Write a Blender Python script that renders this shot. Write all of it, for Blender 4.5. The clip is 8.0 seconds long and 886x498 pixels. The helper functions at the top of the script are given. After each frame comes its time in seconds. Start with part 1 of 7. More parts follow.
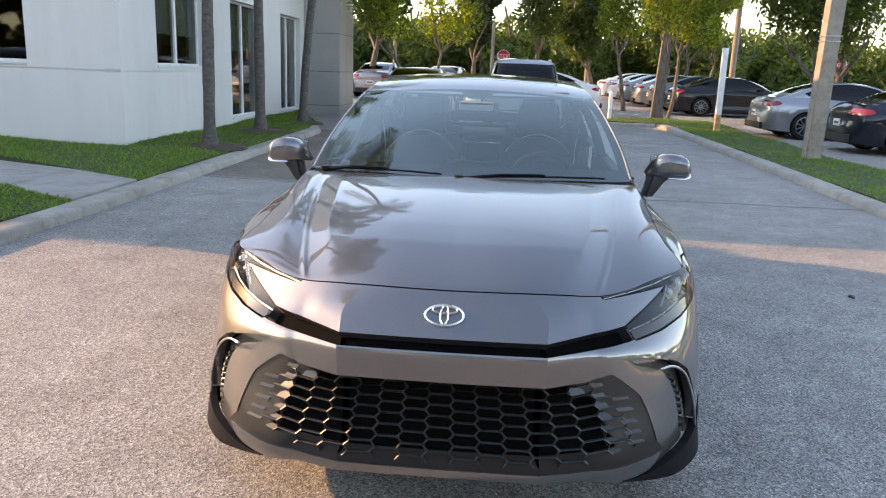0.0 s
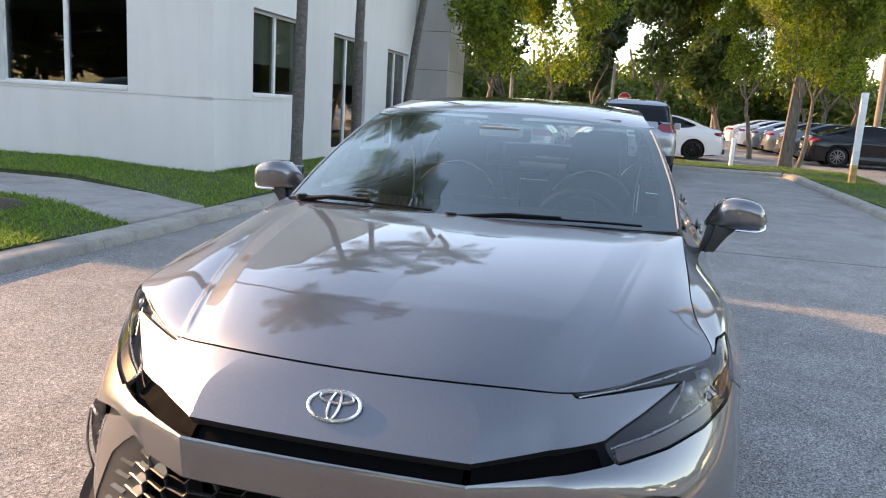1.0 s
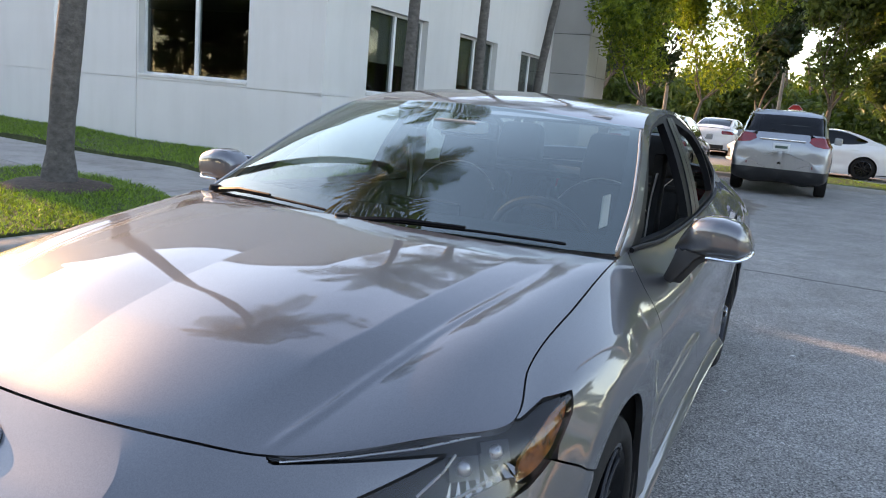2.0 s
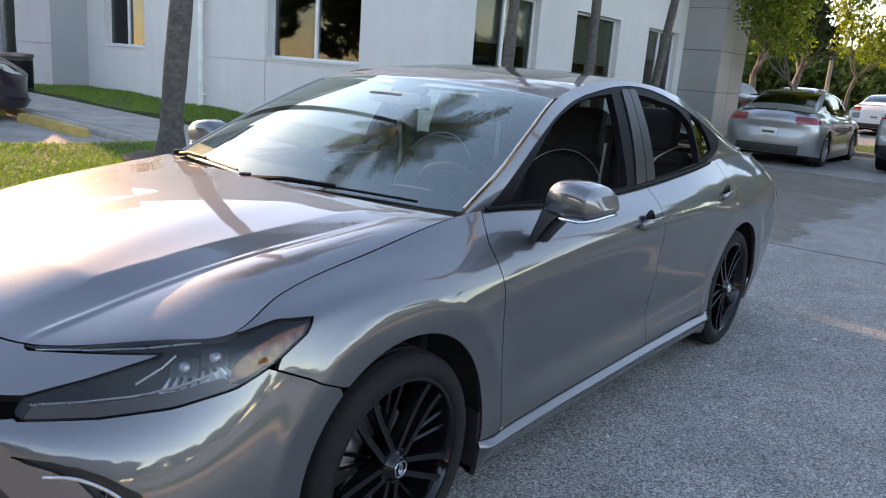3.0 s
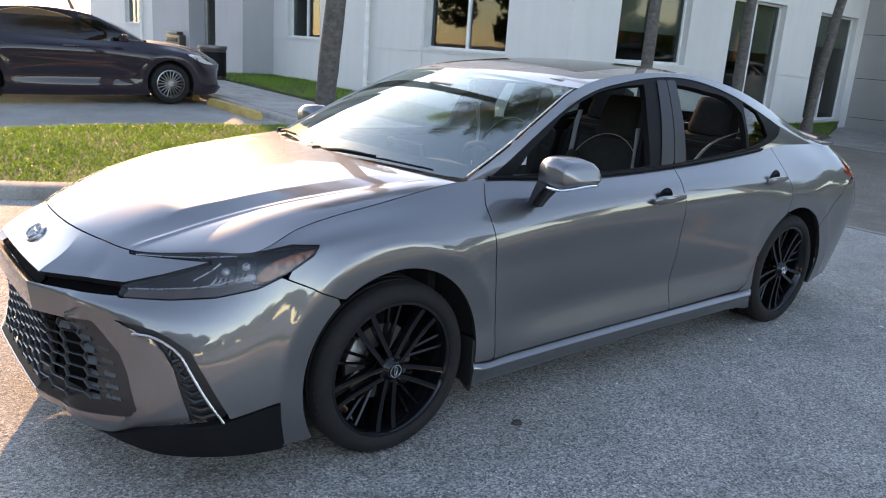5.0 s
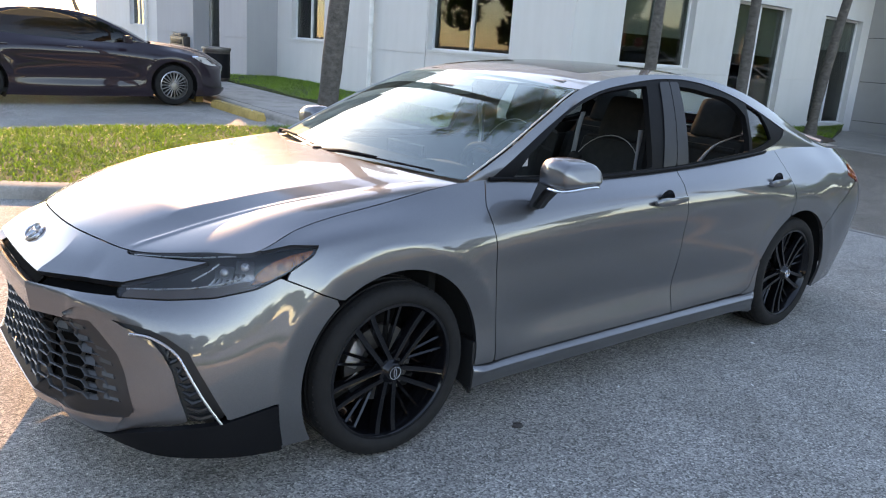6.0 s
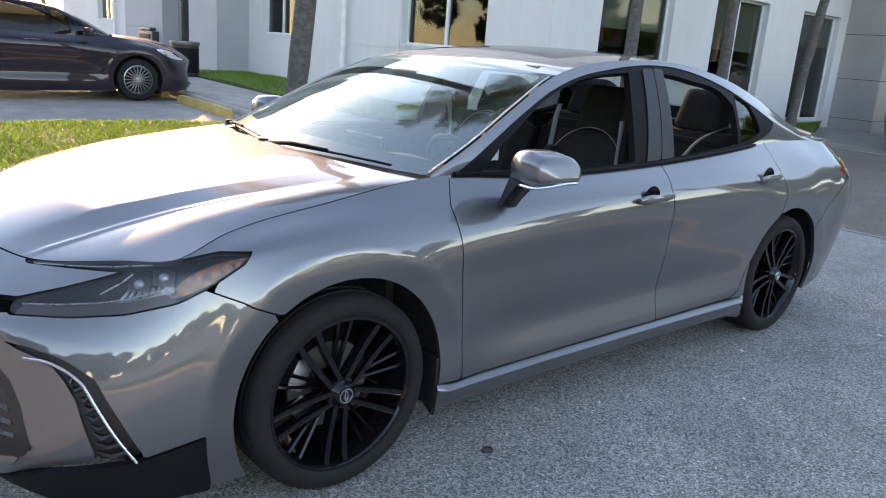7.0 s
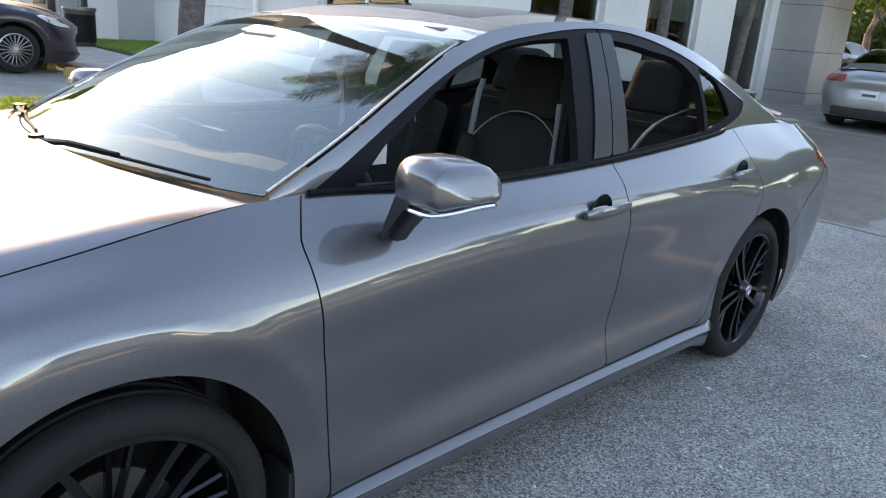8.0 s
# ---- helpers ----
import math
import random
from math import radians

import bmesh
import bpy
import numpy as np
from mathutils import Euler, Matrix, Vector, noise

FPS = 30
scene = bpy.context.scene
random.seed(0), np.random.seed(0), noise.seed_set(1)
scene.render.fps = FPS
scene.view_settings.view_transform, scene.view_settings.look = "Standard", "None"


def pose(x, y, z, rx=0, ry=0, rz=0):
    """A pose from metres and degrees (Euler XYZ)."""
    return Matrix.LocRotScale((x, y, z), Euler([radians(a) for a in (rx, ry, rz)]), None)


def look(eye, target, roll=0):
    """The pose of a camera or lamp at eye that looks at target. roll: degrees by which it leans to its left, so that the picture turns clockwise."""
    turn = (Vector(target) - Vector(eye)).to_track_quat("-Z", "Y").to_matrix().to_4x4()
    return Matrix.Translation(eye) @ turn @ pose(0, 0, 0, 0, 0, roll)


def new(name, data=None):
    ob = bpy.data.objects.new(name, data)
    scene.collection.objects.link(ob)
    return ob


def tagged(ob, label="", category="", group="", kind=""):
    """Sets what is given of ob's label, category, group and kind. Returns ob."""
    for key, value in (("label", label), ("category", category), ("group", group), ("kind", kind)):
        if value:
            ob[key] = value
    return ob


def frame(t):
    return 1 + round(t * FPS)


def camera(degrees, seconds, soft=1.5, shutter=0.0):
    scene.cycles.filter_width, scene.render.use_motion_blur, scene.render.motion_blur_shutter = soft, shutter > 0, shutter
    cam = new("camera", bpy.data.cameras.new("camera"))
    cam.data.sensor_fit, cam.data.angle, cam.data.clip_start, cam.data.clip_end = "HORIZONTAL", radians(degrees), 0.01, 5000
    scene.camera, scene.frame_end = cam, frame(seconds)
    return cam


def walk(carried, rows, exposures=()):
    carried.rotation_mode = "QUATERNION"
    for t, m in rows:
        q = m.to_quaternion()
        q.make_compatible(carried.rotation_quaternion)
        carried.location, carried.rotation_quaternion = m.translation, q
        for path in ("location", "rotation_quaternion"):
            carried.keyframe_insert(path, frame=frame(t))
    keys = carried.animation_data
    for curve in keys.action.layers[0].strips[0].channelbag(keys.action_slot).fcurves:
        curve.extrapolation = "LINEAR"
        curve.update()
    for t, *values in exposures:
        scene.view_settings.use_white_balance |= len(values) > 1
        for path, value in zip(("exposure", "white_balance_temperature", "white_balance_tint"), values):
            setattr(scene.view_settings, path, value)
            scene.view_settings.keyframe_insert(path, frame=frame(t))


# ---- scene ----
cam = camera(60.6, 8.0, 1.1)
PATH = [
    (0, (0.149, -2.197, 1.451), (0.006, -0.255, 0.994), 2.1),
    (0.5, (0.265, -1.812, 1.4), (-0.019, 0.125, 0.994), 2.6),
    (1, (0.557, -1.446, 1.369), (0.102, 0.467, 1.001), 3.5),
    (1.5, (0.886, -1.122, 1.383), (0.243, 0.738, 1.023), 4.7),
    (1.7, (0.998, -0.977, 1.353), (0.278, 0.853, 0.988), 5.0),
    (2.8, (1.945, -0.457, 1.418), (0.824, 1.137, 0.969), 4.6),
    (3, (2.11, -0.513, 1.409), (0.935, 1.038, 0.946), 4.4),
    (3.5, (2.44, -0.619, 1.468), (1.139, 0.817, 0.975), 3.9),
    (4, (2.762, -0.56, 1.487), (1.369, 0.781, 0.976), 3.7),
    (4.5, (2.904, -0.546, 1.495), (1.453, 0.729, 0.974), 3.8),
    (5, (2.959, -0.556, 1.487), (1.473, 0.676, 0.962), 4.0),
    (6.5, (2.948, -0.495, 1.469), (1.455, 0.732, 0.953), 4.2),
    (7, (2.741, -0.273, 1.417), (1.284, 0.994, 0.897), 4.3),
    (7.5, (2.46, 0.068, 1.406), (1.059, 1.388, 0.863), 4.5),
    (8, (2.163, 0.473, 1.381), (0.835, 1.852, 0.804), 4.6),
]
walk(cam, [(t, look(eye, target, roll)) for t, eye, target, roll in PATH], [(0, 2.22, 8050, 19), (1.7, 2.18, 8000, 19), (3.0, 2.08, 7700, 19), (5.0, 2.15, 7800, 19), (8, 2.36, 7800, 19)])

# ---- daylight: low evening sun behind the forecourt, hazy sky ----
SUN_AZ, SUN_EL = 76.5, 20.0     # degrees from +y towards -x, and above the horizon
sun_way = Vector((-math.sin(radians(SUN_AZ)) * math.cos(radians(SUN_EL)),
                  math.cos(radians(SUN_AZ)) * math.cos(radians(SUN_EL)), math.sin(radians(SUN_EL))))
world = bpy.data.worlds.new("world")
scene.world = world
world.use_nodes = True
wt = world.node_tree
sky = wt.nodes.new("ShaderNodeTexSky")
sky.sky_type, sky.sun_disc = "NISHITA", False
sky.sun_elevation, sky.sun_rotation = radians(SUN_EL), radians(-SUN_AZ)
sky.air_density, sky.dust_density, sky.ozone_density = 1.0, 0.25, 1.0
wt.nodes["Background"].inputs["Strength"].default_value = 0.15
wt.links.new(sky.outputs[0], wt.nodes["Background"].inputs["Color"])
sun_data = bpy.data.lights.new("sun", "SUN")
sun_data.energy, sun_data.angle, sun_data.color = 2.1, radians(0.6), (1.0, 0.64, 0.35)
sun = new("sun", sun_data)
sun.matrix_world = look((0, 0, 30), Vector((0, 0, 30)) - sun_way)
# ---- materials ----
def mat_nodes(name):
    m = bpy.data.materials.new(name)
    m.use_nodes = True
    return m, m.node_tree, m.node_tree.nodes["Principled BSDF"]


def node(nt, kind, **values):
    n = nt.nodes.new(kind)
    for key, value in values.items():
        n.inputs[key.replace("_", " ")].default_value = value
    return n


def coords(nt, kind="Object"):
    return nt.nodes.new("ShaderNodeTexCoord").outputs[kind]


def ramp(nt, source, stops):
    r = nt.nodes.new("ShaderNodeValToRGB")
    nt.links.new(source, r.inputs[0])
    els = r.color_ramp.elements
    while len(els) < len(stops):
        els.new(0.5)
    for e, (at, col) in zip(els, stops):
        e.position, e.color = at, (*col, 1)
    return r.outputs[0]


def mixed(nt, a, b, fac, kind="MIX"):
    n = nt.nodes.new("ShaderNodeMix")
    n.data_type, n.blend_type = "RGBA", kind
    for value, slot in ((fac, 0), (a, 6), (b, 7)):
        if isinstance(value, (int, float)):
            n.inputs[slot].default_value = value
        elif isinstance(value, tuple):
            n.inputs[slot].default_value = (*value, 1)
        else:
            nt.links.new(value, n.inputs[slot])
    return n.outputs[2]


def noise_of(nt, scale, detail=4.0, rough=0.55, source=None, out="Fac"):
    n = node(nt, "ShaderNodeTexNoise", Scale=scale, Detail=detail, Roughness=rough)
    nt.links.new(source or coords(nt), n.inputs["Vector"])
    return n.outputs[out]


def bump(nt, bsdf, height, strength, distance=0.01):
    b = node(nt, "ShaderNodeBump", Strength=strength, Distance=distance)
    nt.links.new(height, b.inputs["Height"])
    nt.links.new(b.outputs[0], bsdf.inputs["Normal"])


def simple(name, col, rough=0.5, metal=0.0, coat=0.0, vary=0.12, scale=6.0, grain=0.0, grain_scale=300.0):
    """A plain surface with slight variation in tone and gloss, and an optional fine grain."""
    m, nt, b = mat_nodes(name)
    n = noise_of(nt, scale)
    lo = tuple(c * (1 - vary) for c in col)
    hi = tuple(min(1, c * (1 + vary)) for c in col)
    nt.links.new(ramp(nt, n, ((0.3, lo), (0.7, hi))), b.inputs["Base Color"])
    r = nt.nodes.new("ShaderNodeMapRange")
    nt.links.new(noise_of(nt, scale * 5), r.inputs[0])
    r.inputs[3].default_value, r.inputs[4].default_value = rough * 0.85, min(1, rough * 1.15)
    nt.links.new(r.outputs[0], b.inputs["Roughness"])
    b.inputs["Metallic"].default_value = metal
    b.inputs["Coat Weight"].default_value = coat
    b.inputs["Coat Roughness"].default_value = 0.02
    if grain:
        bump(nt, b, noise_of(nt, grain_scale, 2.0), grain, 0.003)
    return m


def paint(name, col, metal=0.8, rough=0.34, spec=0.5, coat=1.45):
    m, nt, b = mat_nodes(name)
    flake = nt.nodes.new("ShaderNodeTexVoronoi")
    flake.inputs["Scale"].default_value = 900
    nt.links.new(coords(nt), flake.inputs["Vector"])
    lo, hi = tuple(c * 0.86 for c in col), tuple(min(1, c * 1.14) for c in col)
    nt.links.new(ramp(nt, flake.outputs["Color"], ((0.1, lo), (0.9, hi))), b.inputs["Base Color"])
    b.inputs["Metallic"].default_value = metal
    b.inputs["Roughness"].default_value = rough
    b.inputs["Specular IOR Level"].default_value = spec
    b.inputs["Coat Weight"].default_value = 1.0
    b.inputs["Coat IOR"].default_value = coat
    dust = noise_of(nt, 3.0, 6.0)
    r = nt.nodes.new("ShaderNodeMapRange")
    nt.links.new(dust, r.inputs[0])
    r.inputs[3].default_value, r.inputs[4].default_value = 0.01, 0.05
    nt.links.new(r.outputs[0], b.inputs["Coat Roughness"])
    return m


def clear(name, tint=(0.8, 0.86, 0.85), gloss=1.0, ior=1.5, rough=0.0):
    """A thin pane: lets light straight through, with a Fresnel gloss."""
    m = bpy.data.materials.new(name)
    m.use_nodes = True
    nt = m.node_tree
    nt.nodes.remove(nt.nodes["Principled BSDF"])
    out = nt.nodes["Material Output"]
    tr = node(nt, "ShaderNodeBsdfTransparent", Color=(*tint, 1))
    gl = node(nt, "ShaderNodeBsdfGlossy", Color=(*gloss, 1) if isinstance(gloss, tuple) else (gloss, gloss, gloss, 1), Roughness=rough)
    lw = node(nt, "ShaderNodeLayerWeight", Blend=0.5)
    p5 = nt.nodes.new("ShaderNodeMath")
    p5.operation = "POWER"
    nt.links.new(lw.outputs["Facing"], p5.inputs[0])
    p5.inputs[1].default_value = 5.0
    f0 = ((ior - 1) / (ior + 1)) ** 2
    fr = nt.nodes.new("ShaderNodeMath")
    fr.operation = "MULTIPLY_ADD"
    nt.links.new(p5.outputs[0], fr.inputs[0])
    fr.inputs[1].default_value, fr.inputs[2].default_value = 1 - f0, f0
    mx = nt.nodes.new("ShaderNodeMixShader")
    nt.links.new(fr.outputs[0], mx.inputs[0])
    nt.links.new(tr.outputs[0], mx.inputs[1])
    nt.links.new(gl.outputs[0], mx.inputs[2])
    nt.links.new(mx.outputs[0], out.inputs[0])
    return m


PAINT = paint("grey_metallic_paint", (0.128, 0.128, 0.134), 0.92, 0.45, 0.1, coat=1.9)
GLOSS_BLACK = simple("gloss_black", (0.008, 0.008, 0.009), 0.10)
GRILLE_BAR = simple("grille_black_plastic", (0.026, 0.026, 0.026), 0.36, grain=0.1)
PLASTIC = simple("black_plastic", (0.015, 0.015, 0.016), 0.42, grain=0.15)
TRIM_BLACK = simple("black_trim", (0.009, 0.009, 0.010), 0.45)
TRIM_BLACK.node_tree.nodes["Principled BSDF"].inputs["Specular IOR Level"].default_value = 0.06
RUBBER = simple("tyre_rubber", (0.009, 0.0085, 0.0085), 0.8, vary=0.25, grain=0.2, grain_scale=160)
WHEEL_BLACK = simple("gloss_black_alloy", (0.004, 0.004, 0.005), 0.11, coat=0.0)
DULL_STEEL = simple("dull_brake_steel", (0.16, 0.155, 0.15), 0.5, metal=1.0)
LAMP_BROWN = simple("brown_lamp_trim", (0.070, 0.050, 0.038), 0.3, coat=0.5)
LAMP_GREY = simple("lamp_reflector_grey", (0.62, 0.61, 0.60), 0.22, metal=0.9, vary=0.3, scale=30)
RUBBER.node_tree.nodes["Principled BSDF"].inputs["Specular IOR Level"].default_value = 0.3
CHROME = simple("chrome", (0.75, 0.76, 0.78), 0.12, metal=1.0, vary=0.03)
SATIN = simple("satin_silver", (0.62, 0.63, 0.65), 0.28, metal=1.0, vary=0.05)
PILLAR_TRIM = simple("grey_pillar_trim", (0.40, 0.41, 0.42), 0.4, metal=0.5, vary=0.05)
STEEL = simple("brushed_steel", (0.55, 0.55, 0.56), 0.38, metal=1.0)
CABIN = simple("black_cabin_cloth", (0.009, 0.0095, 0.010), 0.85, grain=0.06, grain_scale=220)
CABIN_GREY = simple("grey_cabin_trim", (0.20, 0.20, 0.195), 0.7)
BELT = simple("grey_belt_webbing", (0.30, 0.30, 0.30), 0.7)
LINER = simple("wheel_well_liner", (0.01, 0.01, 0.01), 0.9)
# near black, hardly any gloss: shade of the nose openings put into the colour
RECESS = simple("recess_shade", (0.003, 0.003, 0.003), 0.9)
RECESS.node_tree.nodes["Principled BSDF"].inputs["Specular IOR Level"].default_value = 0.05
GLASS = clear("windscreen_glass", (0.72, 0.80, 0.77), (0.90, 1.0, 0.95), ior=2.4)
GLASS_SIDE = clear("side_window_glass", (0.60, 0.66, 0.64), ior=1.5)
GLASS_DARK = clear("tinted_glass", (0.10, 0.11, 0.11), ior=1.6)
LENS = clear("lamp_lens", (0.60, 0.60, 0.60), ior=1.5)
LAMP_BLACK = simple("lamp_housing_black", (0.006, 0.006, 0.007), 0.8)
AMBER = simple("amber_reflector", (0.26, 0.072, 0.010), 0.25, coat=1.0, vary=0.75, scale=55)
PILLAR_BLACK = simple("satin_black_pillar", (0.020, 0.020, 0.022), 0.32)
PILLAR_BLACK.node_tree.nodes["Principled BSDF"].inputs["Specular IOR Level"].default_value = 0.25
RED_LAMP = simple("red_lamp_lens", (0.22, 0.006, 0.009), 0.15, coat=1.0)
SCREEN_GREY = simple("grey_screen", (0.5, 0.5, 0.5), 0.6)
def asphalt_mat():
    m, nt, b = mat_nodes("worn_asphalt")
    co = coords(nt)
    big = noise_of(nt, 0.35, 5.0, 0.6, co)
    base = ramp(nt, big, ((0.3, (0.272, 0.262, 0.248)), (0.7, (0.358, 0.346, 0.328))))
    vor = node(nt, "ShaderNodeTexVoronoi", Scale=150.0)
    nt.links.new(co, vor.inputs["Vector"])
    stones = ramp(nt, vor.outputs["Color"], ((0.10, (0.20, 0.20, 0.20)), (0.5, (0.88, 0.88, 0.88)), (0.85, (1.6, 1.58, 1.54)), (0.97, (2.8, 2.74, 2.65))))
    col = mixed(nt, base, stones, 0.85, "MULTIPLY")
    dirt = ramp(nt, noise_of(nt, 2.2, 6.0, 0.65, co), ((0.40, (0.78, 0.77, 0.75)), (0.62, (1.05, 1.05, 1.05))))
    col = mixed(nt, col, dirt, 0.7, "MULTIPLY")
    sep = nt.nodes.new("ShaderNodeSeparateXYZ")
    nt.links.new(co, sep.inputs[0])
    wob = node(nt, "ShaderNodeMath")
    wob.operation = "MULTIPLY_ADD"
    nt.links.new(noise_of(nt, 1.6, 3.0, 0.5, co), wob.inputs[0])
    wob.inputs[1].default_value = 0.16
    nt.links.new(sep.outputs["Y"], wob.inputs[2])
    for at, width, dark in ((7.26, 0.02, 0.35), (14.95, 0.025, 0.40), (11.6, 0.012, 0.6)):   # old saw joints across the lane
        d = nt.nodes.new("ShaderNodeMath")
        d.operation = "SUBTRACT"
        nt.links.new(wob.outputs[0], d.inputs[0])
        d.inputs[1].default_value = at
        a = nt.nodes.new("ShaderNodeMath")
        a.operation = "ABSOLUTE"
        nt.links.new(d.outputs[0], a.inputs[0])
        k = ramp(nt, a.outputs[0], ((width * 0.6, (dark, dark, dark)), (width * 1.6, (1, 1, 1))))
        col = mixed(nt, col, k, 1.0, "MULTIPLY")
    # a darker, browner stretch of lane with wavering edges
    def band(out, lo, hi, soft):
        r = nt.nodes.new("ShaderNodeMapRange")
        r.interpolation_type = "SMOOTHSTEP"
        nt.links.new(out, r.inputs[0])
        r.inputs[1].default_value, r.inputs[2].default_value = lo, lo + soft
        r2 = nt.nodes.new("ShaderNodeMapRange")
        r2.interpolation_type = "SMOOTHSTEP"
        nt.links.new(out, r2.inputs[0])
        r2.inputs[1].default_value, r2.inputs[2].default_value = hi - soft, hi
        r2.inputs[3].default_value, r2.inputs[4].default_value = 1.0, 0.0
        mu = nt.nodes.new("ShaderNodeMath")
        mu.operation = "MULTIPLY"
        nt.links.new(r.outputs[0], mu.inputs[0])
        nt.links.new(r2.outputs[0], mu.inputs[1])
        return mu.outputs[0]
    wobx = node(nt, "ShaderNodeMath")
    wobx.operation = "MULTIPLY_ADD"
    nt.links.new(noise_of(nt, 0.9, 4.0, 0.6, co), wobx.inputs[0])
    wobx.inputs[1].default_value = 1.4
    nt.links.new(sep.outputs["X"], wobx.inputs[2])
    bx, by = band(wobx.outputs[0], -6.0, 1.2, 0.12), band(wob.outputs[0], 7.3, 14.6, 0.08)
    mu = nt.nodes.new("ShaderNodeMath")
    mu.operation = "MULTIPLY"
    nt.links.new(bx, mu.inputs[0])
    nt.links.new(by, mu.inputs[1])
    col = mixed(nt, col, mixed(nt, col, (0.66, 0.60, 0.54), 1.0, "MULTIPLY"), mu.outputs[0])
    # hairline cracks
    vc = node(nt, "ShaderNodeTexVoronoi", Scale=0.55)
    vc.feature = "DISTANCE_TO_EDGE"
    jit = nt.nodes.new("ShaderNodeVectorMath")
    jit.operation = "MULTIPLY_ADD"
    nt.links.new(noise_of(nt, 2.5, 5.0, 0.6, co, "Color"), jit.inputs[0])
    jit.inputs[1].default_value = (0.5, 0.5, 0.5)
    nt.links.new(co, jit.inputs[2])
    nt.links.new(jit.outputs[0], vc.inputs["Vector"])
    crack = ramp(nt, vc.outputs["Distance"], ((0.002, (0.62, 0.62, 0.62)), (0.006, (1, 1, 1))))
    col = mixed(nt, col, crack, 0.55, "MULTIPLY")
    nt.links.new(col, b.inputs["Base Color"])
    b.inputs["Roughness"].default_value = 0.7
    b.inputs["Specular IOR Level"].default_value = 0.2
    bump(nt, b, vor.outputs["Distance"], 0.9, 0.0045)
    return m


def concrete_mat(name, col, scale=1.5):
    m, nt, b = mat_nodes(name)
    co = coords(nt)
    base = ramp(nt, noise_of(nt, scale, 6.0, 0.65, co), ((0.3, tuple(c * 0.72 for c in col)), (0.7, tuple(c * 1.1 for c in col))))
    fine = ramp(nt, noise_of(nt, 70, 3.0, 0.6, co), ((0.3, (0.84, 0.84, 0.83)), (0.7, (1.08, 1.08, 1.08))))
    c = mixed(nt, base, fine, 1.0, "MULTIPLY")
    stain = ramp(nt, noise_of(nt, scale * 3.1, 5.0, 0.7, co), ((0.36, (0.62, 0.60, 0.57)), (0.52, (1, 1, 1))))
    c = mixed(nt, c, stain, 0.6, "MULTIPLY")
    nt.links.new(c, b.inputs["Base Color"])
    b.inputs["Roughness"].default_value = 0.88
    bump(nt, b, noise_of(nt, 140, 3.0, 0.6, co), 0.4, 0.003)
    return m


def stucco_mat(name, col):
    m, nt, b = mat_nodes(name)
    co = coords(nt)
    base = ramp(nt, noise_of(nt, 0.5, 5.0, 0.6, co), ((0.3, tuple(c * 0.93 for c in col)), (0.7, tuple(min(1, c * 1.03) for c in col))))
    stretch = node(nt, "ShaderNodeMapping")
    stretch.inputs["Scale"].default_value = (3.0, 3.0, 0.35)
    nt.links.new(co, stretch.inputs["Vector"])
    streak = ramp(nt, noise_of(nt, 1.6, 4.0, 0.6, stretch.outputs[0]), ((0.30, (0.95, 0.95, 0.945)), (0.55, (1, 1, 1))))
    nt.links.new(mixed(nt, base, streak, 0.8, "MULTIPLY"), b.inputs["Base Color"])
    b.inputs["Roughness"].default_value = 0.85
    bump(nt, b, noise_of(nt, 160, 3.0, 0.6, co), 0.25, 0.003)
    return m


def leaf_mat(name, lo, hi, through_light=0.45):
    m = bpy.data.materials.new(name)
    m.use_nodes = True
    nt = m.node_tree
    b = nt.nodes["Principled BSDF"]
    geo = nt.nodes.new("ShaderNodeNewGeometry")
    col = ramp(nt, geo.outputs["Random Per Island"], ((0.0, lo), (0.55, tuple((a + c) / 2 for a, c in zip(lo, hi))), (1.0, hi)))
    nt.links.new(col, b.inputs["Base Color"])
    b.inputs["Roughness"].default_value = 0.5
    tr = nt.nodes.new("ShaderNodeBsdfTranslucent")
    nt.links.new(mixed(nt, col, (1.5, 1.6, 0.6), 1.0, "MULTIPLY"), tr.inputs["Color"])
    mx = nt.nodes.new("ShaderNodeMixShader")
    mx.inputs[0].default_value = through_light
    nt.links.new(b.outputs[0], mx.inputs[1])
    nt.links.new(tr.outputs[0], mx.inputs[2])
    nt.links.new(mx.outputs[0], nt.nodes["Material Output"].inputs[0])
    return m


def bark_mat(name, lo, hi, rings=0.0):
    m, nt, b = mat_nodes(name)
    co = coords(nt)
    st = node(nt, "ShaderNodeMapping")
    st.inputs["Scale"].default_value = (6.0, 6.0, 1.5 if not rings else 9.0)
    nt.links.new(co, st.inputs["Vector"])
    n1 = noise_of(nt, 2.2, 6.0, 0.65, st.outputs[0])
    c = ramp(nt, n1, ((0.32, lo), (0.68, hi)))
    lichen = ramp(nt, noise_of(nt, 9.0, 4.0, 0.6, co), ((0.60, (1, 1, 1)), (0.66, (1.6, 1.6, 1.5))))
    nt.links.new(mixed(nt, c, lichen, 0.5, "MULTIPLY"), b.inputs["Base Color"])
    b.inputs["Roughness"].default_value = 0.9
    bump(nt, b, n1, 0.7, 0.02)
    return m


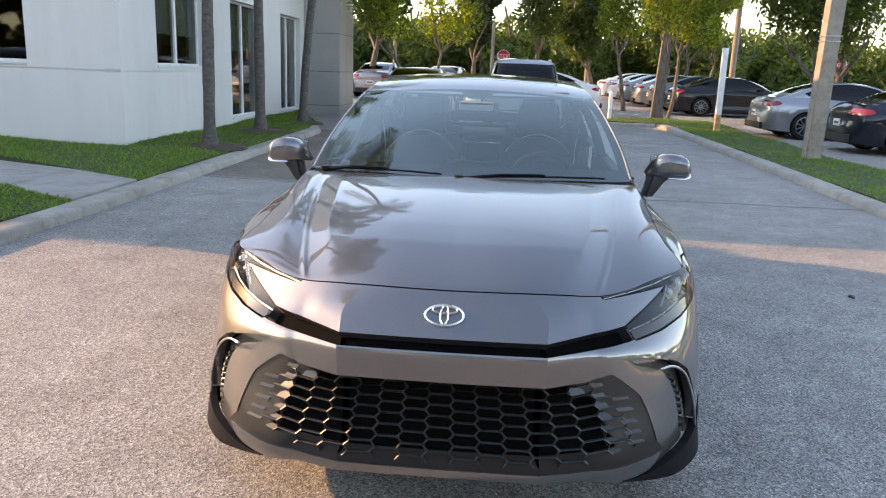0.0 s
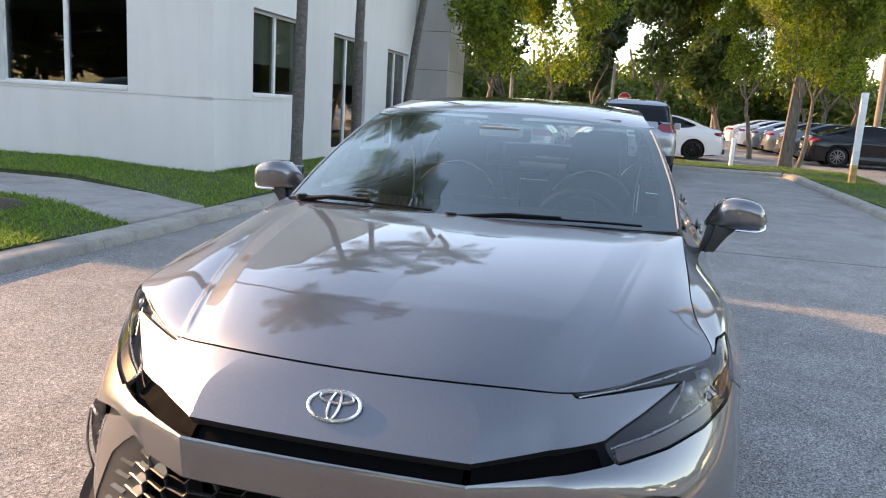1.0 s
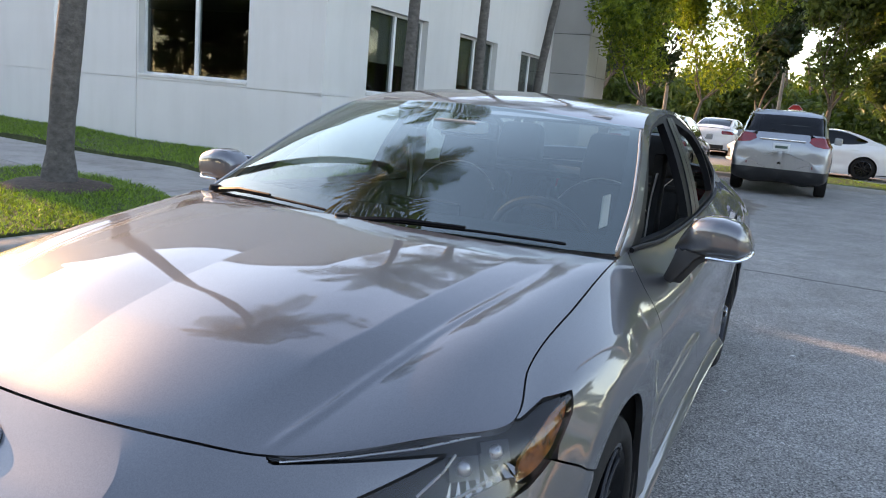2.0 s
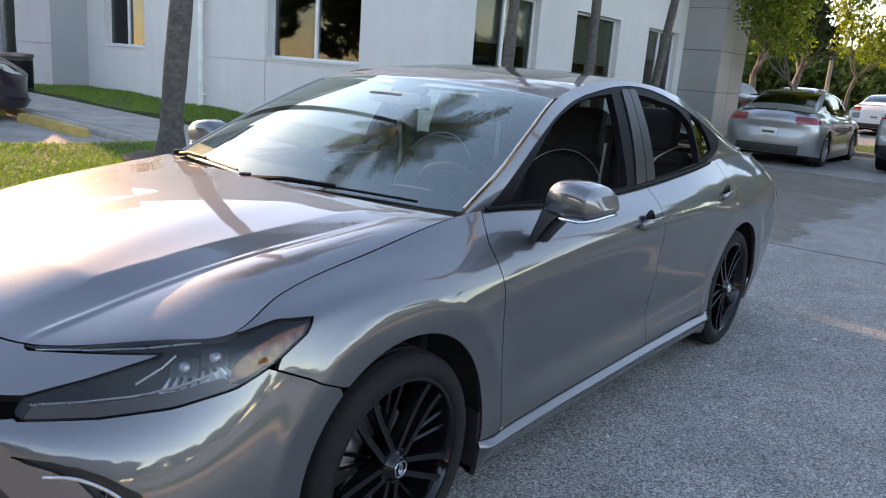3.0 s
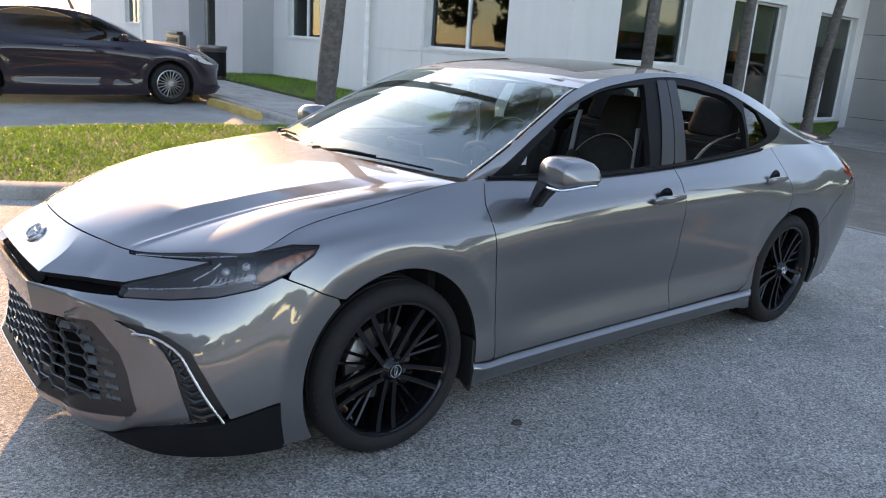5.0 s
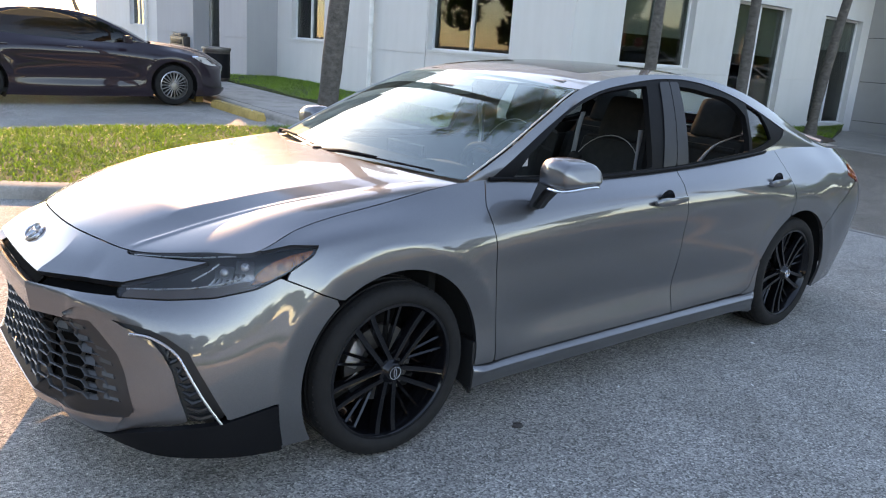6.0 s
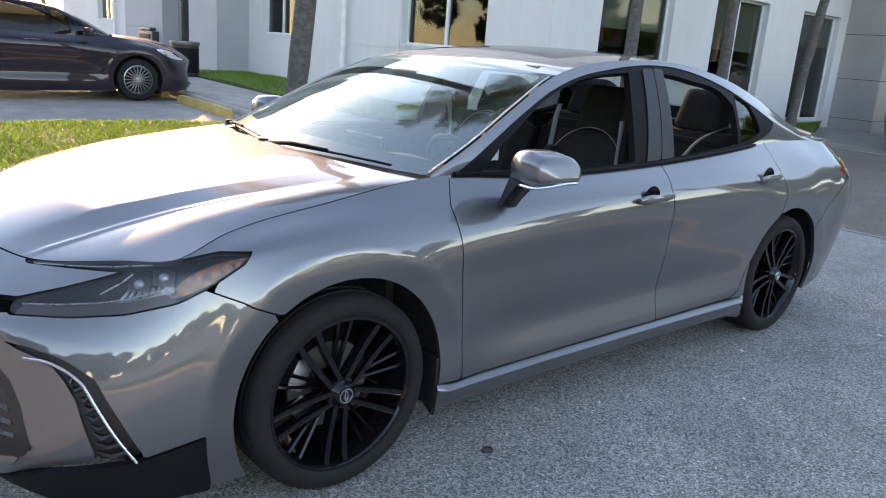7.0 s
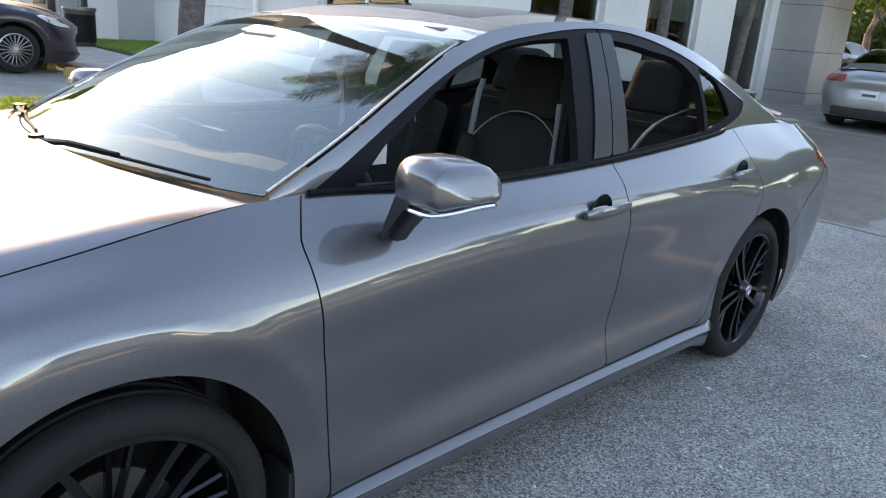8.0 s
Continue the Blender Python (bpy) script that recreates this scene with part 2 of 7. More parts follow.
ASPHALT = asphalt_mat()
CONCRETE = concrete_mat("kerb_concrete", (0.36, 0.335, 0.295))
WALK = concrete_mat("walk_concrete", (0.33, 0.315, 0.295), 0.9)
POLE_CONCRETE = concrete_mat("pole_concrete", (0.33, 0.285, 0.23), 2.5)
STUCCO = stucco_mat("white_stucco", (0.605, 0.597, 0.580))
STUCCO_GREY = stucco_mat("grey_stucco", (0.36, 0.36, 0.37))
CLAD = simple("grey_metal_cladding", (0.36, 0.35, 0.335), 0.42, metal=0.3, vary=0.05, scale=1.5)
# inner walls near black: the room's dimness is put into their colour
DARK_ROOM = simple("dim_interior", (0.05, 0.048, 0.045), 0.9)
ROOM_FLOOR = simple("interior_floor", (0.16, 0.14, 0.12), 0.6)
BLIND = simple("pale_roller_blind", (0.42, 0.43, 0.40), 0.8, vary=0.05)
ALU = simple("white_window_frame", (0.62, 0.63, 0.63), 0.45)
WINDOW_GLASS = clear("window_glass", (0.48, 0.52, 0.50), ior=1.42)
SOIL = simple("mulch_soil", (0.060, 0.042, 0.030), 0.95, vary=0.5, scale=25, grain=0.8, grain_scale=90)
TURF = simple("turf_base", (0.045, 0.060, 0.018), 0.95, vary=0.5, scale=14, grain=0.8, grain_scale=120)
GRASS = leaf_mat("grass_blades", (0.056, 0.103, 0.016), (0.20, 0.325, 0.055), 0.50)
LEAF = leaf_mat("fresh_leaves", (0.06, 0.10, 0.012), (0.27, 0.31, 0.045), 0.55)
LEAF_DARK = leaf_mat("dark_leaves", (0.012, 0.028, 0.008), (0.045, 0.070, 0.016), 0.30)
LEAF_OLIVE = leaf_mat("olive_leaves", (0.045, 0.070, 0.014), (0.13, 0.17, 0.040), 0.45)
FROND = leaf_mat("palm_leaflets", (0.020, 0.048, 0.012), (0.065, 0.105, 0.025), 0.30)
FROND_DRY = leaf_mat("dry_palm_leaflets", (0.10, 0.08, 0.03), (0.20, 0.16, 0.06), 0.30)
PALM_BARK = bark_mat("palm_bark", (0.055, 0.049, 0.044), (0.125, 0.113, 0.10), 1.0)
BARK = bark_mat("tree_bark", (0.07, 0.055, 0.042), (0.20, 0.165, 0.13))
YELLOW = concrete_mat("yellow_painted_concrete", (0.55, 0.38, 0.12), 3.0)
BIN_BROWN = simple("dark_brown_plastic", (0.035, 0.028, 0.025), 0.5)
WHITE_PAINT = simple("white_paint", (0.72, 0.72, 0.70), 0.55)
ORANGE = simple("faded_orange_paint", (0.52, 0.33, 0.14), 0.7, vary=0.4, scale=9)
SIGN_RED = simple("sign_red", (0.42, 0.02, 0.02), 0.4)
ROOF_RED = simple("terracotta_roof", (0.42, 0.12, 0.07), 0.8, vary=0.25)
WALL_TAN = stucco_mat("tan_wall", (0.36, 0.27, 0.14))
PLATE = simple("plate_white", (0.65, 0.66, 0.66), 0.4)
PLATE_INK = simple("plate_ink", (0.05, 0.09, 0.07), 0.5)
# ---- shaping helpers ----
def link_mesh(name, V, F, mat, parent=None, label="", smooth=True, normals=None, sharp=None):
    me = bpy.data.meshes.new(name)
    me.from_pydata([tuple(map(float, v)) for v in V], [], [tuple(map(int, f)) for f in F])
    me.validate()
    me.polygons.foreach_set("use_smooth", [smooth] * len(me.polygons))
    if sharp is not None:
        me.set_sharp_from_angle(angle=radians(sharp))
    if normals is not None and len(normals) == len(me.vertices):
        me.normals_split_custom_set_from_vertices([tuple(map(float, n)) for n in normals])
    for m in (mat if isinstance(mat, (list, tuple)) else [mat]):
        me.materials.append(m)
    ob = new(name, me)
    if parent is not None:
        ob.parent = parent
    if label:
        tagged(ob, label)
    return ob


def part(name, bm, material, parent=None, label="", sharp=35.0):
    """Links a bmesh as one mesh object under a thing or a part."""
    me = bpy.data.meshes.new(name)
    bmesh.ops.recalc_face_normals(bm, faces=bm.faces[:])
    bm.to_mesh(me)
    bm.free()
    me.polygons.foreach_set("use_smooth", [True] * len(me.polygons))
    me.set_sharp_from_angle(angle=radians(sharp))
    for m in (material if isinstance(material, (list, tuple)) else [material]):
        me.materials.append(m)
    ob = new(name, me)
    if parent is not None:
        ob.parent = parent
    if label:
        tagged(ob, label)
    return ob


def thing(name, label, category, at=(0, 0, 0), turn=0.0, group="", kind=""):
    ob = new(name)
    ob.empty_display_size = 0.2
    ob.matrix_world = pose(*at, 0, 0, turn)
    return tagged(ob, label, category, group, kind)


def add_box(bm, x0, x1, y0, y1, z0, z1, bevel=0.0, segs=2, m=None):
    made = bmesh.ops.create_cube(bm, size=1.0)["verts"]
    mat = Matrix.LocRotScale(((x0 + x1) / 2, (y0 + y1) / 2, (z0 + z1) / 2), None, (abs(x1 - x0), abs(y1 - y0), abs(z1 - z0)))
    bmesh.ops.transform(bm, matrix=(m @ mat) if m else mat, verts=made)
    if bevel:
        edges = list({e for v in made for e in v.link_edges})
        bmesh.ops.bevel(bm, geom=edges, offset=bevel, segments=segs, affect="EDGES", profile=0.7)


def box_bm(*a, **k):
    bm = bmesh.new()
    add_box(bm, *a, **k)
    return bm


def add_tube(bm, pts, radii, n=10, caps=True):
    """A round bar along points, with a radius at each."""
    pts = [Vector(p) for p in pts]
    if isinstance(radii, (int, float)):
        radii = [radii] * len(pts)
    rings, side = [], None
    for i, p in enumerate(pts):
        way = (pts[min(i + 1, len(pts) - 1)] - pts[max(i - 1, 0)]).normalized()
        if side is None:
            side = way.orthogonal().normalized()
        side = (side - way * side.dot(way)).normalized()
        up = way.cross(side)
        rings.append([bm.verts.new(p + radii[i] * (math.cos(a) * side + math.sin(a) * up)) for a in (2 * math.pi * k / n for k in range(n))])
    for a, b in zip(rings, rings[1:]):
        for k in range(n):
            bm.faces.new((a[k], a[(k + 1) % n], b[(k + 1) % n], b[k]))
    if caps:
        bm.faces.new(rings[0][::-1])
        bm.faces.new(rings[-1])


def tube_bm(pts, radii, n=10):
    bm = bmesh.new()
    add_tube(bm, pts, radii, n)
    return bm


def add_lathe(bm, profile, n=48, axis="x", at=(0, 0, 0)):
    """Turns (radius, along) round an axis."""
    rings = []
    for r, a in profile:
        ring = []
        for k in range(n):
            c, s = math.cos(2 * math.pi * k / n) * r, math.sin(2 * math.pi * k / n) * r
            co = {"x": (a, c, s), "y": (c, a, s), "z": (c, s, a)}[axis]
            ring.append(bm.verts.new(Vector(at) + Vector(co)))
        rings.append(ring)
    for a, b in zip(rings, rings[1:]):
        for k in range(n):
            bm.faces.new((a[k], a[(k + 1) % n], b[(k + 1) % n], b[k]))
    return rings


def lathe_bm(*a, **k):
    bm = bmesh.new()
    add_lathe(bm, *a, **k)
    return bm


def add_prism(bm, outline, depth, m=None):
    """Extrudes a flat outline (in local x, y) by depth along local z."""
    m = m or Matrix()
    low = [bm.verts.new(m @ Vector((x, y, 0))) for x, y in outline]
    top = [bm.verts.new(m @ Vector((x, y, depth))) for x, y in outline]
    bm.faces.new(low[::-1])
    bm.faces.new(top)
    k = len(outline)
    for i in range(k):
        bm.faces.new((low[i], low[(i + 1) % k], top[(i + 1) % k], top[i]))


def hermite(P, m, ts):
    """Samples a smooth curve through points P (k, d) at chord parameters; ts in 0..1 of the whole. m mirrors the ends across x if True."""
    P = np.asarray(P, float)
    d = np.maximum(np.linalg.norm(np.diff(P, axis=0), axis=1), 1e-6)
    t = np.r_[0, np.cumsum(d)]
    flip = np.array([-1.0] + [1.0] * (P.shape[1] - 1))
    tan = np.zeros_like(P)
    tan[1:-1] = ((P[1:-1] - P[:-2]) / d[:-1, None] * d[1:, None] + (P[2:] - P[1:-1]) / d[1:, None] * d[:-1, None]) / (d[:-1] + d[1:])[:, None]
    if m:
        tan[0] = (P[1] - P[1] * flip) / (2 * d[0])
        tan[-1] = (P[-2] * flip - P[-2]) / (2 * d[-1])
    else:
        tan[0], tan[-1] = (P[1] - P[0]) / d[0], (P[-1] - P[-2]) / d[-1]
    x = np.clip(np.asarray(ts, float), 0, 1) * t[-1]
    i = np.clip(np.searchsorted(t, x, side="right") - 1, 0, len(d) - 1)
    u = ((x - t[i]) / d[i])[:, None]
    h = d[i][:, None]
    return ((2 * u**3 - 3 * u**2 + 1) * P[i] + (u**3 - 2 * u**2 + u) * h * tan[i] + (-2 * u**3 + 3 * u**2) * P[i + 1] + (u**3 - u**2) * h * tan[i + 1])


def at_knots(P, samples):
    """Chord parameters 0..1 that put `samples` steps in each span of P."""
    P = np.asarray(P, float)
    d = np.maximum(np.linalg.norm(np.diff(P, axis=0), axis=1), 1e-6)
    t = np.r_[0, np.cumsum(d)] / d.sum()
    return np.concatenate([np.linspace(t[i], t[i + 1], n, endpoint=False) for i, n in enumerate(samples)] + [[1.0]])


def grid_tris(nu, nv):
    i, j = np.meshgrid(np.arange(nu - 1), np.arange(nv - 1), indexing="ij")
    a = (i * nv + j).ravel()
    b, c, d = a + nv, a + nv + 1, a + 1
    return np.concatenate([np.stack([a, b, c], 1), np.stack([a, c, d], 1)])


def vert_normals(V, T):
    n = np.cross(V[T[:, 1]] - V[T[:, 0]], V[T[:, 2]] - V[T[:, 0]])
    out = np.zeros_like(V)
    for k in range(3):
        np.add.at(out, T[:, k], n)
    return out / np.maximum(np.linalg.norm(out, axis=1, keepdims=True), 1e-12)


def inside(P, poly):
    """Signed distance of 2D points to a closed outline, positive inside."""
    P, poly = np.asarray(P, float), np.asarray(poly, float)
    best, odd = np.full(len(P), 1e9), np.zeros(len(P), bool)
    for a, b in zip(poly, np.roll(poly, -1, axis=0)):
        e = b - a
        w = P - a
        k = np.clip((w @ e) / max(e @ e, 1e-12), 0, 1)
        best = np.minimum(best, np.linalg.norm(w - k[:, None] * e, axis=1))
        cross = (a[1] > P[:, 1]) != (b[1] > P[:, 1])
        xs = a[0] + (P[:, 1] - a[1]) * (e[0] / (e[1] if abs(e[1]) > 1e-12 else 1e-12))
        odd ^= cross & (P[:, 0] < xs)
    return np.where(odd, best, -best)


def cut(V, N, T, f):
    """The part of a triangle sheet where f > 0, cut cleanly along f = 0."""
    pos = f > 0
    cnt = pos[T].sum(1)
    keep = [tuple(t) for t in T[cnt == 3]]
    V, N = list(V), list(N)
    made = {}

    def mid(a, b):
        key = (min(a, b), max(a, b))
        if key not in made:
            k = f[a] / (f[a] - f[b])
            made[key] = len(V)
            V.append(V[a] + k * (V[b] - V[a]))
            n = N[a] + k * (N[b] - N[a])
            N.append(n / max(np.linalg.norm(n), 1e-9))
        return made[key]

    for t in T[(cnt == 1) | (cnt == 2)]:
        out = []
        for a, b in ((t[0], t[1]), (t[1], t[2]), (t[2], t[0])):
            if pos[a]:
                out.append(a)
            if pos[a] != pos[b]:
                out.append(mid(a, b))
        for k in range(1, len(out) - 1):
            keep.append((out[0], out[k], out[k + 1]))
    keep = np.array(keep, int).reshape(-1, 3)
    used, inv = np.unique(keep, return_inverse=True)
    return np.array(V)[used], np.array(N)[used], inv.reshape(-1, 3)


def rimmed(V, N, T, thick, seam=True):
    """Adds a turned-in edge of that depth round a sheet; with seam, not along x = 0."""
    if thick <= 0 or not len(T):
        return V, N, T
    e = np.concatenate([T[:, [0, 1]], T[:, [1, 2]], T[:, [2, 0]]])
    key = np.sort(e, 1)
    _, first, count = np.unique(key, axis=0, return_index=True, return_counts=True)
    b = e[first[count == 1]]
    if seam:
        b = b[~((np.abs(V[b[:, 0], 0]) < 1e-4) & (np.abs(V[b[:, 1], 0]) < 1e-4))]
    k = len(b)
    p, q = V[b[:, 0]], V[b[:, 1]]
    pi, qi = p - N[b[:, 0]] * thick, q - N[b[:, 1]] * thick
    n = np.cross(pi - p, q - p)
    n /= np.maximum(np.linalg.norm(n, axis=1, keepdims=True), 1e-9)
    base = len(V)
    i = np.arange(k)
    T2 = np.concatenate([np.stack([base + i, base + 2 * k + i, base + k + i], 1), np.stack([base + k + i, base + 2 * k + i, base + 3 * k + i], 1)])
    return np.concatenate([V, p, q, pi, qi]), np.concatenate([N, n, n, n, n]), np.concatenate([T, T2])


def mirrored(V, N, T):
    flip = np.array([-1.0, 1, 1])
    return V * flip, N * flip, T[:, ::-1]


def joined(*sheets):
    Vs, Ns, Ts, base = [], [], [], 0
    for V, N, T in sheets:
        Vs.append(V), Ns.append(N), Ts.append(T + base)
        base += len(V)
    return np.concatenate(Vs), np.concatenate(Ns), np.concatenate(Ts)


def sheet(name, data, mat, parent=None, label=""):
    V, N, T = data
    return link_mesh(name, V, T, mat, parent, label, normals=N)
# ---- the ground: one sheet with a slight fall ----
def gz(x, y):
    fall = min(max((x + 2.6) / 1.4, 0), 1)      # the lane lies a little lower under the car
    return 0.018 * min(max(-x - 2.5, 0), 22) + 0.008 * min(max(y - 5, 0), 40) - 0.018 * fall * fall * (3 - 2 * fall)


gx = np.unique(np.r_[np.linspace(-600, -40, 9), np.linspace(-40, 30, 57), np.linspace(30, 600, 9)])
gy = np.unique(np.r_[np.linspace(-600, -20, 9), np.linspace(-20, 60, 65), np.linspace(60, 700, 9)])
V = [(x, y, gz(x, y)) for x in gx for y in gy]
F = [(i * len(gy) + j, (i + 1) * len(gy) + j, (i + 1) * len(gy) + j + 1, i * len(gy) + j + 1) for i in range(len(gx) - 1) for j in range(len(gy) - 1)]
tagged(link_mesh("ground", V, F, ASPHALT), "worn grey asphalt lane and parking lot with seams", "asphalt", kind="structure")


KERB_W = 0.27      # width of the kerb's flat top


def kerb_run(label, line, step=2.4, height=0.095, width=KERB_W):
    """Kerb stones along a line; the road lies on the right of its direction."""
    top = tagged(new("kerb"), label, "kerb", kind="structure")
    P = [Vector((x, y, 0)) for x, y in line]
    L = [0.0]
    for a, b in zip(P, P[1:]):
        L.append(L[-1] + (b - a).length)

    def at(d):
        d = min(max(d, 0), L[-1])
        i = max(k for k in range(len(P) - 1) if L[k] <= d + 1e-9)
        way = (P[i + 1] - P[i]).normalized()
        p = P[i] + way * (d - L[i])
        return p, Vector((-way.y, way.x, 0))
    n = max(1, round(L[-1] / step))
    for k in range(n):
        bm = bmesh.new()
        a, b = L[-1] * k / n + 0.004, L[-1] * (k + 1) / n - 0.004
        rows = []
        cuts = max(2, int((b - a) / 0.3) + 1)
        lift = random.uniform(-0.006, 0.006)
        for d in np.linspace(a, b, cuts):
            p, left = at(d)
            g = gz(p.x, p.y)
            prof = [(0.0, -0.05), (0.006, 0.02), (0.016, height - 0.035), (0.026, height - 0.012), (0.045, height), (width - 0.02, height + 0.004), (width, height - 0.004), (width, -0.05)]
            rows.append([bm.verts.new(p + left * o + Vector((0, 0, g + z + (lift if z > 0.05 else 0)))) for o, z in prof])
        for p, q in zip(rows, rows[1:]):
            for i in range(len(p) - 1):
                bm.faces.new((p[i], p[i + 1], q[i + 1], q[i]))
        bm.faces.new(rows[0])
        bm.faces.new(rows[-1])
        part("kerb_stone", bm, CONCRETE, top, sharp=50)
    return top


def bed(name, outline, height, mat, label, category, kind="structure", step=0.6):
    """A raised bed of turf, soil or paving filling an outline."""
    bm = bmesh.new()
    xs = [p[0] for p in outline]
    ys_ = [p[1] for p in outline]
    vs = [bm.verts.new((x, y, 0)) for x, y in outline]
    bm.faces.new(vs)
    for axis, lo, hi in (((1, 0, 0), min(xs), max(xs)), ((0, 1, 0), min(ys_), max(ys_))):
        for c in np.arange(lo + step, hi, step):
            bmesh.ops.bisect_plane(bm, geom=bm.verts[:] + bm.edges[:] + bm.faces[:], plane_co=(c if axis[0] else 0, c if axis[1] else 0, 0), plane_no=axis)
    for v in bm.verts:
        h = height(v.co.x, v.co.y) if callable(height) else height
        v.co.z = gz(v.co.x, v.co.y) + h
    for e in [e for e in bm.edges if e.is_boundary]:      # cut sides down to the ground
        a, b = e.verts
        bm.faces.new((a, b, bm.verts.new(b.co - Vector((0, 0, .2))), bm.verts.new(a.co - Vector((0, 0, .2)))))
    ob = part(name, bm, mat)
    return tagged(ob, label, category, kind=kind)


def kerb_x(y):
    return -3.66 - (max(0.0, 1.4 - y) ** 2) * 0.32


left_line = [(kerb_x(y), y) for y in np.arange(-1.6, 1.5, 0.25)] + [(-3.66, y) for y in np.arange(1.5, 13.6, 0.5)] + [(-3.70 - 0.06 * k * k, 13.6 + 0.4 * k) for k in range(1, 8)]
kerb_run("weathered grey concrete kerb between lane and lawn", left_line)
kerb_run("grey concrete kerb at the end of the parking bay", [(-7.06, 5.05), (-24.0, 5.05)][::-1])
kerb_run("grey concrete kerb on the far side of the lawn", [(-7.06, -2.0), (-7.06, 5.0)][::-1])
right_line = [(4.50, 19.2), (4.50, -8.0)]
kerb_run("pale concrete kerb along the far grass strip", [(4.42, 19.9), (4.5, 19.2), (4.5, -8.0)])
kerb_run("pale concrete kerb closing the end of the lane", [(-6.5, 19.9), (4.42, 19.9)])


def lawn_h(x, y):
    return 0.098 + 0.05 * min(1, max(0, (-x - 3.9) / 1.6)) + 0.02 * math.sin(x * 2.1 + y * 1.3)


LAWN_A = [(kerb_x(y) - KERB_W, y) for y in np.arange(-1.6, 1.5, 0.25)] + [(-3.93, 1.5), (-3.93, 4.66), (-4.9, 5.02), (-6.79, 5.05), (-6.79, -1.6)]
LAWN_B = [(-3.93, 6.0), (-3.93, 13.6), (-4.2, 15.2), (-5.36, 18.3), (-5.36, 8.57), (-15.3, 8.57), (-15.3, 6.62), (-6.3, 6.78), (-4.9, 6.42)]
LAWN_R = [(4.77, 19.2), (4.70, 22.6), (6.5, 22.6), (6.3, 14.0), (6.3, -8.0), (4.77, -8.0)]
LAWN_END = [(-6.5, 20.17), (4.65, 20.17), (4.65, 22.6), (-6.5, 22.6)]
beds = ((LAWN_A, "lawn island with bright sunlit grass", 2600), (LAWN_B, "lawn between footpath, kerb and building", 1500), (LAWN_R, "grass strip beside the far kerb", 650), (LAWN_END, "grass strip closing the lane", 450))
for outline, label, _ in beds:
    bed("lawn_bed", outline, lawn_h, TURF, label, "lawn")
# concrete footpath in slabs
walk_top = tagged(new("footpath"), "grey concrete footpath from the kerb to the entrance", "footpath", kind="structure")
slabs = [[(-3.94, 4.67), (-3.94, 5.99), (-4.9, 6.40), (-4.9, 5.03)], [(-4.91, 5.03), (-4.91, 6.41), (-6.3, 6.77), (-6.3, 5.05)]]
slabs += [[(x - 0.005, 5.06 if x < -6.9 else 5.05), (x - 0.005, 6.61 if x < -6.4 else 6.77), (x - 1.5, 6.61), (x - 1.5, 5.22 if x < -6.9 else 5.05)] for x in np.arange(-6.31, -24, -1.505)]
for pl in slabs:
    bm = bmesh.new()
    add_prism(bm, [(x, y + (0.16 if (x < -7 and y < 5.1) else 0)) for x, y in pl], 0.12)
    for v in bm.verts:
        v.co.z += gz(v.co.x, v.co.y) - 0.012
    bmesh.ops.bevel(bm, geom=[e for e in bm.edges if e.verts[0].co.z > 0.06 + gz(e.verts[0].co.x, e.verts[0].co.y) and e.verts[1].co.z > 0.06 + gz(e.verts[1].co.x, e.verts[1].co.y)], offset=0.008, segments=1, affect="EDGES")
    part("slab", bm, WALK, walk_top)


def blades(name, outline, density, label, seed):
    rng = np.random.default_rng(seed)
    o = np.array(outline)
    lo, hi = o.min(0), o.max(0)
    n = int(np.prod(hi - lo) * density)
    P = rng.uniform(lo - 0.03, hi + 0.03, (n, 2))
    patch = np.sin(P[:, 0] * 3.1 + np.sin(P[:, 1] * 1.7) * 2) * np.sin(P[:, 1] * 2.3 + P[:, 0])
    P = P[(inside(P, o) > -0.025) & (rng.uniform(-1.6, 1, n) < patch + 0.55)]
    n = len(P)
    Z = np.array([gz(x, y) + lawn_h(x, y) - 0.005 for x, y in P])
    h = rng.uniform(0.015, 0.055, n)
    a = rng.uniform(0, 2 * np.pi, n)
    w = rng.uniform(0.0035, 0.0075, n)
    lean = rng.normal(0, 0.042, (n, 2))
    base = np.c_[P, Z]
    d = np.c_[np.cos(a), np.sin(a), 0 * a] * w[:, None]
    tip = base + np.c_[lean, h]
    mid = base + np.c_[lean * 0.35, h * 0.6]
    V = np.stack([base - d, base + d, mid + d * 0.7, mid - d * 0.7, tip], 1).reshape(-1, 3)
    i = np.arange(n)[:, None] * 5
    F = [tuple(r) for r in (i + np.array([0, 1, 2, 3]))] + [tuple(r) for r in (i + np.array([3, 2, 4]))]
    tagged(link_mesh(name, V, F, GRASS, smooth=False), label, "grass", kind="stuff")


for k, (outline, label, density) in enumerate(beds):
    blades("grass", outline, density, "short green grass blades of the " + label.split(" with")[0], k)
# ---- the grey saloon: nose towards -y, its own left side towards +x ----
car = thing("sedan_car", "grey metallic saloon with black wheels and open windows on asphalt", "car")

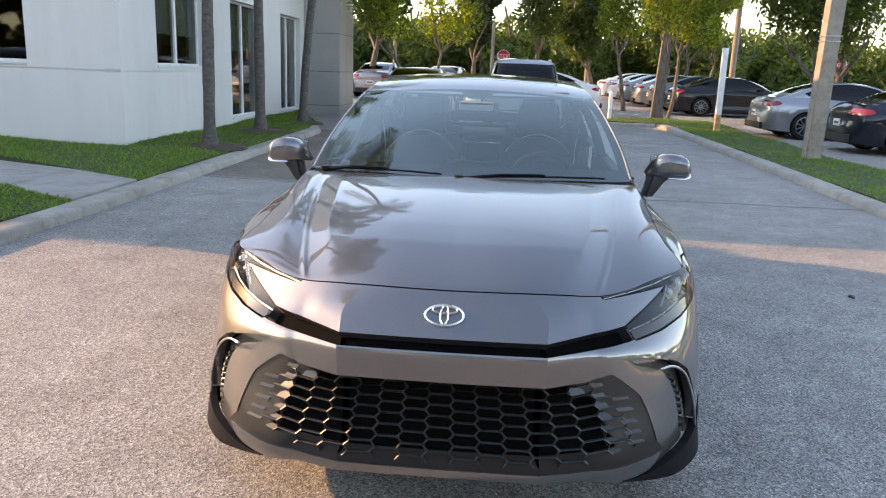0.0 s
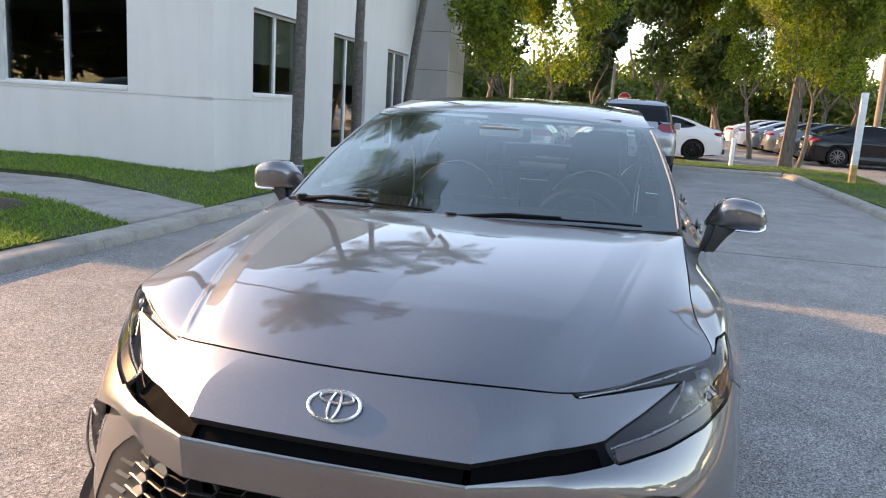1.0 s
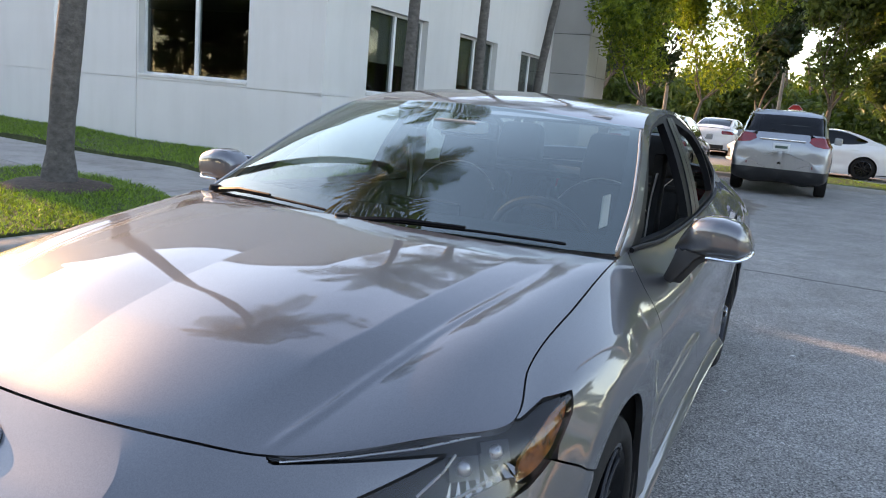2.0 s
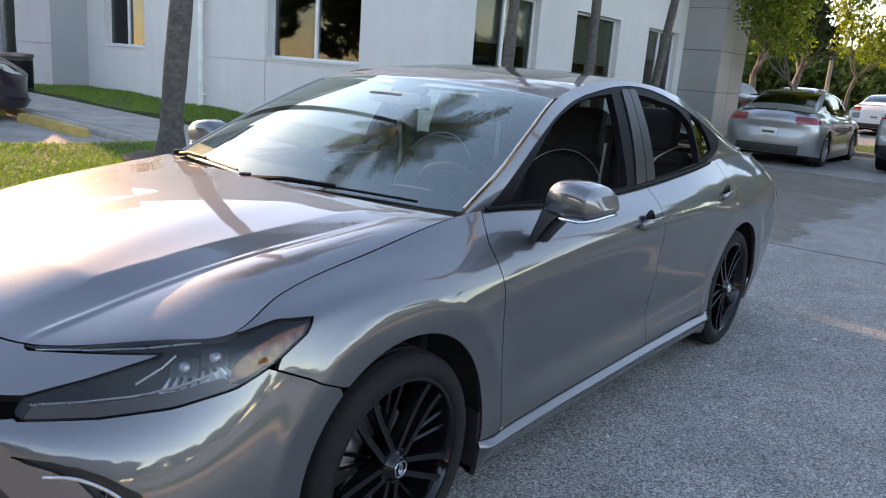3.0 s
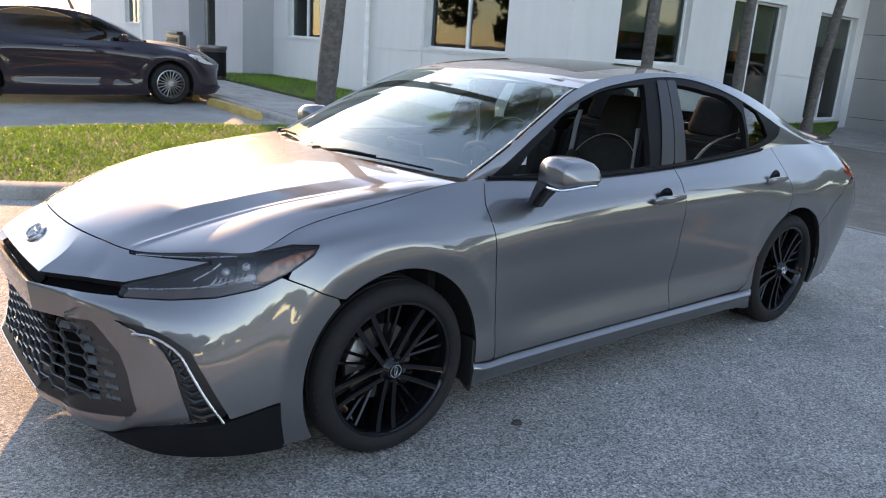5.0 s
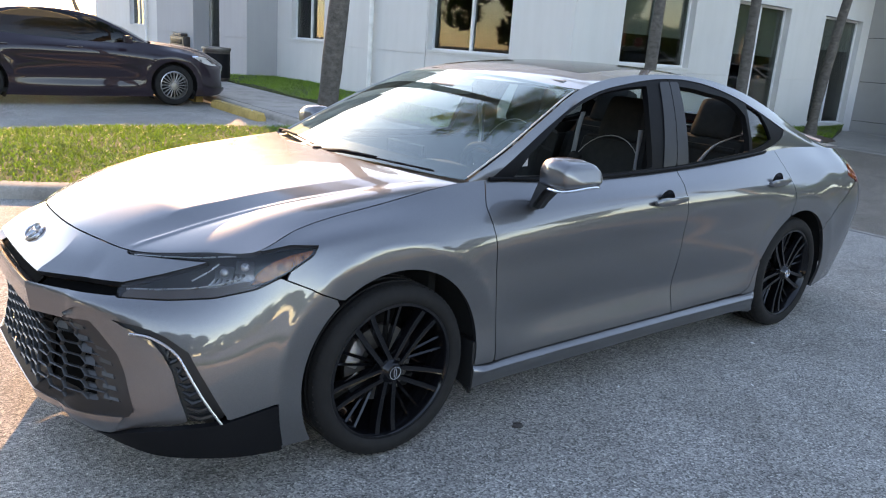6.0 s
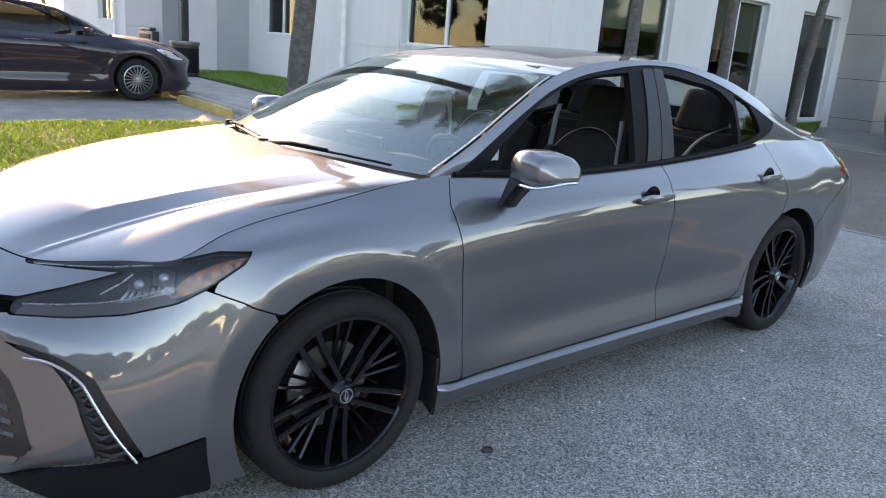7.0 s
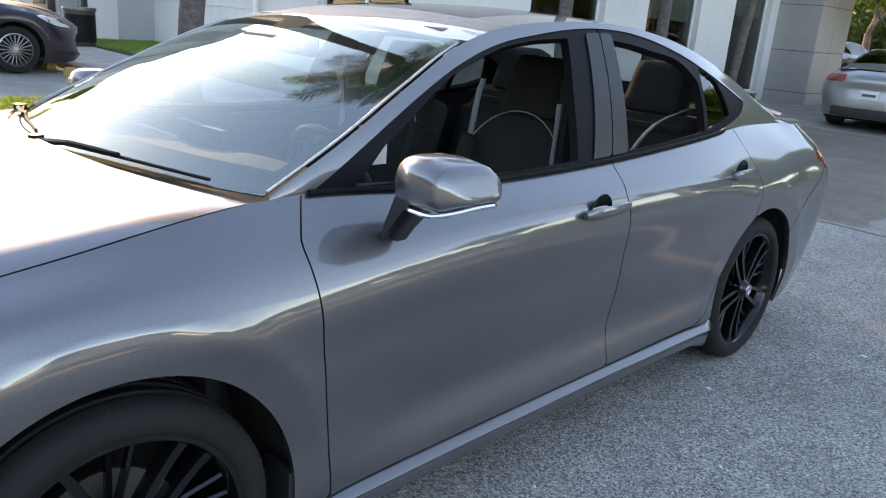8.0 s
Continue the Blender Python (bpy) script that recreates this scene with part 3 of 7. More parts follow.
# Level lines round the left half of the body, from the middle of the nose to the middle of the tail.
LEVELS = [
    [(0, -.06, .185), (.29, -.056, .185), (.335, -.049, .185), (.58, .035, .185), (.765, .175, .17), (.875, .36, .155), (.90, .60, .15), (.90, .965, .14), (.885, 1.36, .14),
     (.87, 1.9, .135), (.87, 2.66, .13), (.88, 3.3, .135), (.90, 3.79, .15), (.885, 4.2, .19), (.79, 4.58, .22), (.5, 4.75, .23), (0, 4.78, .23)],
    [(0, -.104, .25), (.29, -.101, .25), (.335, -.090, .25), (.575, -.018, .25), (.765, .140, .255), (.88, .36, .26), (.91, .60, .26), (.918, .965, .26), (.905, 1.36, .255),
     (.898, 1.9, .255), (.898, 2.66, .255), (.905, 3.3, .265), (.922, 3.79, .30), (.908, 4.2, .33), (.82, 4.60, .35), (.5, 4.79, .36), (0, 4.81, .36)],
    [(0, -.092, .43), (.29, -.089, .43), (.335, -.076, .43), (.575, .01, .43), (.76, .155, .43), (.872, .355, .43), (.908, .60, .44), (.92, .965, .45), (.901, 1.36, .43),
     (.889, 1.9, .43), (.889, 2.66, .43), (.905, 3.3, .44), (.926, 3.79, .47), (.91, 4.2, .5), (.85, 4.62, .52), (.5, 4.79, .53), (0, 4.81, .53)],
    [(0, -.114, .645), (.29, -.111, .645), (.335, -.093, .645), (.57, .037, .634), (.755, .22, .60), (.865, .42, .60), (.9, .62, .61), (.918, .965, .64), (.902, 1.36, .63),
     (.900, 1.9, .64), (.900, 2.66, .65), (.907, 3.3, .66), (.924, 3.79, .67), (.912, 4.2, .69), (.868, 4.62, .71), (.5, 4.76, .71), (0, 4.78, .71)],
    [(0, -.075, .68), (.29, -.073, .679), (.335, -.052, .678), (.56, .11, .676), (.745, .31, .695), (.855, .49, .73), (.876, .66, .77), (.897, .965, .79), (.897, 1.36, .788),
     (.906, 1.9, .828), (.904, 2.66, .856), (.898, 3.3, .870), (.89, 3.79, .85), (.882, 4.2, .855), (.83, 4.60, .86), (.50, 4.76, .87), (0, 4.79, .87)],
    [(0, .0, .735), (.29, .006, .734), (.335, .024, .731), (.525, .145, .722), (.735, .345, .755), (.842, .49, .775), (.856, .655, .81), (.870, .965, .842), (.888, 1.36, .808),
     (.898, 1.9, .847), (.895, 2.66, .875), (.886, 3.3, .888), (.868, 3.79, .882), (.856, 4.2, .895), (.80, 4.58, .905), (.48, 4.73, .92), (0, 4.76, .92)],
    [(0, .062, .785), (.25, .08, .784), (.36, .112, .777), (.479, .165, .765), (.70, .35, .79), (.80, .462, .805), (.770, .63, .856), (.764, .965, .917), (.765, 1.36, .975),
     (.782, 1.9, .958), (.788, 2.66, .972), (.775, 3.3, 1.008), (.735, 3.79, 1.035), (.712, 4.2, 1.03), (.70, 4.50, 1.015), (.42, 4.60, 1.02), (0, 4.64, 1.02)],
]
U_STEPS = [18, 10, 14, 18, 14, 14, 24, 28, 36, 48, 44, 34, 28, 26, 22, 16]
V_STEPS = [8, 16, 24, 7, 6, 10]
us = [hermite(L, True, at_knots(L, U_STEPS)) for L in LEVELS]
for L, P in list(zip(LEVELS, us))[:6]:          # the flat middle of the nose breaks sharply into straight wings
    kink = np.array([0.312, float(np.interp(0.312, [L[1][0], L[2][0]], [L[1][1], L[2][1]])) - 0.004])
    end = np.array(L[3][:2])
    n0, n3 = U_STEPS[0], sum(U_STEPS[:3])
    t = np.linspace(0, 1, n3 - n0)[:, None]
    straight = np.concatenate([np.array(L[0][:2]) + (kink - np.array(L[0][:2])) * np.linspace(0, 1, n0 + 1)[:, None] ** np.array([1.0, 2.0]), kink + (end - kink) * t])
    w = np.clip((P[:n3 + 1, 0] - 0.40) / 0.14, 0, 1)[:, None]
    w = w * w * (3 - 2 * w)
    P[:n3 + 1, :2] = straight * (1 - w) + P[:n3 + 1, :2] * w
cols = np.stack(us, 1)                       # (nu, levels, 3)
NU = len(cols)
smooth_v = np.stack([hermite(c, False, at_knots(c, V_STEPS)) for c in cols])
edged_v = np.stack([np.concatenate([hermite(c[:4], False, at_knots(c[:4], V_STEPS[:3])), hermite(c[3:], False, at_knots(c[3:], V_STEPS[3:]))[1:]]) for c in cols])
edged = np.clip((0.95 - cols[:, 3, :2].sum(1)) / 0.35, 0, 1)[:, None, None]      # a hard lip under the upper slot
SV = smooth_v * (1 - edged) + edged_v * edged
NV = SV.shape[1]
WHEELS = ((0.968, 0.316), (3.80, 0.316))
ARCH_R = (0.386, 0.378)
pts = SV.reshape(-1, 3)
for (wy, wz), ar in zip(WHEELS, ARCH_R):     # rolled-out lips over the wheels
    r = np.hypot(pts[:, 1] - wy, pts[:, 2] - wz - 0.008)
    d = r - 0.478
    flare = np.where(d > 0, np.exp(-d / 0.045), 1 + 13.0 * d) * (0.012 if wy < 2 else 0.007)
    pts[:, 0] += flare * (pts[:, 0] > 0.6) * (r < 0.8) * np.clip((pts[:, 2] - 0.12) / 0.2, 0, 1)
pts[:, 0] -= 0.012 * np.exp(-((pts[:, 2] - 0.40) / 0.09) ** 2) * np.clip((pts[:, 1] - 1.45) / 0.3, 0, 1) * np.clip((3.5 - pts[:, 1]) / 0.3, 0, 1)   # hollow above the sill
ST = grid_tris(NU, NV)
SN = vert_normals(pts, ST)
if (SN[:, 0] * (pts[:, 0] > 0.8)).sum() < 0:
    ST, SN = ST[:, ::-1], -SN
gn = SN.reshape(NU, NV, 3)
away = (np.minimum(*[np.hypot(SV[..., 1:2] - wy, SV[..., 2:3] - wz - 0.008) for wy, wz in WHEELS]) > 0.53) | (SV[..., :1] < 0.6)
for _ in range(26):                           # even out the shading along the wings and flanks
    even = np.concatenate([gn[:1], (gn[:-2] + 2 * gn[1:-1] + gn[2:]) / 4, gn[-1:]])
    gn = np.where((SV[..., :1] + SV[..., 1:2] > 0.75) & away, even, gn)
for _ in range(5):                            # and a little up and down the nose and wings
    soft_v = np.concatenate([gn[:, :1], (gn[:, :-2] + 2 * gn[:, 1:-1] + gn[:, 2:]) / 4, gn[:, -1:]], 1)
    gn = np.where(((SV[..., 1:2] < 1.0) & (SV[..., 2:3] < 0.70)) | (SV[..., 1:2] > 4.3), soft_v, gn)
SN = (gn / np.linalg.norm(gn, axis=2, keepdims=True)).reshape(-1, 3)
sy, sz = pts[:, 1], pts[:, 2]
plan = np.stack([pts[:, 0] + pts[:, 1], sz], 1)     # along the body from the nose, and height
flank = np.stack([sy, sz], 1)


def on_shell(s, z, out=0.0):
    """The place on the left front of the body at s = x + y and height z, and its outward normal."""
    near = np.where((pts[:, 1] < 2.0))[0]
    d = (plan[near, 0] - s) ** 2 + (plan[near, 1] - z) ** 2
    i = near[np.argsort(d)[:4]]
    w = 1 / (np.sort(d)[:4] + 1e-6)
    p = (pts[i] * w[:, None]).sum(0) / w.sum()
    n = (SN[i] * w[:, None]).sum(0)
    n /= np.linalg.norm(n)
    return p + n * out, n


NOSE = [(-1, .95), (.63, .95), (.655, .757), (1.085, .768), (.86, .716), (.69, .683), (.245, .676), (-1, .676)]
LAMP = [(.64, .757), (.66, .95), (1.20, .95), (1.258, .812), (1.293, .806), (1.40, .820), (1.517, .817), (1.505, .79), (1.40, .735), (1.30, .698), (1.12, .667), (.92, .654), (.70, .651), (.676, .660), (.688, .683)]
SLOT = [(-1, .676), (.245, .676), (.69, .683), (.675, .654), (.205, .651), (-1, .651)]
GRILLE = [(-1, .548), (.24, .548), (.30, .550), (.545, .558), (.60, .532), (.70, .475), (.745, .42), (.785, .345), (.806, .300), (.79, .294), (.60, .284), (.50, .279), (.31, .272), (-1, .270)]
VENT = [(.665, .580), (.78, .575), (.88, .570), (.956, .549), (1.05, .508), (1.13, .408), (1.212, .292), (1.196, .272), (1.06, .266), (1.02, .35), (.975, .446), (.93, .495), (.875, .536), (.80, .557)]
WING = [(.60, .203), (.67, .213), (.80, .244), (.90, .259), (1.065, .270), (1.20, .278), (1.41, .319), (1.415, .05), (.6, .05)]
LEG = [(.42, .572), (.50, .605), (.60, .612), (.70, .600), (.80, .583), (.885, .566), (.885, .533), (.93, .495), (.975, .446), (1.02, .35), (1.06, .252), (1.00, .238), (.80, .206), (.70, .214), (.79, .294), (.806, .300), (.785, .345), (.745, .42), (.70, .475), (.60, .530), (.545, .556), (.44, .5535)]
SEAM = [(1.24, 1.2), (1.26, .815), (1.388, .731), (1.52, .685), (1.70, .605), (1.87, .52), (1.87, -1), (4, -1), (4, 1.2)]
DOOR_F = [(1.45, 1.2), (1.45, .985), (1.402, .89), (1.41, .78), (1.43, .6), (1.45, .262), (2.66, .262), (2.65, .34), (2.66, .6), (2.655, .72), (2.637, .88), (2.68, .975), (2.68, 1.2)]
DOOR_R = [(2.68, 1.2), (2.68, .975), (2.637, .88), (2.655, .72), (2.66, .6), (2.65, .34), (2.66, .262), (3.29, .268), (3.36, .31), (3.44, .46), (3.52, .56), (3.665, .67), (3.69, .80), (3.66, 1.2)]
TAIL_LAMP = [(4.40, .872), (4.47, .930), (4.9, .955), (4.9, .80), (4.62, .81), (4.50, .830)]
arch = np.minimum(*[np.hypot(sy - wy, (sz - wz - 0.008) * 1.0) - ar for (wy, wz), ar in zip(WHEELS, ARCH_R)])
front = np.where(sy < 2.0, 1.0, -1.0)
f_nose = np.where(front > 0, inside(plan, NOSE), -1)
f_lamp = np.where(front > 0, np.minimum(inside(plan, LAMP), -f_nose), -1)
f_slot = np.where(front > 0, inside(plan, SLOT), -1)
f_grille = np.where(front > 0, inside(plan, GRILLE), -1)
f_vent = np.where(front > 0, inside(plan, VENT), -1)
f_wing = np.where(front > 0, inside(plan, WING), -1)
f_leg = np.where(front > 0, inside(plan, LEG), -1)
f_above = np.where(front > 0, inside(plan, SEAM), 1)
f_df, f_dr = inside(flank, DOOR_F), inside(flank, DOOR_R)
f_tail = np.where(sy > 4.2, np.minimum(inside(flank, TAIL_LAMP), pts[:, 0] - 0.46), -1)
f_sill = np.minimum(np.minimum(0.262 - sz, sy - 1.2), 3.42 - sy)
GAP = 0.0022


def region(*fs):
    return np.minimum.reduce(fs)


def body_panel(name, f, mat=PAINT, thick=0.014, central=False, offset=0.0, parent=car, label=""):
    """One pressed panel of the body on both sides, or one across the middle."""
    V, N, T = cut(pts, SN, ST, f)
    V = V + N * (offset(V)[:, None] if callable(offset) else offset)
    V, N, T = rimmed(V, N, T, thick, central)
    if central:
        return [sheet(name, joined((V, N, T), mirrored(V, N, T)), mat, parent, label)]
    return [sheet(name, (V, N, T), mat, parent, label), sheet(name, mirrored(V, N, T), mat, parent, label)]


def leg_set(s, z):
    """How far the fascia beside the lower grille lies behind the rest of the nose."""
    return 0.030 * np.clip((z - 0.225) / 0.07, 0, 1) * np.clip((s - 0.40) / 0.12, 0, 1)


others = region(-f_lamp, -f_slot, -f_grille, -f_vent, -f_wing, -f_nose, -f_leg)
nose_panel = body_panel("nose_panel", f_nose - GAP, central=True, thick=0.03)[0]
under = sz - np.interp(plan[:, 0], [0, .40, .56, .66], [.236, .232, .205, .10])      # lower edge of the lip
front_bumper = body_panel("front_bumper", region(-f_above - GAP, others - GAP, arch, under, np.where(sy < 1.3, 1.0, -1)), central=True, thick=0.034)[0]
body_panel("bumper_leg", region(f_leg + 0.012, -f_grille - GAP, -f_vent - GAP, -f_wing - GAP), PAINT, 0.02, False, lambda V: -leg_set(V[:, 0] + V[:, 1], V[:, 2]), front_bumper, "grey fascia leg set back beside the grille")
body_panel("fender", region(f_above - GAP, -f_lamp - GAP, -f_nose - GAP, arch, -f_df - GAP, np.where(sy < 1.46, 1, -1) * 1.0, -f_sill - GAP), thick=0.02)
front_doors = body_panel("front_door", f_df - GAP)
rear_doors = body_panel("rear_door", region(f_dr - GAP, arch))


def side_sill(s):
    """Skirt under the doors: a bright ledge, a hollow and a second lip, swept along the car."""
    ys_s = np.r_[np.linspace(1.345, 1.42, 5), np.linspace(1.5, 3.3, 26), np.linspace(3.33, 3.42, 5)]
    base = np.interp(ys_s, [1.34, 1.5, 1.9, 2.66, 3.3, 3.42], [.903, .896, .891, .891, .903, .910])
    end = np.clip(np.minimum((ys_s - 1.335) / .05, (3.435 - ys_s) / .06), 0.15, 1)
    rows = [[(s * (x + o * k), y, z) for o, z in ((-.016, .263), (.002, .259), (.024, .249), (.032, .241), (.031, .234), (.010, .206), (.004, .190), (.001, .178), (-.006, .166), (-.04, .140), (-.12, .138))] for y, x, k in zip(ys_s, base, end)]
    bm = bmesh.new()
    vs = [[bm.verts.new(p) for p in r] for r in rows]
    for p, q in zip(vs, vs[1:]):
        for i in range(len(p) - 1):
            bm.faces.new((p[i], p[i + 1], q[i + 1], q[i]) if s < 0 else (p[i], q[i], q[i + 1], p[i + 1]))
    bm.faces.new(vs[0])
    bm.faces.new(vs[-1])
    return part("side_sill", bm, PAINT, car, "grey side skirt with a bright upper ledge", sharp=28)


side_sill(1)
side_sill(-1)
rear_seam = inside(flank, [(3.9, .1), (4.12, .60), (4.30, .72), (4.47, .83), (5.2, .83), (5.2, .0), (3.9, .0)])
body_panel("quarter_panel", region(np.where(sy > 2.7, 1.0, -1), -f_dr - GAP, -f_df - GAP, arch, -rear_seam - GAP, -f_tail - GAP, -f_sill - GAP), central=True, thick=0.02)
body_panel("rear_bumper", region(rear_seam - GAP, -f_tail - GAP, arch), central=True)
body_panel("tail_lamp", f_tail - GAP, RED_LAMP, label="red tail lamp lens")
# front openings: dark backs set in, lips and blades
body_panel("grille_back", f_grille + 0.045, RECESS, 0.0, True, -0.070, front_bumper, "black sheet standing for shade behind the grille")
body_panel("upper_grille", f_slot + 0.004, RECESS, 0.0, True, -0.040, front_bumper, "black sheet standing for shade in the upper grille slot")
vents = body_panel("bumper_vent", f_vent + 0.004, PLASTIC, 0.0, False, -0.046, car, "black side vent of the bumper")
body_panel("bumper_wing", region(f_wing - GAP, sz - np.interp(plan[:, 0], [.6, 1.0, 1.4], [.196, .174, .160])), TRIM_BLACK, 0.026, False, lambda V: np.clip(0.008 + 0.022 * (0.27 - V[:, 2]) / 0.12, 0.008, 0.030) * np.clip((V[:, 0] + V[:, 1] - 0.62) / 0.30, 0.05, 1), car, "black plastic lower corner blade")
lamps = body_panel("headlight", f_lamp - GAP, LENS, 0.0, False, -0.002, car, "clear headlight lens over a smoked housing")
for ob in lamps:
    ob.visible_shadow = False


LOWER_BAND = [(.705, .646), (.715, .641), (.92, .646), (1.12, .659), (1.32, .70), (1.26, .722), (1.12, .698), (.92, .680), (.72, .673), (.71, .667)]
SIDE_AMBER = [(1.27, .708), (1.34, .722), (1.41, .746), (1.49, .785), (1.505, .81), (1.42, .802), (1.35, .782), (1.29, .745)]
SIDE_PALE = [(1.19, .697), (1.25, .702), (1.272, .722), (1.26, .745), (1.21, .722)]


def lamp_inner(lamp, sgn):
    """Everything behind one lens: housing, brown lower band, facets, guides and projectors."""
    def lay(name, f, mat, depth, label, thick=0.0):
        V, N, T = cut(pts, SN, ST, f)
        V = V - N * depth(V)[:, None]
        if thick:
            V, N, T = rimmed(V, N, T, thick, False)
        sheet(name, (V, N, T) if sgn > 0 else mirrored(V, N, T), mat, lamp, label)
    lay("housing", f_lamp + 0.006, LAMP_BLACK, lambda V: 0.036 + 0.03 * np.clip((0.755 - V[:, 2]) / 0.10, 0, 1), "smoked black lamp housing")
    in_front = np.where(front > 0, 1.0, -1.0)
    lay("lower_band", region(inside(plan, LOWER_BAND), f_lamp - 0.004, in_front), LAMP_BROWN, lambda V: 0.007 + 0 * V[:, 2], "brown lower band", 0.012)
    lay("amber_reflector", region(inside(plan, SIDE_AMBER), f_lamp - 0.005, in_front), AMBER, lambda V: 0.010 + 0.05 * (V[:, 2] - 0.74), "amber side reflector", 0.008)
    lay("side_bezel", region(inside(plan, SIDE_PALE), f_lamp - 0.005, in_front), LAMP_GREY, lambda V: 0.014 + 0.25 * (V[:, 2] - 0.70), "silver lamp bezel", 0.008)

    def bar(name, sz_list, r, mat, depth, label=""):
        p = [on_shell(s, z, -depth)[0] * np.array([sgn, 1, 1]) for s, z in sz_list]
        part(name, tube_bm(p, r, 8), mat, lamp, label)
    bar("light_guide", [(.71, .675), (.85, .680), (1.0, .690), (1.12, .705), (1.22, .727)], 0.0028, SATIN, 0.012, "thin silver light guide")
    bar("light_guide", [(.68, .766), (.85, .774), (1.02, .783), (1.18, .794)], 0.0025, SATIN, 0.014, "thin silver light guide")
    bar("light_guide", [(1.00, .715), (1.07, .745), (1.11, .768)], 0.0025, SATIN, 0.014, "thin silver light guide")
    for k in range(8):      # faceted fan beside the projectors
        bm = bmesh.new()
        a, b, c = [on_shell(s, z, -d)[0] * np.array([sgn, 1, 1]) for s, z, d in ((1.06 + .032 * k, .682 + .004 * k, .008), (1.086 + .032 * k, .688 + .004 * k, .016 - .001 * k), (1.10 + .022 * k, .728 + .003 * k, .026))]
        vs = [bm.verts.new(p) for p in (a, b, c)] + [bm.verts.new(np.array(p) + np.array([0, .006, -.004])) for p in (a, b, c)]
        bm.faces.new(vs[:3])
        bm.faces.new(vs[3:])
        for i in range(3):
            bm.faces.new((vs[i], vs[(i + 1) % 3], vs[3 + (i + 1) % 3], vs[3 + i]))
        part("facet", bm, LAMP_GREY, lamp, sharp=10)
    for s, z in ((1.225, .762), (1.135, .745)):
        c, n = on_shell(s, z, -0.030)
        bm = bmesh.new()
        rot = Vector(n * np.array([sgn, 1, 1])).to_track_quat("Z", "Y").to_matrix().to_4x4()
        add_box(bm, -.030, .030, -.022, .022, -.02, .006, .006)
        bmesh.ops.transform(bm, matrix=Matrix.Translation(c * np.array([sgn, 1, 1])) @ rot, verts=bm.verts)
        unit = part("projector", bm, GLOSS_BLACK, lamp, "square projector unit")
        dome = bmesh.new()
        add_lathe(dome, [(0.001, 0.014), (0.008, 0.013), (0.013, 0.009), (0.015, 0.004)], 18, "z")
        bmesh.ops.transform(dome, matrix=Matrix.Translation(c * np.array([sgn, 1, 1])) @ rot, verts=dome.verts)
        part("projector_lens", dome, SATIN, unit, "bright projector lens")


lamp_inner(lamps[0], 1)
lamp_inner(lamps[1], -1)

# lower grille: honeycomb bars following the nose
front_i = np.where((sy < 0.6) & (pts[:, 0] < 0.92))[0]


def nose_y(x, z):
    d = (pts[front_i, 0] - abs(x)) ** 2 + (pts[front_i, 2] - z) ** 2
    i = front_i[np.argsort(d)[:4]]
    w = 1 / (np.sort(d)[:4] + 1e-6)
    return float((pts[i, 1] * w).sum() / w.sum())


SIDE_Z, SIDE_S = [.27, .300, .345, .42, .475, .532, .558], [.815, .806, .785, .745, .70, .60, .545]     # outer edge of the mouth
FLOOR_S, FLOOR_Z = [0, .31, .50, .60, .79], [.270, .272, .279, .284, .294]                                # its lower edge


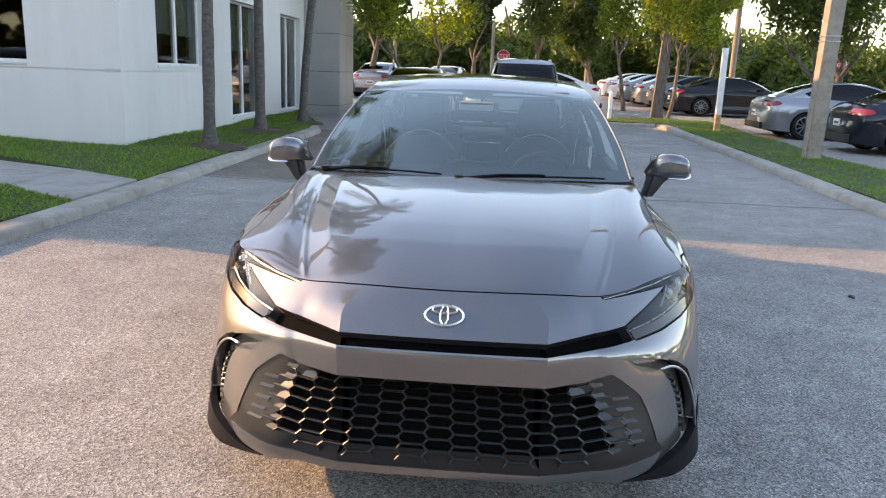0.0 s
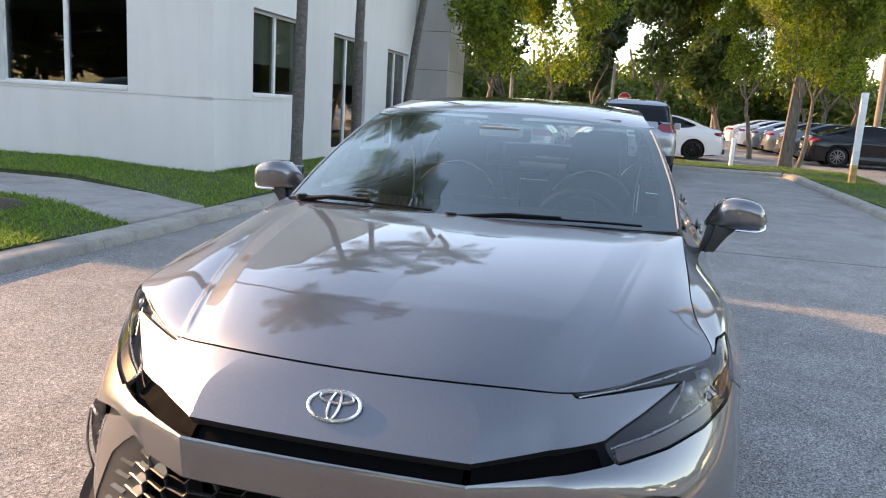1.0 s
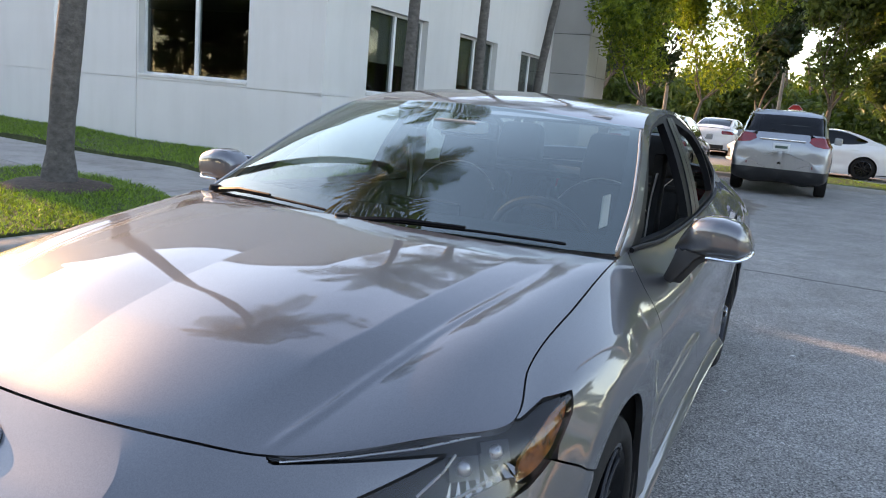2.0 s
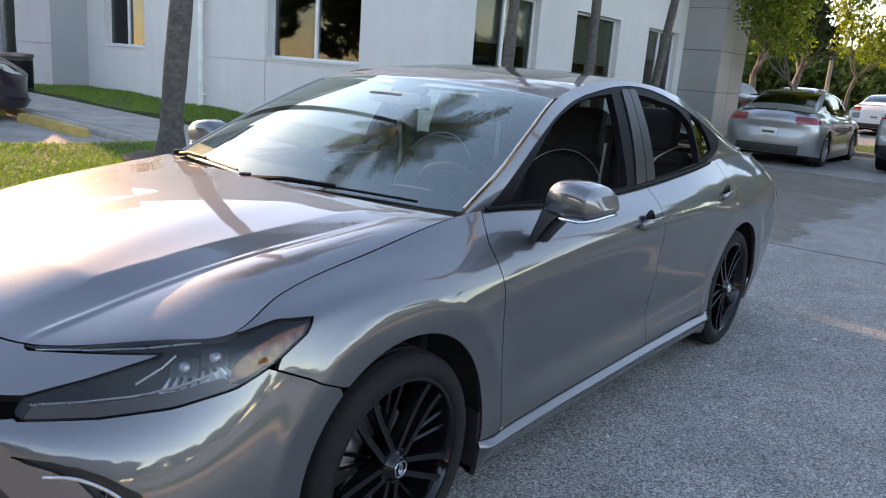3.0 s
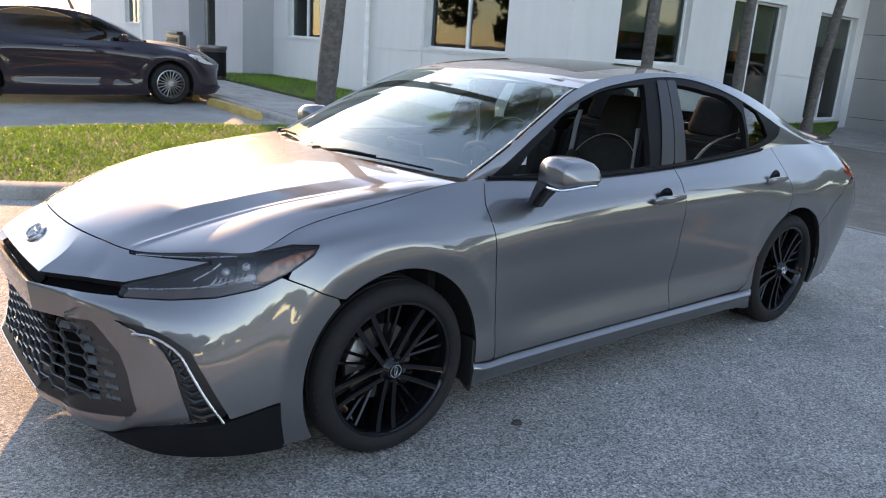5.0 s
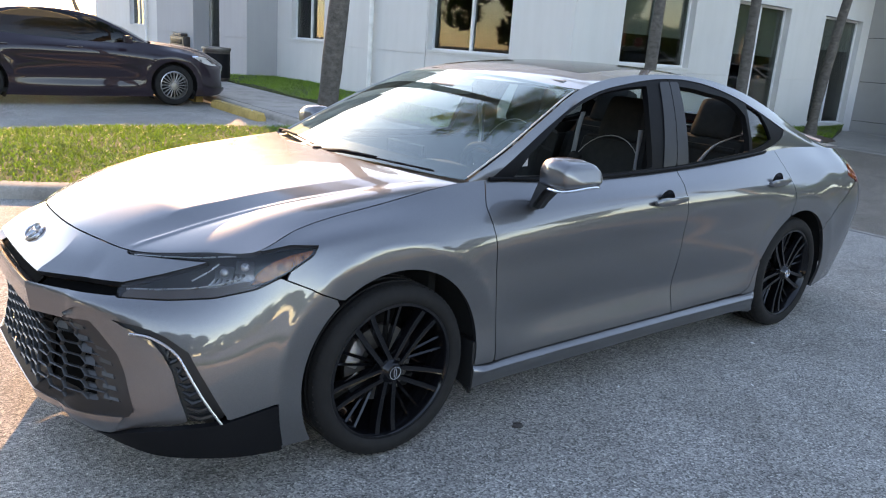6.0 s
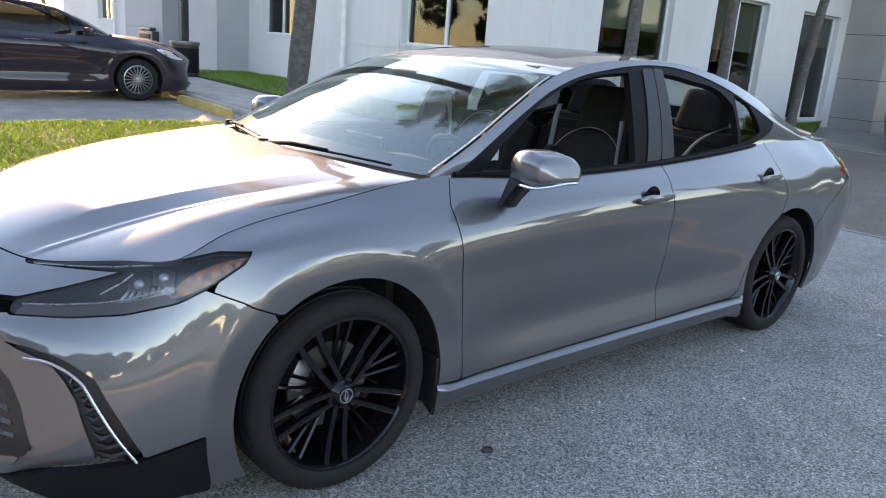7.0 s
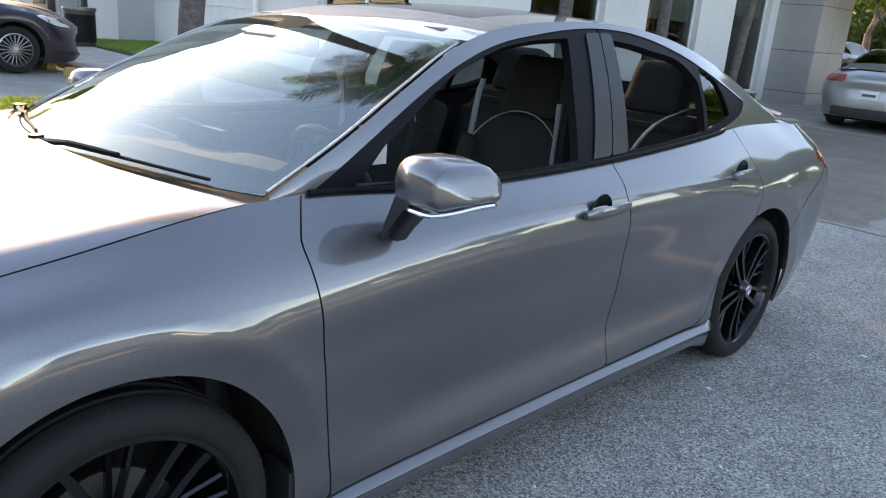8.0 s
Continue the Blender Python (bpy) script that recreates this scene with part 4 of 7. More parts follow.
def honeycomb():
    """Hexagonal bars that fan out downwards; towards the cheeks the cells close to raised scales."""
    bm = bmesh.new()
    cw, ch, slant = 0.0740, 0.0365, 0.014
    done = set()

    def fan(x, z):
        return x * (0.93 + 0.21 * (0.55 - z) / 0.28), z
    for c in range(-9, 10):
        for r in range(0, 9):
            x0, z0 = c * cw, 0.262 + r * ch + (ch / 2 if c % 2 else 0)
            hx = cw / 2
            corners = [fan(*p) for p in ((x0 - hx - slant / 2, z0), (x0 - hx + slant / 2, z0 + ch / 2), (x0 + hx - slant / 2, z0 + ch / 2), (x0 + hx + slant / 2, z0), (x0 + hx - slant / 2, z0 - ch / 2), (x0 - hx + slant / 2, z0 - ch / 2))]
            xm = abs(fan(x0, z0)[0])
            s = xm + nose_y(xm, z0)
            from_side = float(np.interp(z0, SIDE_Z, SIDE_S)) - s
            if from_side < 0.03:
                continue
            thin = 0.0021 + 0.0040 * max(0, min(1, (0.24 - from_side) / 0.12))
            for a, b in zip(corners, corners[1:] + corners[:1]):
                key = tuple(sorted((tuple(round(v, 3) for v in a), tuple(round(v, 3) for v in b))))
                if key in done:
                    continue
                done.add(key)
                sa = inside(np.array([[abs(a[0]) + nose_y(*a), a[1]], [abs(b[0]) + nose_y(*b), b[1]]]), GRILLE)
                if sa.min() < -0.002 or from_side < 0.16:
                    continue
                w = Vector((b[0] - a[0], 0, b[1] - a[1])).normalized()
                n = Vector((-w.z, 0, w.x)) * thin
                vs = []
                for px, pz in (a, b):
                    y = nose_y(px, pz)
                    y += 0.018 + 1.1 * float(leg_set(abs(px) + y, pz))
                    for dn, dy in ((1, 0.004), (0, 0), (-1, 0.004), (-1, 0.013), (1, 0.013)):
                        vs.append(bm.verts.new((px + n.x * dn, y + dy, pz + n.z * dn)))
                for i in range(5):
                    j = (i + 1) % 5
                    bm.faces.new((vs[i], vs[j], vs[5 + j], vs[5 + i]))
            f = inside(np.array([[s, z0]]), GRILLE)[0]
            if 0.06 < from_side < 0.28 and f > 0.010:
                g = 0.25 + 0.75 * max(0, min(1, (from_side - 0.06) / 0.10))
                o = math.copysign(1, x0)
                quad = [fan(x0 - hx * .66, z0 - ch * .30) + (.008 * g,), fan(x0 + hx * .66, z0 - ch * .30) + (.008 * g,), fan(x0 + hx * .60 - o * slant * .5, z0 + ch * .24) + (-.004,), fan(x0 - hx * .60 - o * slant * .5, z0 + ch * .24) + (-.004,)]
                top = []
                for px, pz, d in quad:
                    s_p = abs(px) + nose_y(px, pz)
                    d_in = max(0.0, float(np.interp(pz, SIDE_Z, SIDE_S)) - s_p)
                    p, _ = on_shell(s_p, pz, d - 0.003 - float(leg_set(s_p, pz)) - 0.10 * min(d_in, .22))
                    top.append(bm.verts.new((o * p[0], p[1], p[2])))
                low = [bm.verts.new((v.co.x, v.co.y + .012, v.co.z - .004)) for v in top]
                bm.faces.new(top)
                bm.faces.new(low[::-1])
                for i in range(4):
                    bm.faces.new((top[i], low[i], low[(i + 1) % 4], top[(i + 1) % 4]))
    return bm


tagged(part("honeycomb", honeycomb(), GRILLE_BAR, front_bumper, "black honeycomb grille mesh", sharp=20), kind="stuff")


# cheeks and floor of the lower grille: slopes between the lip and the mesh
def mouth_slope(V):
    """How far the surround lies inside the lip: shallow along the cheeks, steep along the floor."""
    s = V[:, 0] + V[:, 1]
    d_in = np.clip(np.interp(V[:, 2], SIDE_Z, SIDE_S) - s, 0, 1)
    d_up = np.clip(V[:, 2] - np.interp(s, FLOOR_S, FLOOR_Z), 0, 1)
    cheek = leg_set(s, V[:, 2]) + 0.10 * np.minimum(d_in, .22) + 1.2 * np.clip(d_in - .22, 0, 1)
    return 0.003 + np.minimum(cheek, 1.7 * d_up)


V, N, T = cut(pts, SN, ST, region(f_grille + 0.004, 0.064 - mouth_slope(pts), np.where(front > 0, 1.0, -1.0)))
V = V - N * mouth_slope(V)[:, None]
sheet("grille_frame", joined((V, N, T), mirrored(V, N, T)), PLASTIC, front_bumper, "black grille surround")
for sgn in (1, -1):   # bright strip and ribs in each corner vent
    strip = [(.79, .554), (.88, .550), (.95, .530), (1.01, .500), (1.06, .445), (1.12, .365), (1.19, .272)]
    row = hermite([on_shell(s, z, 0.004)[0] for s, z in strip], False, np.linspace(0, 1, 30)) * np.array([sgn, 1, 1])
    part("vent_strip", tube_bm(row, 0.0042, 8), SATIN, car, "satin silver strip along the vent")
    bm = bmesh.new()
    for k in range(9):
        z = 0.29 + 0.027 * k
        s0, s1 = np.interp(z, [.252, .35, .446, .51], [1.06, 1.02, .975, .92]) + 0.012, np.interp(z, [.275, .40, .52], [1.185, 1.09, .96]) - 0.012
        a, b, c = on_shell(s0, z, -0.044)[0], on_shell((s0 + s1) / 2, z - 0.010, -0.034)[0], on_shell(s1, z, -0.036)[0]
        add_tube(bm, [p * np.array([sgn, 1, 1]) for p in (a, b, c)], [0.004, 0.009, 0.006], 6)
    part("vent_ribs", bm, PLASTIC, vents[0] if sgn > 0 else vents[1])

# emblem: three plain ovals on a backing
def oval_bm(cx, cz, rx, rz, w, y, n=40):
    bm = bmesh.new()
    prof = [(1.0, 0.0), (1.0, -0.006), (1 - w / 2, -0.009), (1 - w, -0.006), (1 - w, 0.0)]
    rings = []
    for a in np.linspace(0, 2 * math.pi, n, endpoint=False):
        ring = []
        for f, d in prof:
            ex, ez = rx - (1 - f) * rz * 1.2, rz - (1 - f) * rz * 1.2
            ring.append(bm.verts.new((cx + ex * math.cos(a), y + d, cz + ez * math.sin(a))))
        rings.append(ring)
    for a, b in zip(rings, rings[1:] + rings[:1]):
        for i in range(len(prof) - 1):
            bm.faces.new((a[i], b[i], b[i + 1], a[i + 1]))
    return bm


def emblem(parent, m, size):
    for cx, cz, rx, rz in ((0, 0, 1.0, 0.66), (0, 0.0, 0.24, 0.60), (0, 0.30, 0.66, 0.25)):
        bm = oval_bm(cx * size, cz * size, rx * size, rz * size, 0.15 if rx > 0.9 else (0.13 if rz > 0.5 else 0.30), 0)
        bmesh.ops.transform(bm, matrix=m, verts=bm.verts)
        part("emblem_oval", bm, SATIN, parent, "silver oval of the emblem")


p0, n0 = on_shell(0.0, 0.728, 0.001)
emblem(nose_panel, Matrix.Translation((0, float(p0[1]) - 0.001, 0.729)) @ Matrix.Rotation(math.atan2(-float(n0[2]), -float(n0[1])) * 1.0, 4, "X"), 0.062)

# bonnet
def line_of(level, a, b, n):
    seg = us[level]
    k0, k1 = sum(U_STEPS[:a]), sum(U_STEPS[:b])
    P = seg[k0:k1 + 1]
    d = np.r_[0, np.cumsum(np.linalg.norm(np.diff(P, axis=0), axis=1))]
    return np.stack([np.interp(np.linspace(0, d[-1], n), d, P[:, i]) for i in range(3)], 1)


NP_, NQ = 76, 90
pp = np.r_[np.linspace(0, .5, 20, endpoint=False), np.linspace(.5, .9, 48, endpoint=False), np.linspace(.9, 1, 8)]
fr = line_of(6, 0, 5, 301)                      # front edge, middle to lamp
fr = np.stack([np.interp(pp, np.linspace(0, 1, 301), fr[:, i]) for i in range(3)], 1)
sd = line_of(6, 5, 8, NQ)                       # side edge, lamp to screen
sd_end = np.argmin(np.abs(sd[:, 1] - 1.315))
sd = np.stack([np.interp(np.linspace(0, sd_end, NQ), np.arange(NQ), sd[:, i]) for i in range(3)], 1)
qq = np.linspace(0, 1, NQ)
rear = np.stack([sd[-1, 0] * pp, 1.15 + (sd[-1, 1] - 1.15) * pp ** 2.2, 0.995 + (sd[-1, 2] - 0.995) * pp ** 2], 1)
mid_line = np.stack([0 * qq, fr[0, 1] + (rear[0, 1] - fr[0, 1]) * qq, fr[0, 2] + (rear[0, 2] - fr[0, 2]) * qq], 1)
P_, Q_ = pp[:, None, None], qq[None, :, None]
H = (1 - Q_) * fr[:, None] + Q_ * rear[:, None] + (1 - P_) * mid_line[None] + P_ * sd[None]
H -= (1 - P_) * (1 - Q_) * fr[0] + P_ * (1 - Q_) * fr[-1] + (1 - P_) * Q_ * rear[0] + P_ * Q_ * rear[-1]
hx, hy = H[..., 0], H[..., 1]
Pm, Qm = np.broadcast_to(pp[:, None], hx.shape), np.broadcast_to(qq[None], hx.shape)
rise = np.sin(np.pi * np.clip(Qm, 0, 1) ** 0.75) * 0.044 * (1 - 0.3 * Pm ** 2) * (1 - Pm ** 5)
x_in = np.interp(hy, [.1, .3, .5, .96, 1.2], [.365, .425, .475, .53, .55])
x_out = np.interp(hy, [.165, .3, .49, .8, 1.05, 1.3], [.478, .515, .555, .605, .64, .67])
step = np.clip((x_out - hx) / np.maximum(x_out - x_in, 1e-3), 0, 1)
drop = 0.028 * np.clip(Qm / 0.20, 0, 1) ** 0.8 * np.clip((1.18 - hy) / 0.75, 0, 1) ** 0.8
hz = H[..., 2] + rise + drop * (step - 0.12) * np.clip((1 - Pm) / 0.1, 0, 1)
outer = np.clip((hx - x_out) / np.maximum(sd[None, :, 0] - x_out, 0.02), 0, 1)
hz = hz + 0.012 * np.sin(np.pi * outer) * np.sin(np.pi * np.clip(Qm, 0, 1) ** 0.8)
hz = hz + 0.0046 * np.exp(-((hx - x_out) / 0.0085) ** 2) * np.clip(Qm / 0.05, 0, 1) * np.clip((1.15 - hy) / 0.4, 0, 1)
HV = np.stack([hx, hy, hz], -1).reshape(-1, 3)
HT = grid_tris(NP_, NQ)
HN = vert_normals(HV, HT)
if HN[:, 2].sum() < 0:
    HT, HN = HT[:, ::-1], -HN
hs = np.minimum(np.minimum(Qm, 1 - Qm) * 1.15, (1 - Pm) * 0.75).ravel()
V, N, T = cut(HV, HN, HT, hs - 0.0045)
V, N, T = rimmed(V, N, T, 0.018, True)
sheet("bonnet", joined((V, N, T), mirrored(V, N, T)), PAINT, car, "grey metallic bonnet with two raised creases")

# upper body: roof rail, side frames, roof, windscreen, rear screen, deck
RAIL = [(.762, 1.36, .978), (.738, 1.60, 1.098), (.695, 1.82, 1.211), (.635, 2.08, 1.325), (.60, 2.28, 1.372), (.582, 2.52, 1.400), (.573, 2.83, 1.412), (.577, 3.19, 1.392), (.595, 3.50, 1.335), (.625, 3.80, 1.238), (.655, 4.05, 1.138), (.672, 4.28, 1.06), (.668, 4.46, 1.02)]
NY = 220
rail = hermite(RAIL, False, np.linspace(0, 1, NY * 3))
ys = np.linspace(1.365, 4.45, NY)
rail = np.stack([np.interp(ys, rail[:, 1], rail[:, i]) for i in range(3)], 1)
belt_src = us[6][sum(U_STEPS[:7]):sum(U_STEPS[:15])]
belt = np.stack([np.interp(ys, belt_src[:, 1], belt_src[:, i]) for i in range(3)], 1)
NB = 40
vv = np.linspace(0, 1, NB)[None, :, None]
G = belt[:, None] * (1 - vv) + rail[:, None] * vv
G[..., 0] += 0.022 * 4 * vv[..., 0] * (1 - vv[..., 0]) * np.clip((G[:, :1, 0] * 0 + (rail[:, 2] - belt[:, 2])[:, None]) / 0.3, 0, 1)
GV = G.reshape(-1, 3)
GT = grid_tris(NY, NB)
GN = vert_normals(GV, GT)
if GN[:, 0].sum() < 0:
    GT, GN = GT[:, ::-1], -GN
gf = GV[:, 1:]


def flowing(points, corners):
    """A closed outline drawn smoothly through points, but for sharp corners at those numbers."""
    P = np.array(points, float)
    out = []
    for a, b in zip(corners, list(corners[1:]) + [corners[0] + len(P)]):
        run = P[[i % len(P) for i in range(a, b + 1)]]
        out.append(hermite(run, False, np.linspace(0, 1, 8 * len(run)))[:-1])
    return np.concatenate(out)


DLO = flowing([(1.475, .978), (1.9, .964), (2.27, .962), (2.69, .974), (2.96, .989), (3.2, 1.003), (3.43, 1.020), (3.58, 1.042), (3.72, 1.072), (3.80, 1.102), (3.845, 1.136), (3.72, 1.188), (3.59, 1.238), (3.42, 1.300), (3.33, 1.326), (3.15, 1.366), (3.02, 1.384), (2.80, 1.392), (2.60, 1.379), (2.42, 1.356), (2.29, 1.336), (2.135, 1.300), (1.965, 1.240), (1.87, 1.197), (1.66, 1.088), (1.49, .990)], [0, 10, 25])
f_dlo = inside(gf, DLO)
WIN_F = flowing([(1.60, .983), (1.9, .978), (2.2, .975), (2.50, .984), (2.535, 1.17), (2.60, 1.357), (2.41, 1.342), (2.18, 1.300), (1.95, 1.220), (1.80, 1.132), (1.70, 1.073)], [0, 3, 5, 10])
WIN_R = flowing([(2.80, .996), (3.0, 1.008), (3.2, 1.022), (3.385, 1.034), (3.403, 1.12), (3.420, 1.222), (3.37, 1.268), (3.10, 1.334), (2.97, 1.352), (2.86, 1.360)], [0, 3, 5, 9])
WIN_Q = flowing([(3.42, 1.040), (3.55, 1.060), (3.66, 1.090), (3.645, 1.15), (3.61, 1.222), (3.475, 1.280), (3.445, 1.19)], [0, 2, 4, 5])
f_wf, f_wr, f_wq = inside(gf, WIN_F), inside(gf, WIN_R), inside(gf, WIN_Q)


def glasshouse(name, f, mat, thick=0.02, offset=0.0, label="", sides=(1, -1), shadow=True):
    V, N, T = cut(GV, GN, GT, f)
    V, N, T = rimmed(V + N * offset, N, T, thick, False)
    for s in sides:
        ob = sheet(name, (V, N, T) if s > 0 else mirrored(V, N, T), mat, car, label)
        ob.visible_shadow = shadow


glasshouse("side_frame", -f_dlo - 0.001, PAINT)
frame_f = region(f_dlo, -f_wf, -f_wr, -f_wq)
split = np.interp(GV[:, 2], [.975, 1.39], [2.685, 2.795])
glasshouse("door_window_frame", region(frame_f, split - 0.0025 - GV[:, 1]), TRIM_BLACK, 0.032, -0.004, "black window surround of the front door")
glasshouse("door_window_frame", region(frame_f, GV[:, 1] - split - 0.0025), TRIM_BLACK, 0.032, -0.004, "black window surround of the rear door")
pil = region(GV[:, 1] - np.interp(GV[:, 2], [.975, 1.37], [2.577, 2.706]), np.interp(GV[:, 2], [.985, 1.37], [2.782, 2.865]) - GV[:, 1], f_dlo - 0.014, np.abs(GV[:, 1] - split) - 0.004)
glasshouse("pillar_cover", region(pil, split - GV[:, 1] + 0.0), PILLAR_BLACK, 0.004, 0.002, "satin black pillar cover")
glasshouse("pillar_cover", region(pil, GV[:, 1] - split), PILLAR_BLACK, 0.004, 0.002, "satin black pillar cover")
glasshouse("quarter_glass", f_wq + 0.004, GLASS_DARK, 0.0, -0.014, "tinted fixed quarter glass")
for win in (f_wf, f_wr):
    glasshouse("door_glass", win + 0.004, GLASS_SIDE, 0.0, -0.03, "clear door glass, wound up", sides=(-1,))
for s in (1, -1):     # waist strip along the doors
    row = belt[(ys > 1.46) & (ys < 3.60)] + np.array([0.006, 0, 0.004])
    row = row[::4] * np.array([s, 1, 1])
    part("waist_strip", tube_bm(row, 0.008, 8), TRIM_BLACK, car, "black waist strip under the side windows")

# roof sheet with rear screen and deck
TY = np.linspace(2.0, 4.62, 150)
TX = np.linspace(0, 1, 34)
rx = np.interp(TY, rail[:, 1], rail[:, 0])
rz = np.interp(TY, rail[:, 1], rail[:, 2])
crown = np.interp(TY, [2.0, 2.3, 2.8, 3.3, 3.8, 4.2, 4.62], [.035, .034, .030, .032, .05, .045, .02])
RV = np.stack([rx[:, None] * TX, np.broadcast_to(TY[:, None], (150, 34)), rz[:, None] + crown[:, None] * (1 - TX ** 2.2)], -1).reshape(-1, 3)
head_y = 2.0 + 0.085 * (RV[:, 0] / 0.6) ** 2
RT = grid_tris(150, 34)
RN = vert_normals(RV, RT)
if RN[:, 2].sum() < 0:
    RT, RN = RT[:, ::-1], -RN
px = np.tile(TX, 150)
f_roof_glass = region(RV[:, 1] - 2.30, 3.12 - RV[:, 1], 0.44 - RV[:, 0])
f_back = region(RV[:, 1] - 3.40 + 0.05 * (RV[:, 0] / 0.6) ** 2, 4.13 - RV[:, 1], 0.93 - px)


def roof_part(name, f, mat, thick=0.012, offset=0.0, label=""):
    V, N, T = cut(RV, RN, RT, f)
    V, N, T = rimmed(V + N * offset, N, T, thick, True)
    return sheet(name, joined((V, N, T), mirrored(V, N, T)), mat, car, label)


roof_part("roof", region(RV[:, 1] - head_y, -f_roof_glass - 0.002, 3.98 - RV[:, 1], -f_back - 0.002), PAINT)
roof_part("sunroof", f_roof_glass - 0.002, GLOSS_BLACK, label="dark glass sunroof")
back = roof_part("rear_window", f_back, GLASS_SIDE, 0.0, -0.004, "clear rear window")
roof_part("boot_lid", region(RV[:, 1] - 3.985, -f_back - 0.002), PAINT)
part("boot_spoiler", tube_bm([(-.62, 4.50, 1.045), (-.4, 4.585, 1.07), (0, 4.62, 1.078), (.4, 4.585, 1.07), (.62, 4.50, 1.045)], [.012, .016, .018, .016, .012], 8), PAINT, car)

# windscreen
wq = np.linspace(0, 1, 60)
wp = np.linspace(0, 1, 40)
ey = np.interp(wq, [0, 1], [1.365, 2.085])
edge = np.stack([np.interp(ey, rail[:, 1], rail[:, i]) for i in range(3)], 1)
cen = hermite([(0, 1.17, .985), (0, 1.58, 1.205), (0, 2.0, 1.362)], False, wq)
WV = (cen[:, None] + (edge - cen)[:, None] * (wp ** 2)[None, :, None])
WV[..., 0] = edge[:, None, 0] * wp
WV = WV.reshape(-1, 3)
WT = grid_tris(60, 40)
WN = vert_normals(WV, WT)
if WN[:, 1].sum() > 0:
    WT, WN = WT[:, ::-1], -WN
wqq, wpp = np.repeat(wq, 40), np.tile(wp, 60)


def screen(name, f, mat, thick=0.0, offset=0.0, label=""):
    V, N, T = cut(WV, WN, WT, f)
    V, N, T = rimmed(V + N * offset, N, T, thick, True)
    return sheet(name, joined((V, N, T), mirrored(V, N, T)), mat, car, label)


ws = screen("windscreen", region(0.985 - wpp, wqq + 0.01), GLASS, 0.0, 0.0, "clear windscreen reflecting sky and palms")
screen("screen_border", region(np.maximum(np.maximum(wpp - 0.93, 0.115 - wqq), np.maximum(wqq - 0.965, 0.006 - np.hypot(wpp * 0.6, (wqq - 0.93) * 1.0) * 0.08)), 0.984 - wpp), TRIM_BLACK, 0.0, -0.004, "black printed border of the windscreen")
for s in (1, -1):
    row = (cen + (edge - cen) * 0.985 ** 2) * np.array([0, 1, 1]) + np.stack([edge[:, 0] * 0.985 * s, 0 * wq, 0 * wq], 1) + np.array([0.0, -0.001, 0.0025])
    part("pillar_trim", tube_bm(row[1:-1:2], 0.0034, 8), PILLAR_TRIM, car, "bright trim strip along the screen pillar")
cowl_p = np.linspace(-1, 1, 41)
cowl_a = np.stack([.752 * cowl_p, 1.145 + .165 * np.abs(cowl_p) ** 2.2, .972 - .012 * cowl_p ** 2], 1)
cowl_b = np.stack([.772 * cowl_p, 1.195 + .175 * cowl_p ** 2, .984 - .012 * cowl_p ** 2], 1)
link_mesh("cowl", np.concatenate([cowl_a, cowl_b + [0, .02, .0]]), [(i, i + 1, 42 + i, 41 + i) for i in range(40)], PLASTIC, car, "black plastic cowl panel")


def on_screen(x, q):
    """A place on the windscreen at x and height fraction q."""
    e = np.array([np.interp(q, wq, edge[:, i]) for i in range(3)])
    c = np.array([np.interp(q, wq, cen[:, i]) for i in range(3)])
    p = x / e[0]
    return Vector((x, c[1] + (e[1] - c[1]) * p * p, c[2] + (e[2] - c[2]) * p * p))


for xs, name in (((0.02, 0.62), "wiper"), ((-0.66, -0.12), "wiper")):
    bm = bmesh.new()
    blade = [on_screen(x, 0.008 + 0.020 * math.sin((x - xs[0]) / (xs[1] - xs[0]) * 2.6)) + Vector((0, -0.012, 0.008)) for x in np.linspace(*xs, 14)]
    add_tube(bm, blade, 0.0046, 6)
    root = on_screen(xs[0] - 0.06 if xs[0] > 0 else xs[0] - 0.02, 0.0) + Vector((0, -0.02, 0.0))
    add_tube(bm, [root, (root + blade[7]) / 2 + Vector((0, -0.012, 0.016)), blade[7] + Vector((0, -0.006, 0.008))], [0.011, 0.007, 0.005], 6)
    add_lathe(bm, [(0.001, 0.02), (0.02, 0.018), (0.024, 0.0)], 12, "z", root)
    part(name, bm, TRIM_BLACK, car, "black windscreen wiper")

